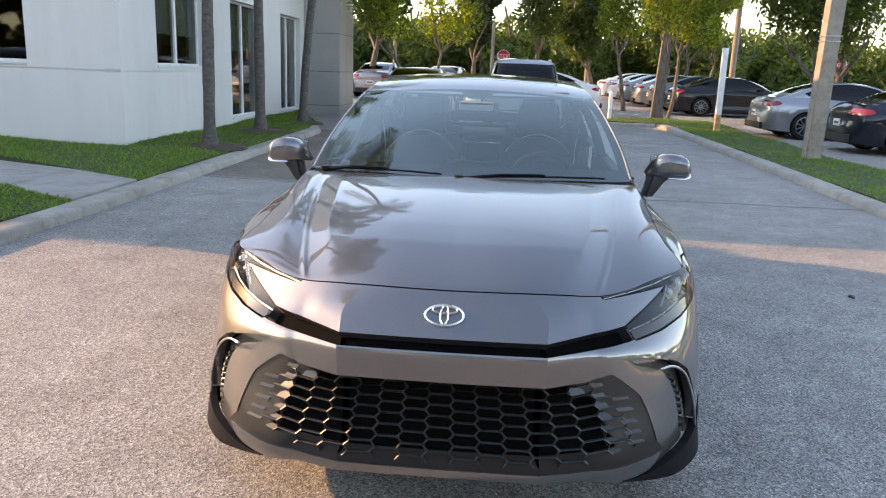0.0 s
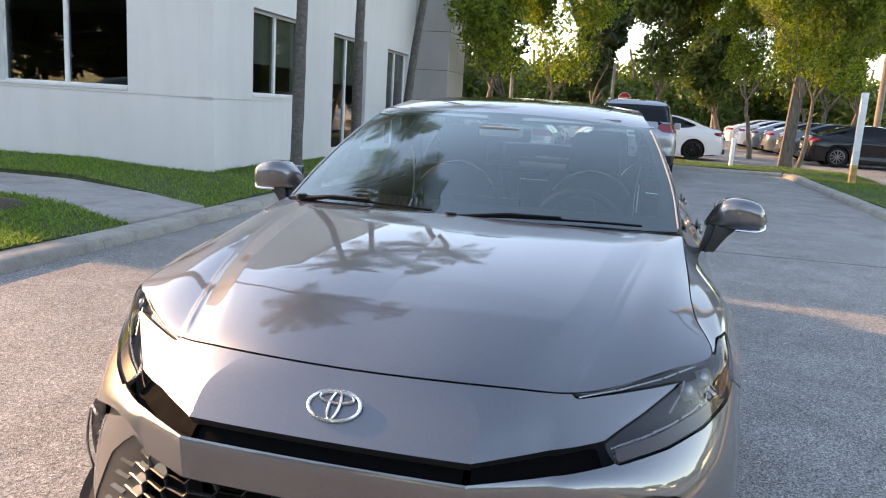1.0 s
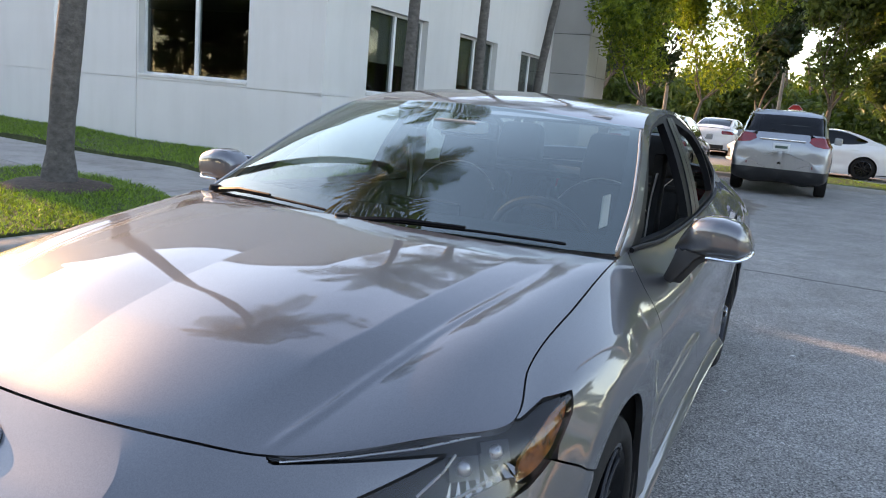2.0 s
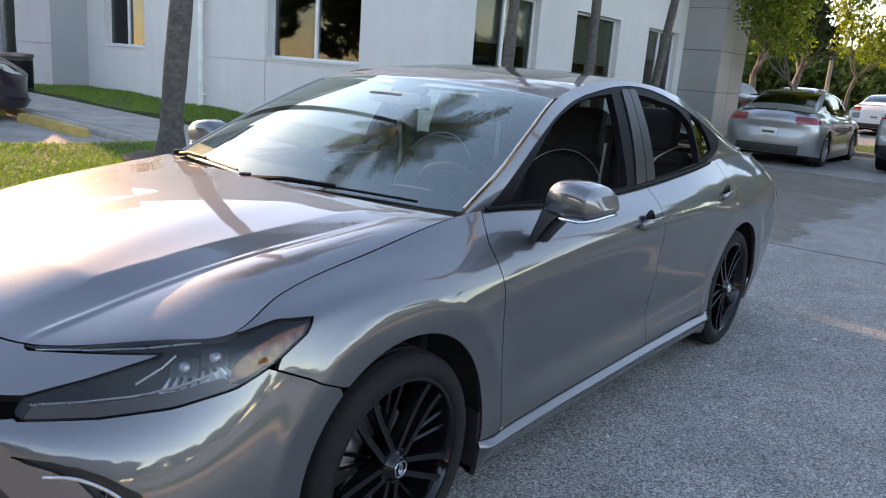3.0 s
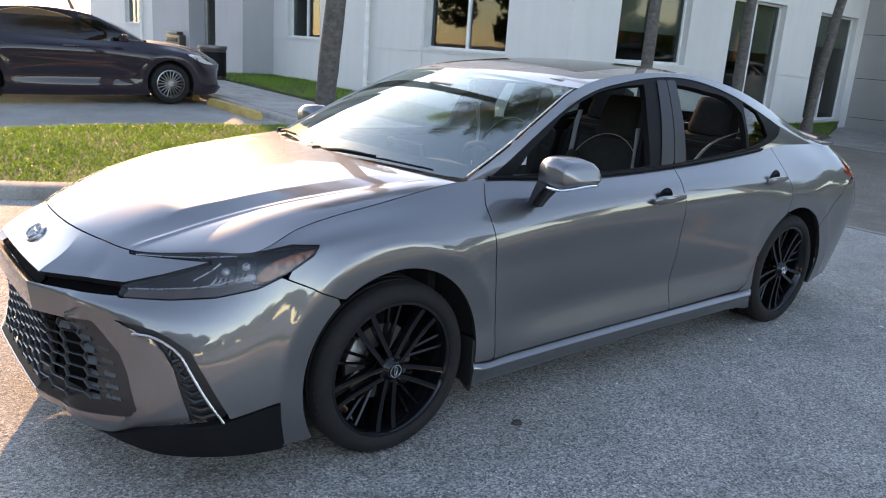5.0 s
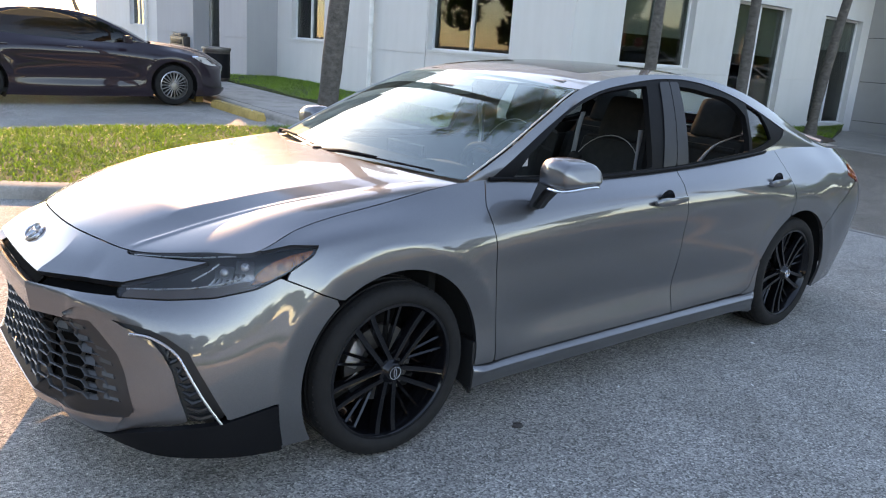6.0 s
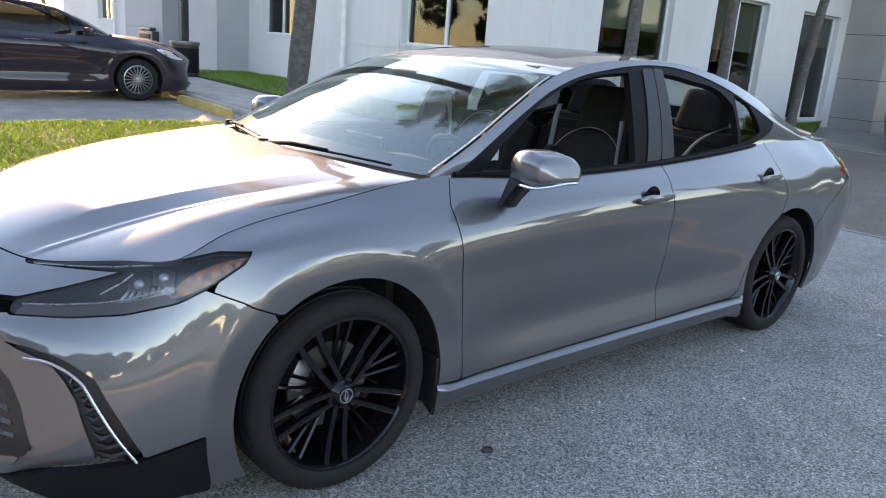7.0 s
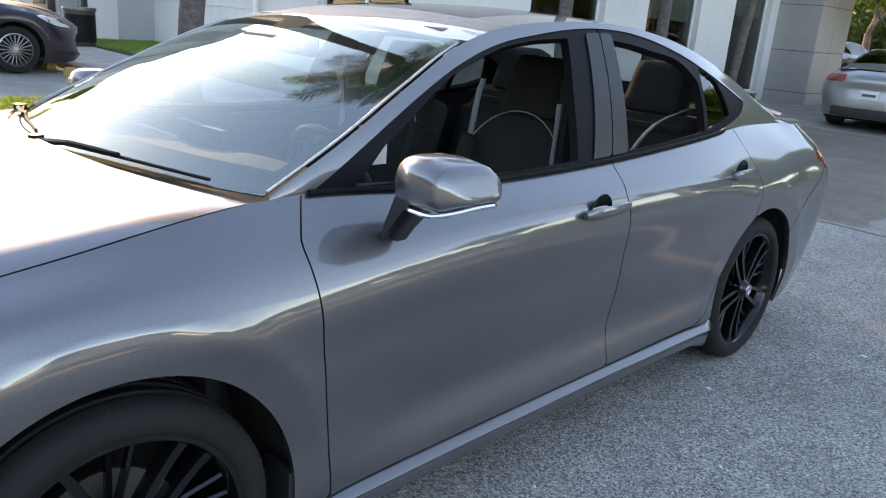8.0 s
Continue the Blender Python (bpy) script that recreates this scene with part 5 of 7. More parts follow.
# door mirrors, handles
def door_mirror(s, door):
    """Housing lofted outwards from the inner end: flat top, slanted inner edge, bulged front."""
    def bottom(t):
        return 0.974 + 0.018 * max(0.0, (t - 0.78) / 0.22) ** 2

    def front_y(t):
        return 1.672 - float(np.interp(t, [0, .2, .5, .85, 1], [.022, .078, .100, .090, .062]))
    bm = bmesh.new()
    rows, n = [], 32
    ts = np.r_[np.linspace(0, .8, 20), np.linspace(.84, 1, 12)]
    tops = np.interp(ts, [0, .10, .22, .34, .60, .80, .92, 1], [.990, 1.040, 1.078, 1.093, 1.095, 1.084, 1.062, 1.026])
    fronts = np.array([front_y(t) for t in ts])
    for _ in range(3):
        tops[1:-1] = (tops[:-2] + 2 * tops[1:-1] + tops[2:]) / 4
        fronts[1:-1] = (fronts[:-2] + 2 * fronts[1:-1] + fronts[2:]) / 4
    for t, top_z, yf_ in zip(ts, tops, fronts):
        x = (0.868 if s > 0 else 0.838) + 0.222 * t
        zb, zt = bottom(t), float(top_z)
        yf, yb = float(yf_), 1.718 + 0.085 * t * t
        cy, cz, ry, rz_ = (yf + yb) / 2, (zb + zt) / 2, (yb - yf) / 2, (zt - zb) / 2
        blunt = math.sqrt(max(0.0, 1 - max(0.0, (t - 0.84) / 0.17) ** 2)) if t > 0.84 else 1.0
        ry, rz_ = ry * (0.25 + 0.75 * blunt), rz_ * blunt ** 0.9
        ring = []
        for a in np.linspace(0, 2 * math.pi, n, endpoint=False):
            c, d = math.cos(a), math.sin(a)
            ring.append(bm.verts.new((s * x, cy - ry * math.copysign(abs(c) ** 0.52, c), cz + rz_ * math.copysign(abs(d) ** 0.70, d))))
        rows.append(ring)
    for a, b in zip(rows, rows[1:]):
        for i in range(n):
            bm.faces.new((a[i], a[(i + 1) % n], b[(i + 1) % n], b[i]))
    cap = [bm.verts.new(Vector((sum(v.co.x for v in r), sum(v.co.y for v in r), sum(v.co.z for v in r))) / n + Vector((s * o, 0, 0))) for r, o in ((rows[0], 0), (rows[-1], .002))]
    for r, c in zip((rows[0], rows[-1]), cap):
        for i in range(n):
            bm.faces.new((r[i], r[(i + 1) % n], c))
    body = part("side_mirror", bm, PAINT, door, "grey mirror housing with black foot", sharp=40)
    x_in = 0.868 if s > 0 else 0.838
    wrap = ((.45, front_y(.45) + .012), (.62, front_y(.62) + .010), (.80, front_y(.80) + .010), (.92, front_y(.92) + .022), (.985, 1.675), (1.0, 1.715), (.985, 1.755))
    strip = hermite([(s * (x_in + 0.222 * t), y, bottom(t) + .001) for t, y in wrap], False, np.linspace(0, 1, 24))
    part("turn_signal", tube_bm(strip, [0.003] + [0.0060] * 22 + [0.003], 8), CHROME, body, "clear bright turn signal strip")
    foot = bmesh.new()
    secs = [(.846, .905, 1.600, 1.672, .878), (.856, .925, 1.600, 1.676, .908), (.868, .950, 1.604, 1.690, .945), (.876, .985, 1.610, 1.722, .976), (.878, .990, 1.612, 1.728, .986)]
    loops = [[foot.verts.new((s * x, y, z)) for x, y in ((x0, y0), (x1, y0), (x1, y1), (x0, y1))] for x0, x1, y0, y1, z in secs]
    for a, b in zip(loops, loops[1:]):
        for i in range(4):
            foot.faces.new((a[i], a[(i + 1) % 4], b[(i + 1) % 4], b[i]))
    foot.faces.new(loops[0])
    foot.faces.new(loops[-1])
    bmesh.ops.bevel(foot, geom=[e for e in foot.edges if abs(e.verts[0].co.z - e.verts[1].co.z) > .004], offset=0.022, segments=4, affect="EDGES")
    part("mirror_foot", foot, PLASTIC, body, "black mirror foot")
    pane = bmesh.new()
    add_box(pane, s * (0.900 if s > 0 else 0.870), s * (1.025 if s > 0 else 0.995), 1.728, 1.741, 0.992, 1.070, 0.002, 1)
    part("mirror_glass", pane, CHROME, body, "mirror glass")


def flank_x(y, z):
    i = np.argmin((sy - y) ** 2 + (sz - z) ** 2 + (pts[:, 0] < 0.5))
    return float(pts[i, 0])


def door_handle(s, door, y0, y1, z):
    x = flank_x((y0 + y1) / 2, z)
    cup = bmesh.new()
    add_lathe(cup, [(0.0, -0.004), (0.034, -0.003), (0.047, 0.002), (0.050, 0.004)], 24, "x", (0, 0, 0))
    bmesh.ops.transform(cup, matrix=Matrix.LocRotScale((s * (x - 0.001), y0 + 0.105, z + 0.010), None, (s, 1.15, 1.0)), verts=cup.verts)
    # cup coloured black to give the shade of the recess
    part("handle_cup", cup, GLOSS_BLACK, door, "shadowed recess behind the handle")
    bar = bmesh.new()
    rows = []
    for t in np.linspace(0, 1, 14):
        y = y0 + (y1 - y0) * t
        w = 0.021 * min(1, (0.25 + 4 * t) ** 0.6) * (1 if t < 0.93 else 0.8) * (1 - 0.28 * t)
        out = flank_x(y, z) + 0.006 + 0.020 * math.sin(math.pi * min(1, 0.12 + 0.8 * t)) ** 0.7
        zc = z + 0.006 + 0.004 * t
        rows.append([bar.verts.new((s * (out + 0.009 * math.cos(a)), y, zc + w * math.sin(a))) for a in np.linspace(0, 2 * math.pi, 12, endpoint=False)])
    for a, b in zip(rows, rows[1:]):
        for i in range(12):
            bar.faces.new((a[i], a[(i + 1) % 12], b[(i + 1) % 12], b[i]))
    bar.faces.new(rows[0])
    bar.faces.new(rows[-1])
    part("door_handle", bar, PAINT, door, "grey pull handle")


for s, df, dr in ((1, front_doors[0], rear_doors[0]), (-1, front_doors[1], rear_doors[1])):
    door_mirror(s, df)
    door_handle(s, df, 2.37, 2.62, 0.843)
    door_handle(s, dr, 3.395, 3.63, 0.873)

# wheels
def car_wheel(name, parent, at, s, R=0.334, rim=0.260, width=0.225, spokes=True, tyre_mat=None, rim_mat=None, label="black alloy wheel"):
    """A wheel on the x axis through at (its outer face), facing s."""
    m = Matrix.Translation(at) @ Matrix.Diagonal((s, 1, 1, 1))
    bm = bmesh.new()
    add_lathe(bm, [(rim - .01, -width), (rim, -width + .01), (rim, -.03), (rim + .004, -.012), (rim + .003, -.004), (rim - .008, -.003), (rim - .014, -.012), (rim - .020, -.05), (rim - .045, -.12), (rim - .05, -width)], 64)
    bmesh.ops.transform(bm, matrix=m, verts=bm.verts)
    wheel = part(name, bm, rim_mat or WHEEL_BLACK, parent, label)
    ty = bmesh.new()
    prof = [(rim - .002, -width + .006), (rim + .015, -width - .006), (rim + .035, -width - .012), (R - .022, -width - .004), (R - .006, -width + .018)]
    for k in range(5):
        a = -width + .03 + k * (width - .06) / 4
        prof += [(R - .001, a - .012), (R, a + .012), (R - .007, a + .014), (R - .007, a + .020)] if k < 4 else [(R - .001, a - .012)]
    prof += [(R - .004, -.022), (R - .014, -.006), (R - .030, .004), (R - .044, .008), (rim + .014, .006), (rim + .005, .0), (rim, -.008)]
    add_lathe(ty, prof, 72)
    for k in range(72):          # tread blocks on the shoulder
        a = 2 * math.pi * (k + 0.5) / 72
        add_box(ty, -.034, -.014, -.0022, .0022, R - .012, R - .0045, m=Matrix.Rotation(a, 4, "X"))
    bmesh.ops.transform(ty, matrix=m, verts=ty.verts)
    part("tyre", ty, tyre_mat or RUBBER, wheel, "black rubber tyre")
    if spokes:
        for k in range(5):
            for d in (-1, 1):
                sp = bmesh.new()
                a = -2 * math.pi * k / 5 - radians(40)
                rows = []
                for t in np.linspace(0, 1, 8):
                    r = 0.040 + (rim - 0.010 - 0.040) * t
                    w = 0.0105 + 0.0015 * t
                    shift = d * (0.0185 + 0.018 * t)
                    x = -0.022 - 0.010 * t + 0.016 * t ** 4
                    ring = [Vector((x + dx, shift + dy * w, r)) for dx, dy in ((0.006, -0.80), (0.0045, -0.35), (0.0045, 0.35), (0.006, 0.80), (-0.002, 1), (-0.036, 0.75), (-0.036, -0.75), (-0.002, -1))]
                    rows.append([sp.verts.new(Matrix.Rotation(a, 4, "X") @ v) for v in ring])
                for p, q in zip(rows, rows[1:]):
                    for i in range(8):
                        sp.faces.new((p[i], p[(i + 1) % 8], q[(i + 1) % 8], q[i]))
                bmesh.ops.transform(sp, matrix=m, verts=sp.verts)
                part("spoke", sp, rim_mat or WHEEL_BLACK, wheel, sharp=25)
            web = bmesh.new()
            a = -2 * math.pi * (k + 0.5) / 5 - radians(40)
            for d in (-1, 1):
                rows = []
                for t in np.linspace(0, 1, 5):
                    r = 0.055 + (rim - 0.012 - 0.055) * t
                    ring = [Vector((-0.066 + 0.03 * t + dx, d * (0.006 + 0.020 * t) + dy, r)) for dx, dy in ((0.004, 0), (-0.002, 0.006), (-0.022, 0.004), (-0.022, -0.004), (-0.002, -0.006))]
                    rows.append([web.verts.new(Matrix.Rotation(a, 4, "X") @ v) for v in ring])
                for p, q in zip(rows, rows[1:]):
                    for i in range(5):
                        web.faces.new((p[i], p[(i + 1) % 5], q[(i + 1) % 5], q[i]))
            bmesh.ops.transform(web, matrix=m, verts=web.verts)
            part("thin_spoke", web, rim_mat or WHEEL_BLACK, wheel, sharp=25)
    hub = bmesh.new()
    add_lathe(hub, [(.0005, .004), (.030, .003), (.034, -.001), (.036, -.006), (.042, -.014), (.050, -.024), (.056, -.05)], 32)
    for k in range(5):
        a = 2 * math.pi * (k + 0.5) / 5
        add_lathe(hub, [(.001, -.016), (.009, -.017), (.010, -.030)], 8, at=(0, .046 * math.sin(a), .046 * math.cos(a)))
    bmesh.ops.transform(hub, matrix=m, verts=hub.verts)
    part("hub", hub, rim_mat or WHEEL_BLACK, wheel)
    return wheel, m


for wy, wz in WHEELS:
    for s in (1, -1):
        wheel, m = car_wheel("wheel", car, (s * 0.893, wy, wz), s)
        for cz, cy, ry, rz_ in ((0, 0, .026, .026), (0, 0, .008, .019)):
            bm = bmesh.new()
            n = 24
            ring = [[bm.verts.new(m @ Vector((0.005 + dx, (ry - dr) * math.sin(a), (rz_ - dr) * math.cos(a)))) for dx, dr in ((0, 0), (0.003, 0.001), (0.003, 0.004), (0, 0.005))] for a in np.linspace(0, 2 * math.pi, n, endpoint=False)]
            for a, b in zip(ring, ring[1:] + ring[:1]):
                for i in range(3):
                    bm.faces.new((a[i], b[i], b[i + 1], a[i + 1]))
            part("cap_ring", bm, CHROME, wheel, "silver ring on the hub cap")
        disc = lathe_bm([(.06, -.105), (.148, -.105), (.150, -.115), (.148, -.128), (.06, -.128)], 40)
        bmesh.ops.transform(disc, matrix=m, verts=disc.verts)
        part("brake_disc", disc, DULL_STEEL, wheel, "bare steel brake disc")
        cal = bmesh.new()
        add_box(cal, -.15, -.075, -.05, .05, .105, .168, .012, m=Matrix.Rotation(math.radians(62 if wy < 2 else -62), 4, "X"))
        bmesh.ops.transform(cal, matrix=m, verts=cal.verts)
        part("brake_caliper", cal, STEEL, wheel, "grey brake caliper")
        well = bmesh.new()       # liner over the wheel
        n = 28
        rows = [[well.verts.new((s * x, wy + 0.415 * math.sin(a), wz + 0.415 * math.cos(a))) for x in (0.875, 0.58)] + [well.verts.new((s * 0.58, wy, wz))] for a in np.linspace(-1.92, 1.92, n)]
        for a, b in zip(rows, rows[1:]):
            for i in range(2):
                well.faces.new((a[i], b[i], b[i + 1], a[i + 1]))
        part("wheel_liner", well, LINER, car, "black wheel well liner")
        if wy < 2:
            part("mud_flap", box_bm(s * 0.79, s * 0.895, wy + 0.375, wy + 0.40, 0.165, 0.36, 0.006), PLASTIC, car, "black mud flap")

# cabin
part("engine_block", box_bm(-.45, .45, .34, 1.22, .24, .66, .03), LINER, car)
part("underbody", box_bm(-.76, .76, .35, 4.2, .17, .22, .02), LINER, car)
part("bulkhead", box_bm(-.74, .74, 1.22, 1.26, .2, .93, .02), LINER, car)
part("cabin_floor", box_bm(-.80, .80, 1.3, 3.9, .24, .30, .02), CABIN, car)
part("parcel_shelf", box_bm(-.60, .60, 3.50, 4.05, .98, 1.02, .02), CABIN, car)
part("headliner", box_bm(-.50, .50, 2.12, 3.3, 1.335, 1.36, .012), CABIN_GREY, car)
for s in (1, -1):
    part("door_lining", box_bm(s * .755, s * .80, 1.45, 3.6, .30, .935, .02), CABIN, car)
    part("door_armrest", box_bm(s * .68, s * .76, 1.75, 2.45, .62, .68, .02), CABIN, car)
    part("centre_pillar", box_bm(s * .585, s * .63, 2.62, 2.73, .6, 1.22, .015), CABIN, car)
bm = bmesh.new()
rows = []
for x in np.linspace(-.74, .74, 25):
    bul = 0.03 * math.exp(-((x - 0.37) / 0.20) ** 2)
    rows.append([bm.verts.new((x, y, z)) for y, z in ((1.25, .90), (1.42, .945 + bul), (1.60, .955 + bul), (1.70, .925 + bul), (1.72, .84), (1.66, .62), (1.45, .5))])
for a, b in zip(rows, rows[1:]):
    for i in range(6):
        bm.faces.new((a[i], b[i], b[i + 1], a[i + 1]))
part("dashboard", bm, CABIN, car, "black moulded dashboard")
part("centre_screen", box_bm(-.14, .14, 1.60, 1.625, .87, 1.02, .01), GLOSS_BLACK, car)
part("centre_console", box_bm(-.12, .12, 1.6, 2.75, .30, .60, .04), CABIN, car)
sw = bmesh.new()
rings = []
tilt = Matrix.Translation((0.37, 1.84, 0.88)) @ Matrix.Rotation(radians(-68), 4, "X")
n = 36
for a in np.linspace(0, 2 * math.pi, n, endpoint=False):
    rings.append([sw.verts.new(tilt @ Vector(((0.185 + 0.016 * math.cos(b)) * math.cos(a), (0.185 + 0.016 * math.cos(b)) * math.sin(a), 0.016 * math.sin(b)))) for b in np.linspace(0, 2 * math.pi, 8, endpoint=False)])
for a, b in zip(rings, rings[1:] + rings[:1]):
    for i in range(8):
        sw.faces.new((a[i], a[(i + 1) % 8], b[(i + 1) % 8], b[i]))
add_box(sw, -.17, .17, -.03, .03, -.02, .012, .012, m=tilt)
add_box(sw, -.06, .06, -.16, .05, -.03, .02, .015, m=tilt)
part("steering_wheel", sw, CABIN, car, "black steering wheel")


def seat(x, y, rear=False, w=0.26):
    st = bmesh.new()
    add_box(st, x - w, x + w, y - .25, y + .27, .42, .58, .05, 3)
    ob = part("seat_cushion", st, CABIN, car, "black cloth seat")
    lean = Matrix.Translation((x, y + .24, .52)) @ Matrix.Rotation(radians(-18), 4, "X")
    bk = bmesh.new()
    add_box(bk, -w * .92, w * .92, -.07, .07, -.02, .56, .06, 3, m=lean)
    back_ = part("seat_back", bk, CABIN, ob, "black seat backrest with light piping")
    for sgn in (1, -1):
        part("bolster", box_bm(sgn * w * .70, sgn * w * 1.0, -.11, .03, .06, .44, .045, 3, m=lean), CABIN, back_)
    hd = bmesh.new()
    add_box(hd, -.135, .135, -.075, .055, .545, .785, .055, 4, m=lean)
    for v in hd.verts:      # narrower towards the top
        k = (lean.inverted() @ v.co).z
        v.co.x = x + (v.co.x - x) * (1.06 - 0.9 * max(0.0, k - .62))
    for sgn in (1, -1):
        add_tube(hd, [lean @ Vector((sgn * .05, -.01, .5)), lean @ Vector((sgn * .05, -.01, .66))], .006, 6)
    part("headrest", hd, CABIN, ob, "black headrest")
    if not rear:
        pip = [lean @ Vector((w * .93 * math.cos(a), -.085, .30 + .26 * math.sin(a))) for a in np.linspace(-.3, math.pi + .3, 22)]
        part("piping", tube_bm(pip, .0025, 6), BELT, ob, "pale seam piping")


for x in (.37, -.37):
    seat(x, 2.37)
for x in (.40, -.40):
    seat(x, 3.19, True, .27)
part("rear_bench_middle", box_bm(-.14, .14, 2.95, 3.44, .42, .60, .04), CABIN, car)
for s in (1, -1):
    b1 = [(s * .615, 2.60, 1.14), (s * .60, 2.62, 1.02), (s * .60, 2.60, .80), (s * .58, 2.52, .55)]
    for pts_b, nm in ((b1, "seat_belt"), ([(s * .60, 3.55, 1.10), (s * .52, 3.43, 1.03), (s * .45, 3.32, .85), (s * .40, 3.22, .65)], "seat_belt")):
        P = hermite(pts_b, False, np.linspace(0, 1, 12))
        V = np.concatenate([P + np.array([0.0, -.022, 0]), P + np.array([0.0, .022, 0]), P + np.array([-s * .003, .022, 0]), P + np.array([-s * .003, -.022, 0])])
        F = [(i, i + 1, 12 + i + 1, 12 + i) for i in range(11)] + [(24 + i, 24 + i + 1, 36 + i + 1, 36 + i) for i in range(11)] + [(12 + i, 13 + i, 25 + i, 24 + i) for i in range(11)] + [(36 + i, 37 + i, 1 + i, i) for i in range(11)]
        link_mesh(nm, V, F, BELT, car, "grey seat belt webbing")
# pale panel near the door, standing in for the infotainment screen
part("side_screen", box_bm(.60, .604, 1.74, 1.84, .99, 1.10, .001, 1), SCREEN_GREY, car, "pale panel standing in for the infotainment screen behind the side window")
part("inner_mirror", box_bm(-.12, .12, 1.93, 1.96, 1.235, 1.295, .015), CABIN, car, "black inside mirror")
part("sensor_box", box_bm(-.09, .09, 1.80, 1.93, 1.255, 1.30, .02), CABIN_GREY, car)
# ---- the white showroom building ----
building = tagged(new("building"), "white stucco showroom building with dark tinted windows", "building", kind="structure")
ROOF_Z = 5.6


def wall_piece(x0, x1, y0, y1, z0, z1, mat=STUCCO, name="wall_panel"):
    return part(name, box_bm(x0, x1, y0, y1, z0, z1, 0.0012, 1), mat, building)


def wall_along(axis, plane, depth, a0, a1, z0, z1, holes, groove=1.283):
    """A wall with real openings along x or y; depth goes inwards. A recessed joint runs round it."""
    cuts = sorted({a0, a1, *[h[0] for h in holes], *[h[1] for h in holes]})
    for p, q in zip(cuts, cuts[1:]):
        hole = next((h for h in holes if h[0] <= p + 1e-6 and h[1] >= q - 1e-6), None)
        spans = [(z0, z1)] if not hole else [(z0, hole[2]), (hole[3], z1)]
        for u, v in spans:
            pieces = [(u, min(v, groove - 0.007)), (max(u, groove + 0.007), v)] if u < groove < v else [(u, v)]
            for zz0, zz1 in pieces:
                if zz1 - zz0 < 0.03:
                    continue
                if axis == "x":
                    wall_piece(p, q, plane, plane + depth, zz0, zz1)
                else:
                    wall_piece(plane - depth, plane, p, q, zz0, zz1)
            if u < groove < v:
                if axis == "x":
                    wall_piece(p, q, plane + 0.018, plane + depth, groove - 0.02, groove + 0.02, name="joint_back")
                else:
                    wall_piece(plane - depth, plane - 0.018, p, q, groove - 0.02, groove + 0.02, name="joint_back")


WINDOWS_F = [(-14.65, -13.05, 1.36, 2.72), (-9.08, -6.78, 1.36, 2.72), (-27.5, -25.9, 1.40, 2.72), (-23.4, -22.2, 1.40, 2.72)]
WINDOWS_S = [(9.76, 11.72, 1.37, 2.72), (13.08, 15.02, 0.36, 2.68), (16.50, 18.30, 0.34, 2.66)]
wall_along("x", 8.58, 0.25, -15.4, -9.13, 0.0, ROOF_Z, [WINDOWS_F[0]])
wall_along("x", 8.58, 0.25, -9.115, -5.62, 0.0, ROOF_Z, [WINDOWS_F[1]])
wall_along("x", 8.58, 0.25, -32.0, -22.0, 0.0, ROOF_Z, WINDOWS_F[2:])
wall_along("y", -5.37, 0.25, 8.58, 19.0, 0.0, ROOF_Z, WINDOWS_S)
# entrance blocks with a glazed door between
for x0, x1 in ((-17.1, -15.4), (-22.0, -18.95)):
    wall_piece(x0, x1, 7.75, 8.85, 0, 1.276, STUCCO_GREY)
    wall_piece(x0, x1, 7.75, 8.85, 1.29, 6.6, STUCCO_GREY)
    wall_piece(x0 + .01, x1 - .01, 7.77, 8.85, 1.26, 1.31, STUCCO_GREY, "joint_back")
wall_piece(-18.95, -17.1, 7.95, 8.83, 2.55, 6.6, STUCCO_GREY)
part("roof", box_bm(-32, -5.40, 8.62, 20.55, ROOF_Z - 0.3, ROOF_Z - 0.05, 0.02), CLAD, building)
part("parapet_cap", box_bm(-32, -5.33, 8.54, 8.86, ROOF_Z, ROOF_Z + 0.06, 0.01), CLAD, building)
part("parapet_cap", box_bm(-5.65, -5.33, 8.861, 20.55, ROOF_Z, ROOF_Z + 0.06, 0.01), CLAD, building)
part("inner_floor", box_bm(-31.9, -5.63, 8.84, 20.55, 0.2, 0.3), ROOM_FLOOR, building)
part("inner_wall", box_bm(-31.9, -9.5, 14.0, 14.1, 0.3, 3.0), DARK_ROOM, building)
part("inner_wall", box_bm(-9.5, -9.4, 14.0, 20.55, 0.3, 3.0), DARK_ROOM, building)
part("inner_ceiling", box_bm(-31.9, -5.63, 8.84, 20.55, 3.0, 3.1), BLIND, building)
part("back_wall", box_bm(-32, -5.37, 20.4, 20.55, 0, ROOF_Z - .31), STUCCO, building)
part("far_wall", box_bm(-32.2, -32.01, 8.6, 20.55, 0, ROOF_Z - .31), STUCCO, building)


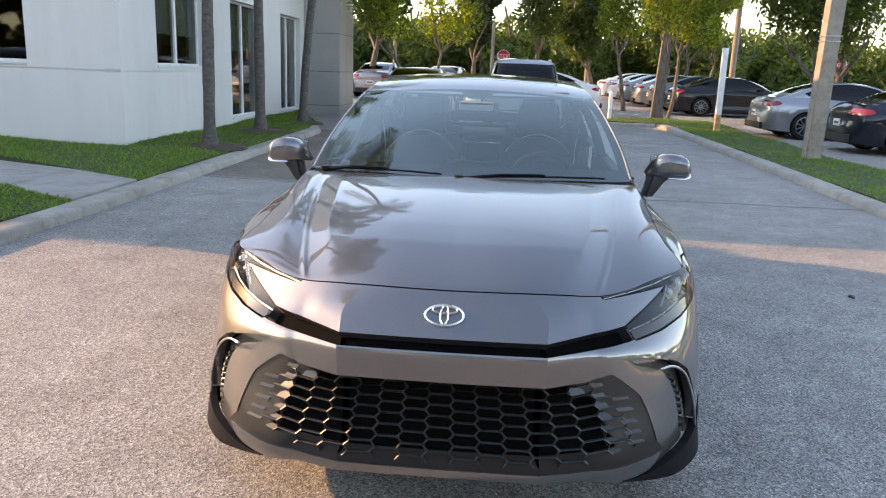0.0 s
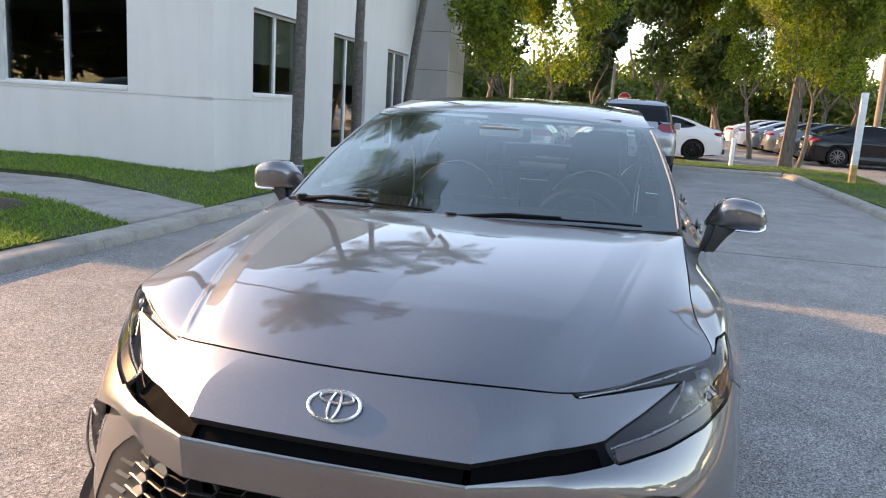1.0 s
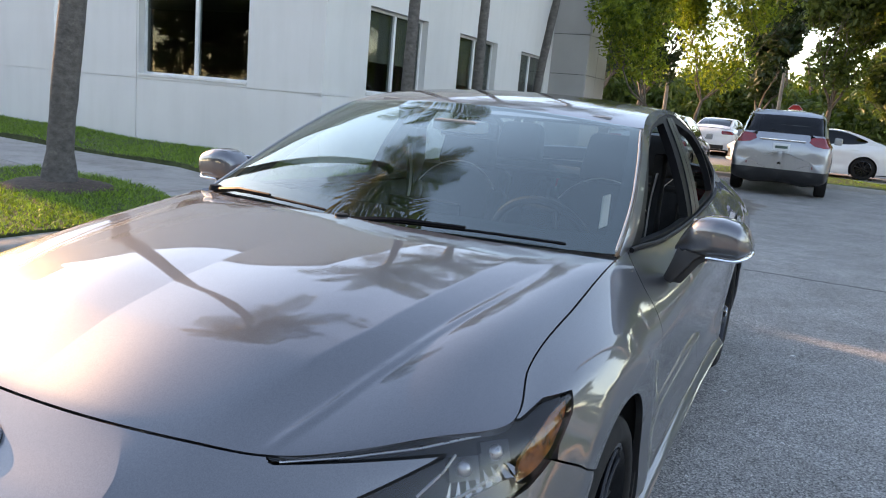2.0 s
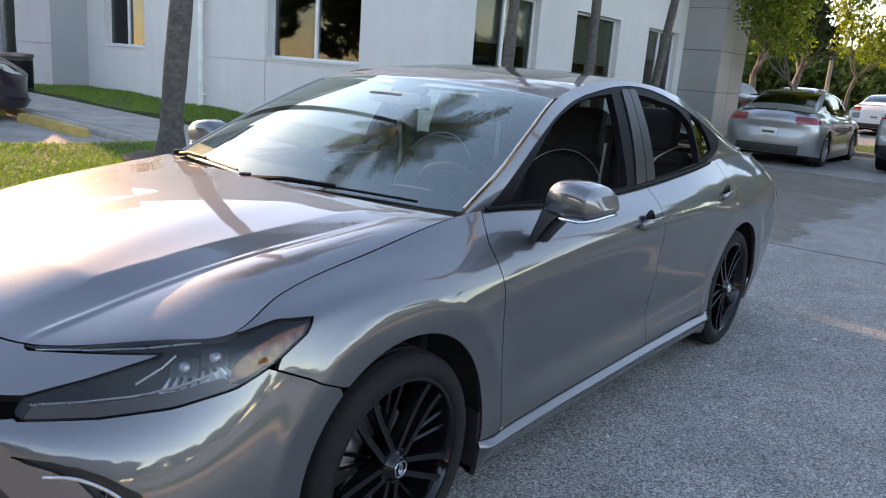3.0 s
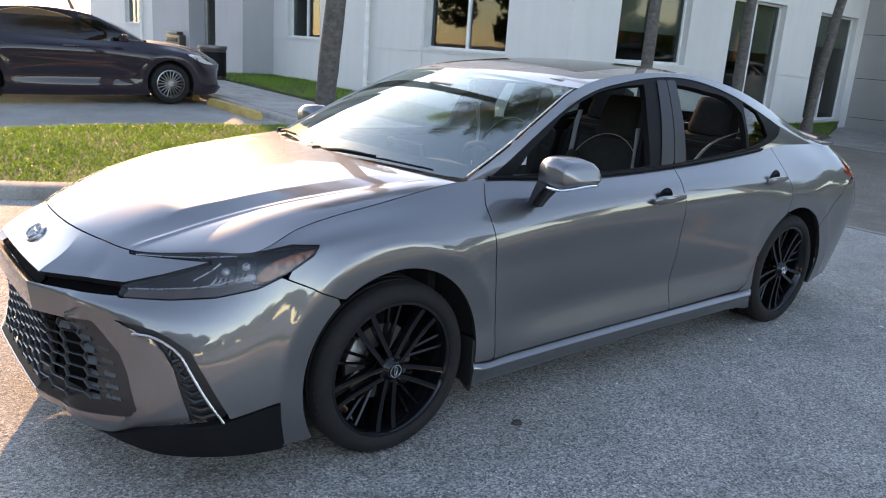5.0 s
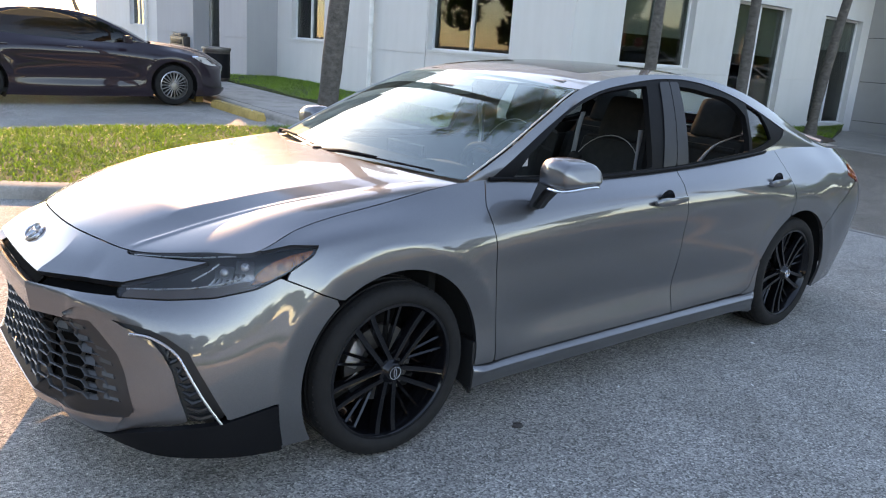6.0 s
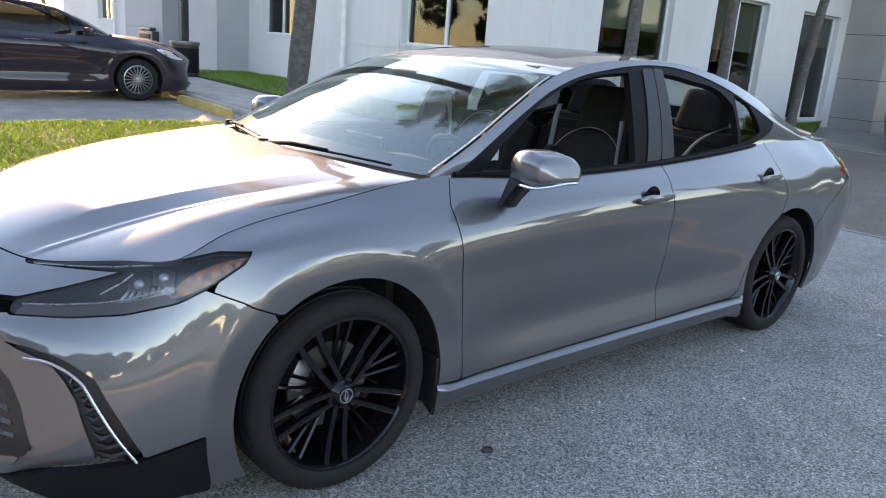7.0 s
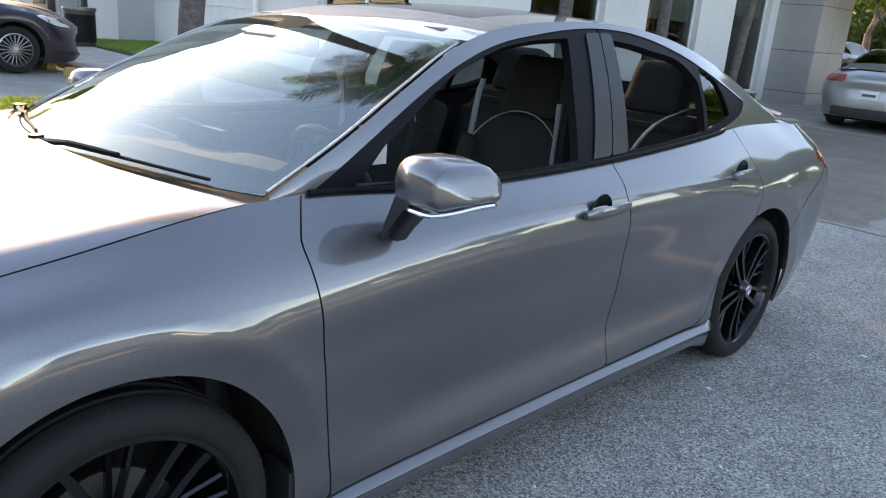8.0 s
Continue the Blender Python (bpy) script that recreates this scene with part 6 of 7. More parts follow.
def window(k, axis, plane, a0, a1, z0, z1, blind=0.35, inset=0.12):
    """A two-light window in its opening, with frame, sill, panes and a part-drawn blind."""
    top = tagged(new("window_%d" % k), "white framed two-pane window with dark tinted glass", "window", kind="structure")

    def bx(name, a, b, d0, d1, u, v, mat, bev=0.004, label=""):
        if axis == "x":
            return part(name, box_bm(a, b, plane + d0, plane + d1, u, v, bev, 1), mat, top, label)
        return part(name, box_bm(plane - d1, plane - d0, a, b, u, v, bev, 1), mat, top, label)
    t = 0.045
    bx("window_frame", a0, a0 + t, inset, inset + .07, z0, z1, ALU)
    bx("window_frame", a1 - t, a1, inset, inset + .07, z0, z1, ALU)
    bx("window_frame", a0 + t, a1 - t, inset, inset + .07, z1 - t, z1, ALU)
    bx("window_frame", a0 + t, a1 - t, inset, inset + .07, z0, z0 + t, ALU)
    mid = (a0 + a1) / 2
    bx("mullion", mid - .035, mid + .035, inset - .005, inset + .075, z0 + t, z1 - t, ALU)
    bx("window_sill", a0, a1, -0.015, inset - .002, z0 - 0.03, z0 + 0.012, STUCCO)
    for a, b in ((a0 + t, mid - .035), (mid + .035, a1 - t)):
        g = bx("pane", a, b, inset + .03, inset + .036, z0 + t, z1 - t, WINDOW_GLASS, 0, "dark tinted pane")
        g.visible_shadow = False
    if blind:
        bx("roller_blind", a0 + t, a1 - t, inset + .10, inset + .106, z1 - (z1 - z0) * blind, z1 - t, BLIND, 0, "pale roller blind, part drawn")


for k, w in enumerate(WINDOWS_F):
    window(k + 1, "x", 8.58, *w, blind=0.0 if k != 3 else 0.3)
for k, w in enumerate(WINDOWS_S):
    window(k + 5, "y", -5.37, *w, blind=(0.62, 0.42, 0.30)[k])
door = tagged(new("door_1"), "closed dark glazed entrance door in a metal frame", "door", kind="structure")
part("door_frame", box_bm(-18.95, -18.85, 8.2, 8.3, 0.42, 2.55, 0.005, 1), STEEL, door)
part("door_frame", box_bm(-17.2, -17.1, 8.2, 8.3, 0.42, 2.55, 0.005, 1), STEEL, door)
part("door_frame", box_bm(-18.0, -17.9, 8.2, 8.3, 0.42, 2.55, 0.005, 1), STEEL, door)
part("kick_plate", box_bm(-18.85, -17.2, 8.22, 8.28, 0.42, 0.72, 0.005, 1), STEEL, door)
part("pane", box_bm(-18.85, -18.0, 8.245, 8.255, 0.72, 2.55), WINDOW_GLASS, door, "dark glass pane")
part("pane", box_bm(-17.9, -17.2, 8.245, 8.255, 0.72, 2.55), WINDOW_GLASS, door, "dark glass pane")
part("door_handle", tube_bm([(-17.98, 8.20, 1.25), (-17.98, 8.14, 1.27), (-17.98, 8.14, 1.53), (-17.98, 8.20, 1.55)], 0.014, 8), CHROME, door, "steel pull handle")
part("notice", box_bm(-17.62, -17.42, 8.236, 8.243, 1.75, 1.95), WHITE_PAINT, door, "small round-cornered white notice")
# panel-clad pier
pier = tagged(new("clad_pier"), "grey metal panel pier at the corner of the showroom", "pier", kind="structure")
part("core", box_bm(-5.60, -4.42, 18.72, 20.58, 0.0, 5.3), TRIM_BLACK, pier)
zs = [0.12, 0.42, 1.33, 2.33, 3.33, 4.33, 5.34]
for z0, z1 in zip(zs, zs[1:]):
    part("cladding_panel", box_bm(-5.62, -4.40, 18.69, 18.72, z0, z1 - 0.012, 0.004, 1), CLAD, pier)
    part("cladding_panel", box_bm(-4.42, -4.39, 18.725, 19.6, z0, z1 - 0.012, 0.004, 1), CLAD, pier)
    part("cladding_panel", box_bm(-4.42, -4.39, 19.615, 20.58, z0, z1 - 0.012, 0.004, 1), CLAD, pier)


def drain_pipe(x):
    ob = thing("drain_pipe", "white painted rain pipe clipped to the wall", "pipe")
    part("pipe", tube_bm([(x, 8.50, 0.35), (x, 8.50, 1.2), (x, 8.50, 3.5), (x, 8.50, ROOF_Z - .1)], 0.05, 12), WHITE_PAINT, ob)
    for z in (0.55, 2.3, 4.0):
        part("bracket", box_bm(x - .07, x + .07, 8.48, 8.58, z, z + .03, 0.004, 1), WHITE_PAINT, ob)
    part("shoe", tube_bm([(x, 8.50, 0.42), (x, 8.47, 0.33), (x, 8.38, 0.29)], 0.054, 12), WHITE_PAINT, ob)


drain_pipe(-10.95)
drain_pipe(-25.4)
box_ob = thing("wall_box", "dark metal mailbox fixed to the wall", "mailbox")
part("case", box_bm(-20.3, -19.2, 7.55, 7.745, 0.72, 1.18, 0.02), BIN_BROWN, box_ob)
part("flap", box_bm(-20.15, -19.35, 7.53, 7.552, 0.98, 1.10, 0.006), TRIM_BLACK, box_ob)
part("hood", box_bm(-20.1, -19.4, 7.56, 7.74, 1.19, 1.27, 0.03), BIN_BROWN, box_ob)
bin_ = thing("litter_bin", "brown litter bin with a pale rim on the footpath", "bin", (-14.15, 6.46, gz(-14.1, 6.4) + 0.108))
part("barrel", lathe_bm([(0.001, 0), (.27, 0), (.285, .03), (.29, .40), (.30, .66), (.28, .67)], 28, "z"), BIN_BROWN, bin_)
part("slats", lathe_bm([(.292, .08), (.298, .085), (.300, .60), (.294, .61)], 28, "z"), TRIM_BLACK, bin_)
part("rim", lathe_bm([(.27, .66), (.315, .665), (.325, .70), (.315, .735), (.26, .745), (.12, .72), (.10, .60)], 28, "z"), DULL_STEEL, bin_, "dull metal rim")


def wheel_stop(x0, x1, y):
    ob = thing("wheel_stop", "yellow painted concrete wheel stop in a parking bay", "wheel stop", group="wheel stops")
    bm = bmesh.new()
    prof = [(-.085, 0), (-.08, .07), (-.055, .125), (.055, .125), (.08, .07), (.085, 0)]
    rows = [[bm.verts.new((x, y + o * s, gz(x, y) + z * s)) for o, z in prof] for x, s in ((x0, .86), (x0 + .04, 1), ((x0 + x1) / 2, 1), (x1 - .04, 1), (x1, .86))]
    for a, b in zip(rows, rows[1:]):
        for i in range(5):
            bm.faces.new((a[i], a[i + 1], b[i + 1], b[i]))
    bm.faces.new(rows[0])
    bm.faces.new(rows[-1])
    part("block", bm, YELLOW, ob)
    for x in (x0 + .35, x1 - .35):
        part("anchor_pin", lathe_bm([(.001, .006), (.014, .004), (.016, -.01)], 10, "z", (x, y, gz(x, y) + .127)), STEEL, ob)


wheel_stop(-10.2, -8.3, 4.80)
wheel_stop(-12.75, -10.9, 4.80)
# ---- palms and trees ----
def frond_mesh(seed, dry=False):
    """One feather leaf along +x, arching down."""
    rng = np.random.default_rng(seed)
    L = 2.3
    n = 46
    V, F = [], []
    spine = [Vector((L * (t - 0.12 * t ** 3), 0, 0.55 * L * t * (1 - 1.15 * t ** 1.3) * 0.62)) for t in np.linspace(0, 1, n)]
    for i in range(n - 1):          # rachis
        a, b = spine[i], spine[i + 1]
        w = 0.020 * (1 - i / n) + 0.004
        k = len(V)
        V += [a + Vector((0, w, 0)), a + Vector((0, -w, 0)), a + Vector((0, 0, -w)), b + Vector((0, w, 0)), b + Vector((0, -w, 0)), b + Vector((0, 0, -w))]
        F += [(k, k + 1, k + 4, k + 3), (k + 1, k + 2, k + 5, k + 4), (k + 2, k, k + 3, k + 5)]
    for i in range(5, n - 1):
        t = i / (n - 1)
        ln = 0.62 * math.sin(math.pi * min(1, 0.18 + 0.80 * t)) ** 0.7 + 0.10
        way = (spine[i + 1] - spine[i]).normalized()
        for s in (1, -1):
            out = (way * (0.62 + 0.3 * t) + Vector((0, s, 0)) * (1 - 0.25 * t) + Vector((0, 0, rng.uniform(-0.10, 0.35)))).normalized()
            w = way * 0.017
            p = spine[i] + way * rng.uniform(-0.01, 0.01)
            m = p + out * ln * 0.55
            e = p + out * ln + Vector((0, 0, -0.30 * ln + rng.uniform(-0.05, 0.05)))
            k = len(V)
            V += [p - w * 0.6, p + w * 0.6, m + w, m - w, e]
            F += [(k, k + 1, k + 2, k + 3), (k + 3, k + 2, k + 4)]
    me = bpy.data.meshes.new("frond")
    me.from_pydata([tuple(v) for v in V], [], F)
    me.materials.append(FROND_DRY if dry else FROND)
    return me


FRONDS = [frond_mesh(k) for k in range(3)]
FRONDS_DRY = [frond_mesh(9, True)]


def palm(base, top, r0, r1, label, seed, count=20, size=1.0, green_shaft=True):
    rng = random.Random(seed)
    b, t = Vector(base), Vector(top)
    ob = thing("palm_tree", label, "palm", tuple(b))
    bend = Vector(((t - b).x, (t - b).y, 0))
    P, Rr = [], []
    n = 40
    for k in range(n + 1):
        s = k / n
        P.append(Vector((0, 0, 0)) + bend * (s ** 1.5) + Vector((0, 0, (t - b).z * s)))
        Rr.append((r0 + (r1 - r0) * min(1, s * 1.6)) * (1.0 + (0.45 * (1 - s * 18) if s < 0.055 else 0)) * (1 + 0.02 * (k % 2)))
    bm = bmesh.new()
    add_tube(bm, P, Rr, 18)
    for v in bm.verts:
        v.co += Vector((noise.noise(v.co * 3.0), noise.noise(v.co * 3.0 + Vector((9, 0, 0))), 0)) * 0.012
    part("trunk", bm, PALM_BARK, ob, "grey ringed trunk", sharp=80)
    tip = P[-1]
    part("crownshaft", tube_bm([tip, tip + Vector((0, 0, .25)), tip + Vector((0, 0, .6)), tip + Vector((0, 0, .85))], [r1 * 1.05, r1 * 1.15, r1 * .9, r1 * .3], 14), FROND, ob, "green crownshaft")
    for k in range(count):
        a = 2 * math.pi * k * 0.382 + rng.uniform(-.15, .15)
        up = math.radians(72 - 95 * (k / count) + rng.uniform(-8, 8))
        me = FRONDS[k % 3] if k < count - 2 else FRONDS_DRY[0]
        fr_ob = new("frond", me)
        fr_ob.parent = ob
        fr_ob.matrix_local = Matrix.Translation(tip + Vector((0, 0, .62 - .25 * k / count))) @ Matrix.Rotation(a, 4, "Z") @ Matrix.Rotation(-up * 0.75, 4, "Y") @ Matrix.Rotation(rng.uniform(-.4, .4), 4, "X") @ Matrix.Scale(size * rng.uniform(.85, 1.1), 4)
    return ob


palm((-5.45, 4.32, gz(-5.45, 4.3) + .13), (-4.55, 4.95, 7.3), 0.128, 0.11, "tall palm with a thick grey trunk on the lawn", 1, 22, 1.05)
palm((-4.36, 9.25, gz(-4.3, 9.2) + .13), (-4.25, 9.3, 5.6), 0.092, 0.078, "slender palm with a dark trunk beside the building", 2, 16, 0.85)
palm((-4.48, 12.1, gz(-4.4, 12.1) + .13), (-4.50, 12.2, 6.0), 0.098, 0.08, "slender palm with a dark trunk beside the building", 3, 16, 0.85)
palm((-4.32, 14.6, gz(-4.3, 14.6) + .13), (-3.55, 14.7, 6.4), 0.09, 0.078, "leaning slender palm in front of the windows", 4, 16, 0.85)
for x, y, r in ((-5.45, 4.32, .55), (-4.36, 9.3, .55), (-4.48, 12.1, .5), (-4.3, 14.6, .45)):
    bm = bmesh.new()
    rings = add_lathe(bm, [(0.001, .05), (r * .5, .045), (r * .85, .02), (r, -.02)], 20, "z", (x, y, gz(x, y) + lawn_h(x, y)))
    for v in bm.verts:
        v.co += Vector((noise.noise(v.co * 4), noise.noise(v.co * 4 + Vector((5, 0, 0))), noise.noise(v.co * 9) * .25)) * 0.09
    tagged(part("mulch_ring", bm, SOIL), "brown mulch round the foot of a palm", "mulch", kind="stuff")


def leaf_cloud(centres, radii, count, size, seed, flat=0.8):
    rng = np.random.default_rng(seed)
    c = np.array(centres)
    r = np.array(radii)
    w = r ** 2
    i = rng.choice(len(c), count, p=w / w.sum())
    d = rng.normal(0, 1, (count, 3))
    d /= np.linalg.norm(d, axis=1, keepdims=True)
    rad = r[i] * rng.uniform(0.25, 1.0, count) ** 0.45
    P = c[i] + d * rad[:, None] * np.array([1, 1, flat])
    a = rng.normal(0, 1, (count, 3))
    a /= np.linalg.norm(a, axis=1, keepdims=True)
    b = np.cross(a, rng.normal(0, 1, (count, 3)))
    b /= np.linalg.norm(b, axis=1, keepdims=True)
    s = size * rng.uniform(0.6, 1.3, count)[:, None]
    nrm = np.cross(a, b)
    V = np.stack([P - a * s, P + b * s * 0.42 + nrm * s * .12, P + a * s, P - b * s * 0.42 + nrm * s * .12], 1).reshape(-1, 3)
    k = np.arange(count)[:, None] * 4
    F = np.concatenate([k + np.array([0, 1, 2]), k + np.array([0, 2, 3])])
    return V, F


def tree(at, height, spread, label, seed, leaves=9000, leaf=0.075, mat=LEAF, stems=1, clear_h=0.28, trunk_r=0.12, name="tree", clump=0.10):
    rng = random.Random(seed)
    x, y = at
    ob = thing(name, label, "tree", (x, y, gz(x, y) + (0.09 if y < 23 and x < 6.4 else 0.0)))
    bm = bmesh.new()
    tips = []

    def grow(p, way, r, length, depth):
        pts_, rr = [p], [r]
        n = 5
        for k in range(n):
            way = (way + Vector((rng.uniform(-.22, .22), rng.uniform(-.22, .22), rng.uniform(-.02, .16)))).normalized()
            p = p + way * (length / n)
            pts_.append(p)
            rr.append(r * (1 - 0.45 * (k + 1) / n))
            if depth >= 1 and k >= 2:
                tips.append((p.copy(), depth))
        add_tube(bm, pts_, rr, 9 if depth == 0 else 6, caps=False)
        if depth < 3:
            for k in range(rng.choice((2, 3, 3)) if depth else 4):
                a = rng.uniform(0, 2 * math.pi)
                sp = 0.55 + 0.35 * rng.random()
                w2 = (way + Vector((math.cos(a), math.sin(a), 0.15)) * sp).normalized()
                grow(p, w2, rr[-1] * 0.72, length * rng.uniform(.62, .85), depth + 1)
        else:
            tips.append((p.copy(), 3))
    for s in range(stems):
        a = 2 * math.pi * s / stems + rng.random()
        way = Vector((math.cos(a) * .28, math.sin(a) * .28, 1)).normalized() if stems > 1 else Vector((rng.uniform(-.08, .08), rng.uniform(-.08, .08), 1))
        grow(Vector((math.cos(a) * .08 * (stems > 1), math.sin(a) * .08 * (stems > 1), -.1)), way, trunk_r, height * clear_h, 0)
    part("trunk", bm, BARK, ob, "brown trunk with forking limbs", sharp=80)
    pts_ = [t[0] for t in tips]
    zt = max(p.z for p in pts_)
    sx = max(max(abs(p.x), abs(p.y)) for p in pts_)
    cs, rs = [], []
    for p in pts_:
        cs.append((p.x * min(1.0, spread / max(sx, .1)), p.y * min(1.0, spread / max(sx, .1)), p.z))
        rs.append(rng.uniform(.45, 1.0) * height * clump)
    cs = [(a, b, c if c < height * clear_h else height * clear_h + (c - height * clear_h) * max(.4, (height - height * clear_h) / max(zt - height * clear_h, .1))) for a, b, c in cs]
    keep = [i for i, c in enumerate(cs) if c[2] > height * 0.36]
    cs, rs = [cs[i] for i in keep], [rs[i] for i in keep]
    V, F = leaf_cloud(cs, rs, leaves, leaf, seed)
    crown_ob = link_mesh("crown", V, F, mat, ob, "leafy crown with gaps", smooth=False)
    return ob


tree((-2.3, 20.9), 6.6, 3.0, "young tree with sunlit yellow-green leaves behind parked cars", 11, 38000, .075, LEAF, 2, .30, .075)
tree((4.8, 28.6), 7.4, 3.2, "leafy tree with a forked pale trunk on the grass strip", 12, 46000, .075, LEAF, 1, .30, .10)
tree((5.3, 23.3), 7.4, 3.4, "leafy tree with twisted trunks beside the parking rows", 13, 64000, .075, LEAF, 2, .30, .08)
tree((0.9, 31.0), 8.0, 3.8, "broad tree standing behind the parked cars", 14, 22000, .13, LEAF_OLIVE, 1, .28, .15)
tree((-5.5, 30.0), 8.5, 4.2, "broad dark tree behind the building corner", 15, 20000, .15, LEAF_DARK, 1, .25, .2)
tree((13.0, 30.0), 8.5, 5.5, "old spreading oak with dark crooked limbs", 16, 48000, .13, LEAF_OLIVE, 2, .20, .26, clump=.18)
tree((9.0, 37.0), 7.5, 3.5, "leafy tree among the parking rows", 17, 20000, .12, LEAF, 1, .28, .14)
tree((8.6, 41.0), 7.4, 3.6, "leafy tree among the parking rows", 32, 20000, .12, LEAF_OLIVE, 2, .26, .12)
tree((11.6, 43.0), 7.6, 4.0, "leafy tree among the parking rows", 33, 20000, .13, LEAF, 1, .28, .14)
tree((-1.5, 40.0), 8.0, 4.2, "tall dark tree in the far row", 18, 16000, .19, LEAF_DARK, 1, .22, .2)
tree((5.0, 43.0), 6.6, 3.4, "tall dark tree in the far row", 19, 16000, .19, LEAF_OLIVE, 1, .25, .2)
tree((-9.5, 38.0), 10.0, 5.5, "tall dark tree in the far row", 20, 14000, .2, LEAF_DARK, 1, .2, .25)
tree((19.0, 22.0), 8.0, 4.5, "shade tree over the parking rows", 21, 26000, .13, LEAF_OLIVE, 1, .28, .18, clump=.17)
tree((-33.0, 22.0), 7.5, 4.0, "street tree beyond the parking lot", 22, 7000, .13, LEAF, 1, .28, .15)
tree((-36.0, 9.0), 7.0, 3.5, "street tree beyond the parking lot", 23, 7000, .13, LEAF, 1, .28, .15)
# far belt of woods
cs, rs = [], []
rng_w = random.Random(5)
for k in range(430):
    x = rng_w.uniform(-70, 9) if k < 330 else rng_w.uniform(9, 46)
    y = 56 + rng_w.uniform(-6, 10) + 0.02 * (x + 20) ** 2 * 0.05
    h = rng_w.uniform(1.2, 6.8 if x < -14 else 4.0) if k < 330 else rng_w.uniform(.8, 3.8)
    cs.append((x, y, h))
    rs.append(rng_w.uniform(1.6, 2.8))
V, F = leaf_cloud(cs, rs, 250000, .25, 77)
tagged(link_mesh("woodland", V, F, LEAF_OLIVE, smooth=False), "dark belt of distant trees", "woods", kind="stuff")
bm = bmesh.new()
for k in range(40):
    x, y = rng_w.uniform(-60, 26), 56 + rng_w.uniform(-6, 8)
    add_tube(bm, [(x, y, 0), (x + rng_w.uniform(-.4, .4), y, 2.5), (x + rng_w.uniform(-.8, .8), y, 6)], [.2, .16, .08], 7)
tagged(part("woodland_trunks", bm, BARK), "dark trunks of the distant trees", "woods", kind="stuff")

for far_x in (False, True):      # unseen trees added behind and beside the lane to cut low sky from reflections
    cs, rs = [], []
    for k in range(90 if far_x else 150):
        x, y = (rng_w.uniform(-60, 45), -34 + rng_w.uniform(-6, 6)) if not far_x else (52 + rng_w.uniform(-5, 6), rng_w.uniform(-35, 60))
        cs.append((x, y, rng_w.uniform(1.5, 8.5) if not far_x else rng_w.uniform(.8, 5.0)))
        rs.append(rng_w.uniform(1.8, 3.0) if not far_x else rng_w.uniform(1.6, 2.6))
    V, F = leaf_cloud(cs, rs, 76000 if not far_x else 30000, .42, 78)
    tagged(link_mesh("woodland", V, F, LEAF_OLIVE if far_x else LEAF_DARK, smooth=False), "unseen belt of trees added to hide the low sky in reflections", "woods", kind="stuff")
# ---- other parked vehicles ----
SILVER = paint("silver_paint", (0.34, 0.35, 0.36))
WHITE_CAR = paint("white_car_paint", (0.72, 0.73, 0.73), 0.0, 0.3)
NAVY = paint("navy_paint", (0.005, 0.008, 0.016), 0.0, 0.4, 0.1)
BLACK_CAR = paint("black_car_paint", (0.010, 0.010, 0.012), 0.0, 0.4, 0.1)
PLUM = paint("dark_plum_paint", (0.016, 0.010, 0.016), 0.0, 0.4, 0.1)
GREY_CAR = paint("mid_grey_paint", (0.20, 0.21, 0.22))
MACHINED = simple("bright_alloy", (0.30, 0.30, 0.31), 0.3, metal=1.0)
CAR_GLASS = clear("car_glass_dark", (0.06, 0.065, 0.065), ior=1.45)

_wheel_src = {}


def spoke_wheel(parent, at, s, R, rim_mat, key, n=10):
    """A plainer wheel for the other cars: tyre, rim and spokes; meshes are shared."""
    k = (key, R, n)
    if k not in _wheel_src:
        rim = R * 0.70
        bm = bmesh.new()
        add_lathe(bm, [(rim - .03, -.16), (rim, -.15), (rim + .004, -.006), (rim - .012, .0), (rim - .02, -.03), (rim - .03, -.10)], 36)
        sp = box_bm(-.035, -.008, -.16 / n, .16 / n, .03, rim - .01, .005, 1)
        hb = lathe_bm([(.001, .002), (.04, .0), (.06, -.02), (.06, -.06)], 20)
        ty = bmesh.new()
        add_lathe(ty, [(rim - .004, -.20), (R - .03, -.215), (R, -.19), (R, -.03), (R - .015, -.002), (R - .05, .008), (rim + .008, .002), (rim - .002, -.01)], 40)
        dk = lathe_bm([(.001, -.09), (rim - .025, -.09), (rim - .025, -.10)], 24)
        out = []
        for b_, nm, mt in ((bm, "rim", rim_mat), (ty, "tyre", RUBBER), (dk, "brake_disc", LINER), (hb, "hub", rim_mat), (sp, "spoke", rim_mat)):
            me = bpy.data.meshes.new(nm)
            bmesh.ops.recalc_face_normals(b_, faces=b_.faces[:])
            b_.to_mesh(me)
            b_.free()
            me.polygons.foreach_set("use_smooth", [True] * len(me.polygons))
            me.set_sharp_from_angle(angle=radians(35))
            me.materials.append(mt)
            out.append((nm, me))
        _wheel_src[k] = out
    w = None
    for nm, me in _wheel_src[k]:
        if nm == "spoke":
            for i in range(n):
                ob = new("spoke", me)
                ob.parent = w
                ob.matrix_local = Matrix.Rotation(2 * math.pi * i / n, 4, "X")
            continue
        ob = new("wheel" if nm == "rim" else nm, me)
        if w is None:
            ob.parent = parent
            ob.matrix_local = Matrix.Translation(at) @ (Matrix() if s > 0 else Matrix.Rotation(math.pi, 4, "Z"))
            w = ob
        else:
            ob.parent = w
    return w


def coarser(nu, nv, *arrays):
    """Every second line of a sheet's grid each way, for cars that stay far off."""
    iu, iv = np.unique(np.r_[0:nu:2, nu - 1]), np.unique(np.r_[0:nv:2, nv - 1])
    k = (iu[:, None] * nv + iv[None]).ravel()
    return [grid_tris(len(iu), len(iv))] + [x[k] for x in arrays]


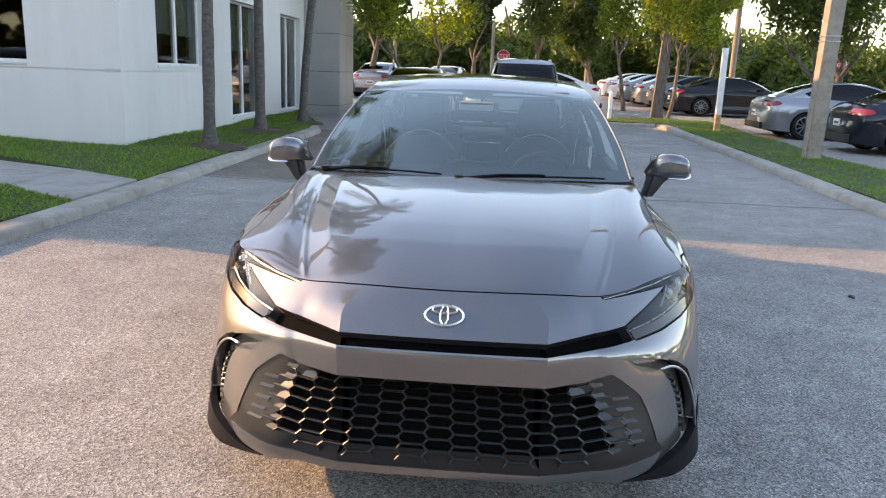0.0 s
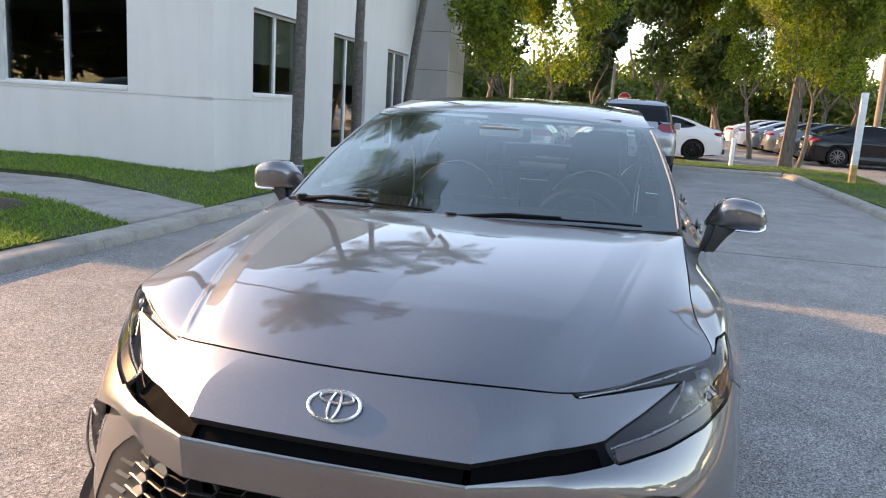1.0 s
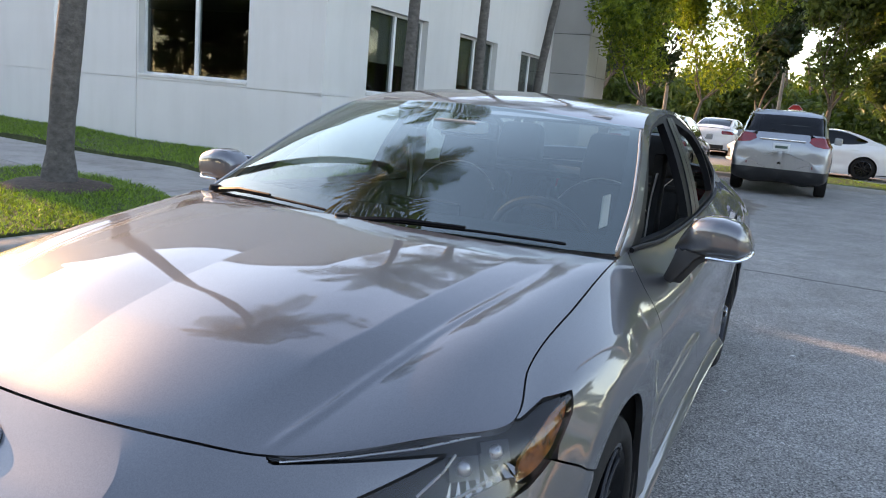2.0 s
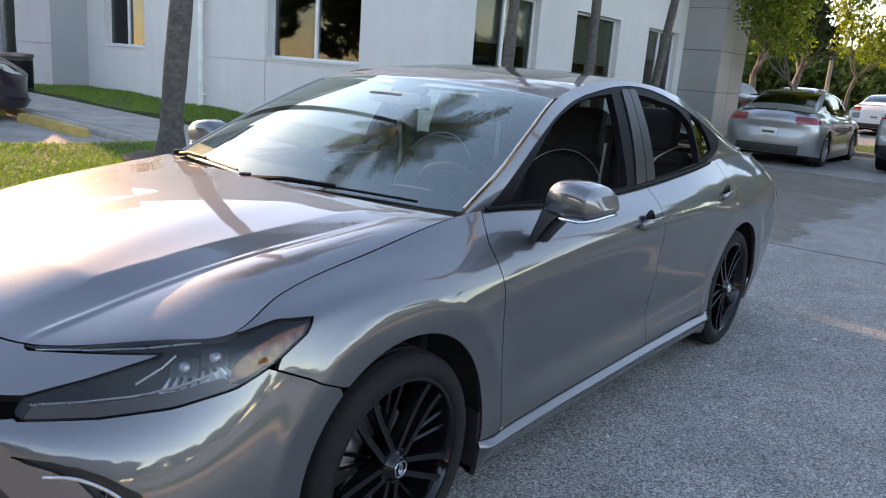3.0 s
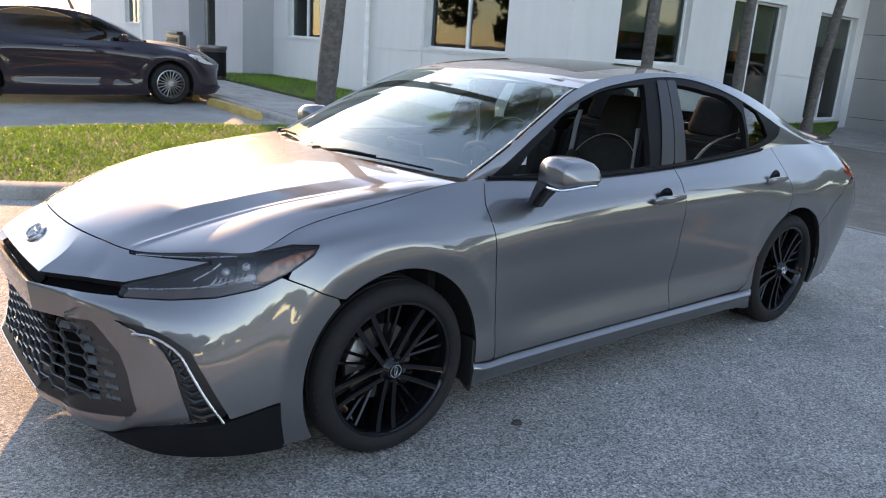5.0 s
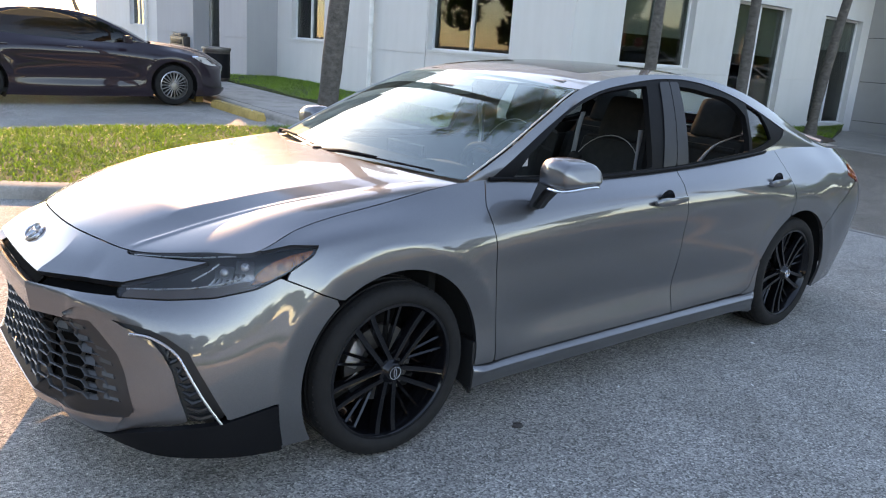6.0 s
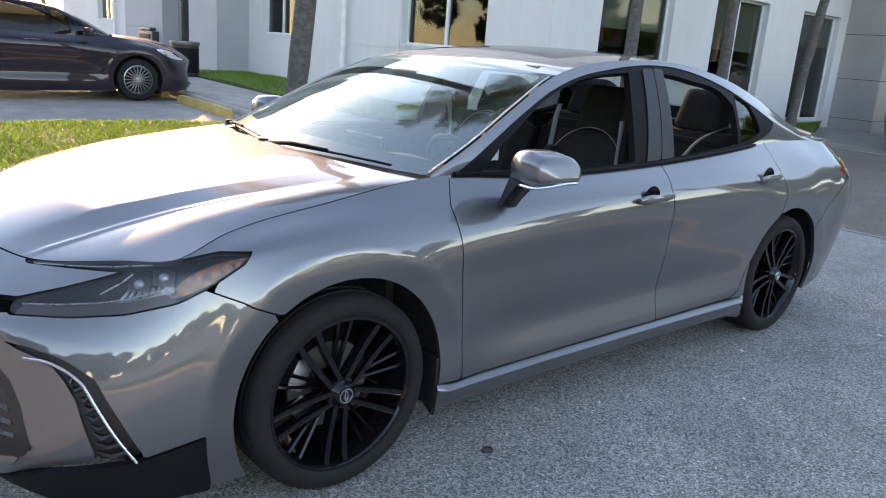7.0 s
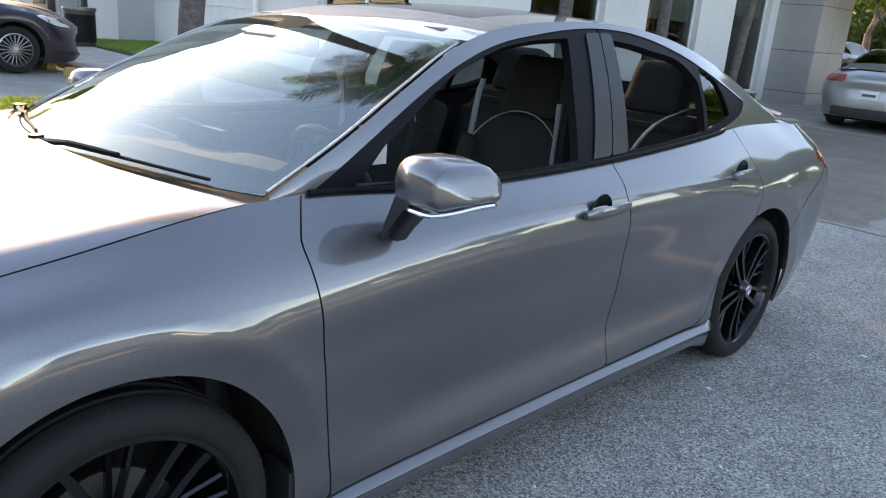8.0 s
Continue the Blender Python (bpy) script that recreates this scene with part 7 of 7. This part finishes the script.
def facing(V, N, T):
    """The triangles turned to agree with the normals."""
    n = np.cross(V[T[:, 1]] - V[T[:, 0]], V[T[:, 2]] - V[T[:, 0]])
    return T if (n * N[T[:, 0]]).sum() > 0 else T[:, ::-1]


bT, bV, bN, b_arch, b_lamp, b_tail, b_grille = coarser(NU, NV, pts, SN, arch, f_lamp, f_tail, f_grille)
hT, hV, hN = coarser(NP_, NQ, HV, HN)
sT, sV, sN, s_dlo = coarser(NY, NB, GV, GN, f_dlo)
rT, rV, rN, r_back, r_head = coarser(150, 34, RV, RN, f_back, head_y)
wT, wV, wN = coarser(60, 40, WV, WN)
bT, hT, sT, rT, wT = facing(bV, bN, bT), facing(hV, hN, hT), facing(sV, sN, sT), facing(rV, rN, rT), facing(wV, wN, wT)


def saloon(paint_mat, label, at, turn, scale=(1, 1, 1), rim_mat=MACHINED, group="", rear_plate=True, key="a", spokes=10):
    """A four-door saloon of ordinary shape; its nose points along -y before turning."""
    top = thing("sedan_car", label, "car", at, turn, group)
    sc = np.array(scale)

    def put(name, data, mat, lbl=""):
        V, N, T = data
        return link_mesh(name, V * sc, T, mat, top, lbl, normals=N)
    thin = (bV, bN, bT)
    V, N, T = cut(*thin, region(b_arch, -b_lamp, -b_tail, -b_grille))
    put("body", joined((V, N, T), mirrored(V, N, T)), paint_mat)
    for nm, f, mt, off in (("headlight", b_lamp, CHROME, -.004), ("tail_lamp", b_tail, RED_LAMP, -.001)):
        d = cut(*thin, f)
        d = (d[0] + d[1] * off, d[1], d[2])
        put(nm, d, mt)
        put(nm, mirrored(*d), mt)
    d = cut(*thin, b_grille)
    d = (d[0] - d[1] * .03, d[1], d[2])
    put("grille", joined(d, mirrored(*d)), PLASTIC)
    d = (hV, hN, hT)
    put("bonnet", joined(d, mirrored(*d)), paint_mat)
    V, N, T = cut(sV, sN, sT, -s_dlo)
    put("side_frame", (V, N, T), paint_mat)
    put("side_frame", mirrored(V, N, T), paint_mat)
    V, N, T = cut(sV, sN, sT, s_dlo)
    put("side_window", (V - N * .004, N, T), CAR_GLASS)
    put("side_window", mirrored(V - N * .004, N, T), CAR_GLASS)
    d = cut(rV, rN, rT, region(rV[:, 1] - r_head, -r_back))
    put("roof", joined(d, mirrored(*d)), paint_mat)
    d = cut(rV, rN, rT, r_back)
    d = (d[0] - d[1] * .003, d[1], d[2])
    put("rear_window", joined(d, mirrored(*d)), CAR_GLASS)
    put("windscreen", joined((wV, wN, wT), mirrored(wV, wN, wT)), CAR_GLASS)
    part("cabin_shade", box_bm(-.62 * sc[0], .62 * sc[0], 1.5 * sc[1], 3.9 * sc[1], .30 * sc[2], .98 * sc[2], .05), CABIN, top)
    part("underbody", box_bm(-.80 * sc[0], .80 * sc[0], .3 * sc[1], 4.5 * sc[1], .17, .24, .02), LINER, top)
    part("rear_valance", box_bm(-.60 * sc[0], .60 * sc[0], 4.74 * sc[1], 4.83 * sc[1], .24 * sc[2], .40 * sc[2], .02), PLASTIC, top, "black lower bumper insert")
    part("lamp_bar", box_bm(-.50 * sc[0], .50 * sc[0], 4.725 * sc[1], 4.745 * sc[1], .80 * sc[2], .83 * sc[2], .006), CHROME, top)
    if rear_plate:
        plate = part("number_plate", box_bm(-.155, .155, 4.80 * sc[1], 4.815 * sc[1], .55 * sc[2], .70 * sc[2], .005), PLATE, top, "white number plate")
        part("plate_bar", box_bm(-.11, .11, 4.815 * sc[1], 4.818 * sc[1], .60 * sc[2], .645 * sc[2]), PLATE_INK, plate)
    for s in (1, -1):
        part("side_mirror", box_bm(s * .90 * sc[0], s * 1.05 * sc[0], 1.66 * sc[1], 1.78 * sc[1], .96 * sc[2], 1.08 * sc[2], .035, 3), paint_mat, top)
        for y in (2.37, 3.40):
            part("door_handle", box_bm(s * .885 * sc[0], s * .912 * sc[0], y * sc[1], (y + .23) * sc[1], .85 * sc[2], .878 * sc[2], .008), paint_mat, top)
        for wy, wz in WHEELS:
            spoke_wheel(top, (s * .90 * sc[0], wy * sc[1], .334), s, .334, rim_mat, key, spokes)
            well = bmesh.new()
            rows = [[well.verts.new((s * x * sc[0], (wy + .40 * math.sin(a)) * sc[1], (.334 + .40 * math.cos(a)))) for x in (.87, .6)] + [well.verts.new((s * .6 * sc[0], wy * sc[1], .334))] for a in np.linspace(-2.2, 2.2, 18)]
            for a, b in zip(rows, rows[1:]):
                for i in range(2):
                    well.faces.new((a[i], b[i], b[i + 1], a[i + 1]))
            part("wheel_liner", well, LINER, top)
    return top


def suv(paint_mat, label, at, turn, width=1.9, length=4.85, height=1.73):
    """A tall estate-bodied car, nose along -y before turning; lofted from cross sections."""
    top = thing("suv_car", label, "car", at, turn)
    hw, L = width / 2, length
    secs = [(0.0, .80, .42, .90, .92), (.12, .90, .36, .98, 1.0), (.5, .97, .30, 1.02, 1.06), (1.15, .99, .28, 1.06, 1.12), (1.35, .99, .28, 1.07, 1.16), (2.05, 1.0, .27, 1.08, height - .07), (2.9, 1.0, .27, 1.09, height), (3.8, 1.0, .28, 1.10, height - .02), (4.30, .98, .27, 1.11, height - .07), (4.62, .95, .28, 1.10, 1.42), (4.78, .92, .30, 1.06, 1.16), (4.85, .88, .36, .92, .98), (4.862, .60, .46, .84, .88), (4.866, .04, .64, .66, .68)]
    rows = []
    for y, w, zb, zbelt, zr in secs:
        w *= hw
        cab = zr > zbelt + .12
        xr = w * (.72 if cab else .86)
        prof = [(0, zb), (w * .8, zb), (w * .96, zb + .06), (w, zb + .25), (w * 1.0, zbelt - .18), (w * .97, zbelt - .03), (w * .94, zbelt), (xr + (w * .94 - xr) * .45, zbelt + (zr - zbelt) * .6), (xr, zr - .05 if cab else zr - .01), (xr * .8, zr - .01), (0, zr + .015)]
        rows.append([(x, y * L / 4.85, z) for x, z in prof])
    R_ = np.array(rows)
    fine = np.stack([hermite(R_[:, j], False, at_knots(R_[:, 6], [4, 8, 12, 5, 14, 14, 14, 10, 8, 5, 4, 4, 4])) for j in range(R_.shape[1])], 1)
    fine = np.stack([hermite(r, False, at_knots(r, [3, 2, 4, 6, 3, 2, 6, 3, 3, 4])) for r in fine])
    nu, nv = fine.shape[:2]
    Vv = fine.reshape(-1, 3)
    Tt = grid_tris(nu, nv)
    Nn = vert_normals(Vv, Tt)
    if (Nn[:, 0] * (Vv[:, 0] > hw * .9)).sum() < 0:
        Tt, Nn = Tt[:, ::-1], -Nn
    yy, zz = Vv[:, 1], Vv[:, 2]
    f_arch = np.minimum(*[np.hypot(yy - w, zz - .36) - .42 for w in (.95, 3.74)])
    yz = np.stack([yy, zz], 1)
    f_side = np.minimum(inside(yz, [(1.62, 1.14), (4.45, 1.16), (4.30, 1.50), (3.8, 1.60), (2.9, 1.62), (2.2, 1.56)]), Vv[:, 0] - hw * .70)
    f_rear = np.minimum(inside(np.stack([Vv[:, 0], zz], 1), [(-1, 1.25), (hw * .78, 1.25), (hw * .74, 1.60), (-1, 1.62)]), yy - 4.25)
    f_ws = np.minimum(inside(yz, [(1.33, 1.17), (2.02, 1.64), (2.2, 1.60), (1.6, 1.15)]), hw * .72 - Vv[:, 0])
    f_lampr = np.minimum(inside(np.stack([Vv[:, 0], zz], 1), [(hw * .48, 1.06), (hw * .52, 1.21), (2, 1.24), (2, 1.0), (hw * .8, 1.02)]), yy - 4.30)
    f_low = np.minimum(.54 - zz, yy - 4.40)

    def put(name, f, mat, off=0.0, lbl="", two=False):
        d = cut(Vv, Nn, Tt, f)
        d = (d[0] + d[1] * off, d[1], d[2])
        if two:
            sheet(name, d, mat, top, lbl)
            sheet(name, mirrored(*d), mat, top, lbl)
        else:
            sheet(name, joined(d, mirrored(*d)), mat, top, lbl)
    put("body", region(f_arch, -f_side, -f_rear, -f_ws, -f_lampr, -f_low), paint_mat)
    put("side_window", f_side, CAR_GLASS, -.006, "", True)
    put("rear_window", f_rear, CAR_GLASS, -.006)
    put("windscreen", f_ws, CAR_GLASS, -.006)
    put("tail_lamp", f_lampr, RED_LAMP, .004, "red tail lamp", True)
    put("rear_bumper", f_low, PLASTIC, .004, "dark lower bumper")
    plate = part("number_plate", box_bm(-.155, .155, 4.83, 4.872, .90, 1.05, .005), PLATE, top, "white number plate")
    part("plate_bar", box_bm(-.115, .115, 4.873, 4.876, .95, 1.00), PLATE_INK, plate)
    part("tailgate_trim", box_bm(-.42, .42, 4.80, 4.83, 1.10, 1.13, .008), CHROME, top)
    part("rear_wiper", tube_bm([(0, 4.72, 1.26), (.15, 4.70, 1.30), (.34, 4.69, 1.29)], .008, 6), TRIM_BLACK, top)
    part("cabin_shade", box_bm(-.7, .7, 1.7, 4.2, .5, 1.1, .05), CABIN, top)
    part("underbody", box_bm(-.8, .8, .3, 4.6, .26, .34, .03), LINER, top)
    for s in (1, -1):
        part("roof_rail", tube_bm([(s * .62, 2.3, height - .04), (s * .64, 2.9, height), (s * .64, 3.7, height - .01), (s * .62, 4.1, height - .05)], .018, 8), SATIN, top)
        part("side_mirror", box_bm(s * .97, s * 1.14, 1.62, 1.76, 1.08, 1.24, .04, 3), paint_mat, top)
        part("reflector", box_bm(s * .60, s * .74, 4.80, 4.868, .60, .65, .006), RED_LAMP, top)
        for wy in (.95, 3.74):
            spoke_wheel(top, (s * .93, wy, .36), s, .36, MACHINED, "suv", 10)
    return top


# two cars waiting down the lane, tails towards the camera
suv(SILVER, "silver seven-seat car with dark windows, stopped down the lane", (.57, 20.75, gz(.57, 17)), 180)
saloon(SILVER, "silver compact saloon stopped down the lane", (-1.98, 14.85 + 4.63, gz(-2, 16)), 180, (.95, .96, 1.0), key="s")
# dark saloon in the bay by the footpath
saloon(PLUM, "dark plum executive saloon with silver wheels in a parking bay", (-11.15, 5.10, gz(-11.1, 3.5)), 180, (1.02, 1.02, 1.03), key="b", spokes=20, rear_plate=False)
# rows on the far lot
saloon(WHITE_CAR, "white saloon with black wheels behind the end kerb", (-1.3, 25.8, gz(2, 25)), -90, rim_mat=WHEEL_BLACK, key="w")
saloon(SILVER, "silver saloon parked across the grass strip", (6.62 + 4.8, 18.45, gz(8, 18)), 90, key="s")
saloon(NAVY, "navy blue saloon parked across the grass strip", (7.3 + 4.8, 15.0, gz(8, 15)), 90, (1, 1, 1.0), key="s")
row = [(BLACK_CAR, "black saloon in the far parking row", 6.3, 27.6), (GREY_CAR, "grey saloon in the far parking row", 6.0, 30.4), (SILVER, "silver saloon in the far parking row", 5.8, 33.2), (SILVER, "silver saloon in the far parking row", 5.6, 36.0), (WHITE_CAR, "white saloon in the far parking row", 5.4, 38.8), (WHITE_CAR, "white saloon in the far parking row", 5.2, 41.6), (BLACK_CAR, "black saloon in the far parking row", 13.2, 21.5), (GREY_CAR, "grey saloon in the far parking row", 12.6, 24.4)]
for mt, lb, x, y in row:
    saloon(mt, lb, (x + 4.8, y, gz(x, y)), 90, key="s", group="cars in the far row")
for mt, lb, x, y in ((SILVER, "silver saloon on the far side of the lot", -5.0, 34.0), (BLACK_CAR, "black saloon on the far side of the lot", -7.8, 33.5), (WHITE_CAR, "white saloon on the far side of the lot", -2.2, 35.0), (WHITE_CAR, "white saloon beyond the end kerb", 0.6, 36.0)):
    saloon(mt, lb, (x, y, gz(x, y)), 175, key="s", group="cars across the lot")
# ---- street furniture and the distance ----
lamp = thing("light_pole", "tapered pale concrete light pole in the grass strip", "pole", (5.77, 12.2, gz(5.7, 12.2) + .10))
bm = bmesh.new()
rows = [[bm.verts.new((math.copysign(1, sx_) * r + lean, math.copysign(1, sy_) * r, z)) for sx_, sy_ in ((1, 1), (-1, 1), (-1, -1), (1, -1))] for z, r, lean in ((-.1, .138, 0), (2.5, .128, .04), (5.0, .115, .09), (9.0, .09, .17))]
for a, b in zip(rows, rows[1:]):
    for i in range(4):
        bm.faces.new((a[i], a[(i + 1) % 4], b[(i + 1) % 4], b[i]))
bm.faces.new(rows[-1])
bmesh.ops.bevel(bm, geom=[e for e in bm.edges if abs(e.verts[0].co.z - e.verts[1].co.z) > .5], offset=.025, segments=2, affect="EDGES")
part("shaft", bm, POLE_CONCRETE, lamp)
for z in (2.05, 2.14):
    part("strap", box_bm(-.105, .175, -.142, .142, z, z + .018, .004, 1), STEEL, lamp)
part("lamp_head", box_bm(-.1, .6, -.16, .16, 8.95, 9.1, .04), STEEL, lamp)
post = thing("marker_post", "square white post with a faded orange foot", "post", (5.7, 18.4, gz(5.7, 18.4) + .09))
part("shaft", box_bm(-.068, .068, -.068, .068, .42, 2.1, .01), WHITE_PAINT, post)
part("foot", box_bm(-.07, .07, -.07, .07, -.1, .42, .01), ORANGE, post, "faded orange foot")
for x, y, h in ((3.36, 21.8, .75), (6.9, 22.9, .8)):
    b_ = thing("bollard", "short white plastic marker bollard in the grass", "bollard", (x, y, gz(x, y) + .1), group="bollards")
    part("tube", lathe_bm([(.06, -.1), (.06, h), (.045, h + .03), (.001, h + .04)], 14, "z"), WHITE_PAINT, b_)
timber = thing("timber_post", "weathered grey timber post leaning among the trees", "post", (4.95, 23.0, gz(5, 23) + .12))
part("shaft", box_bm(-.13, .13, -.11, .11, -.1, 2.6, .015, m=Matrix.Rotation(.06, 4, "Y")), BARK, timber)
part("board", box_bm(.14, .22, -.12, .10, -.1, 2.3, .012, m=Matrix.Rotation(.03, 4, "Y")), BARK, timber)


def litter(x, y, size, seed, mat, label):
    """A small crumpled scrap lying on the asphalt."""
    rng = random.Random(seed)
    ob = thing("litter_scrap", label, "litter", (x, y, gz(x, y) + .002), rng.uniform(0, 360), group="scraps on the asphalt")
    bm = bmesh.new()
    top = [bm.verts.new((size * math.cos(a) * rng.uniform(.6, 1.1), size * .6 * math.sin(a) * rng.uniform(.6, 1.1), size * rng.uniform(.12, .35))) for a in (k * math.pi / 4 for k in range(8))]
    low = [bm.verts.new((v.co.x * 1.05, v.co.y * 1.05, 0)) for v in top]
    mid = bm.verts.new((0, 0, size * .4))
    for i in range(8):
        j = (i + 1) % 8
        bm.faces.new((low[i], low[j], top[j], top[i]))
        bm.faces.new((top[i], top[j], mid))
    bm.faces.new(low[::-1])
    part("scrap", bm, mat, ob, sharp=20)


for k, (x, y, sz_, mt, lb) in enumerate(((.98, 3.38, .014, WHITE_PAINT, "tiny white paper scrap on the asphalt"), (.96, 2.23, .010, WHITE_PAINT, "tiny white paper scrap on the asphalt"), (.99, 1.54, .032, BIN_BROWN, "dry brown leaf scrap on the asphalt"), (1.29, 4.36, .016, WHITE_PAINT, "tiny white paper scrap on the asphalt"), (1.29, 2.84, .012, WHITE_PAINT, "tiny white paper scrap on the asphalt"), (2.68, 3.22, .04, BIN_BROWN, "dry brown leaf scrap on the asphalt"))):
    litter(x, y, sz_, 40 + k, mt, lb)


def word(text, size, mat, parent, m, name="lettering"):
    cu = bpy.data.curves.new("t", "FONT")
    cu.body, cu.size, cu.align_x, cu.align_y, cu.extrude = text, size, "CENTER", "CENTER", .002
    tmp = bpy.data.objects.new("t", cu)
    me = bpy.data.meshes.new_from_object(tmp)
    me.name = name
    bpy.data.objects.remove(tmp)
    me.materials.append(mat)
    ob = new(name, me)
    ob.parent = parent
    ob.matrix_local = m
    return ob


def stop_sign(x, y, h, r=.38):
    ob = thing("stop_sign", "red octagonal stop sign on a steel post", "sign", (x, y, gz(x, y)), group="stop signs")
    part("post", tube_bm([(0, 0, -.1), (0, 0, h + r)], .03, 8), STEEL, ob)
    for nm, rr, d, mt in (("border", r, -.035, WHITE_PAINT), ("plate", r * .93, -.042, SIGN_RED)):
        bm = bmesh.new()
        add_prism(bm, [(rr * math.cos(a), rr * math.sin(a)) for a in (math.pi / 8 + k * math.pi / 4 for k in range(8))], .006, Matrix.Translation((0, d, h)) @ Matrix.Rotation(radians(90), 4, "X"))
        part(nm, bm, mt, ob)
    word("STOP", .30, WHITE_PAINT, ob, Matrix.Translation((0, -.051, h)) @ Matrix.Rotation(radians(90), 4, "X"))


stop_sign(-.1, 42.0, 2.1)
stop_sign(17.4, 40.0, 2.2)
for x, y, r, h in ((-5.1, 34.0, .09, 3.6), (-.6, 36.0, .09, 3.6), (4.9, 45.0, .12, 9), (13.4, 45.0, .18, 9.5)):
    p_ = thing("utility_pole", "plain grey utility pole across the lot", "pole", (x, y, gz(x, y)), group="far poles")
    part("shaft", lathe_bm([(r, -.1), (r * .95, h * .5), (r * .7, h), (.001, h + .02)], 12, "z"), POLE_CONCRETE, p_)

def shop(x0, x1, y, h, wall, roof, label, bays):
    ob = thing("shop_building", label, "building", ((x0 + x1) / 2, y, 0))
    w = (x1 - x0) / 2
    part("wall", box_bm(-w, w, 0, 14, 0, h, .05), wall, ob)
    bm = bmesh.new()
    prof = [(-1.6, h - .5), (-1.7, h - .2), (2.5, h + 1.4), (14.5, h + 1.4), (14.5, h)]
    rows = [[bm.verts.new((x, a, z)) for a, z in prof] for x in (-w - .8, w + .8)]
    for i in range(len(prof)):
        j = (i + 1) % len(prof)
        bm.faces.new((rows[0][i], rows[0][j], rows[1][j], rows[1][i]))
    bm.faces.new(rows[0])
    bm.faces.new(rows[1])
    part("roof", bm, roof, ob)
    for k in range(bays):
        c = -w + (k + .5) * 2 * w / bays
        win = part("window", box_bm(c - w / bays * .62, c + w / bays * .62, -.08, .02, .5, h * .62, .02, 1), WHITE_PAINT, ob)
        part("pane", box_bm(c - w / bays * .55, c + w / bays * .55, -.10, -.085, .6, h * .58), CAR_GLASS, win)
        part("column", box_bm(c - w / bays - .15, c - w / bays + .15, -1.5, -1.2, 0, h - .45, .03), WHITE_PAINT, ob)


shop(34, 74, 118, 4.2, WALL_TAN, ROOF_RED, "tan shop building with a red tiled roof across the lot", 9)
shop(60, 100, 84, 4.2, WALL_TAN, ROOF_RED, "tan shop building with an orange-red roof across the lot", 9)
shop(-26, -8, 66, 3.2, WALL_TAN, ROOF_RED, "low building behind the trees", 6)
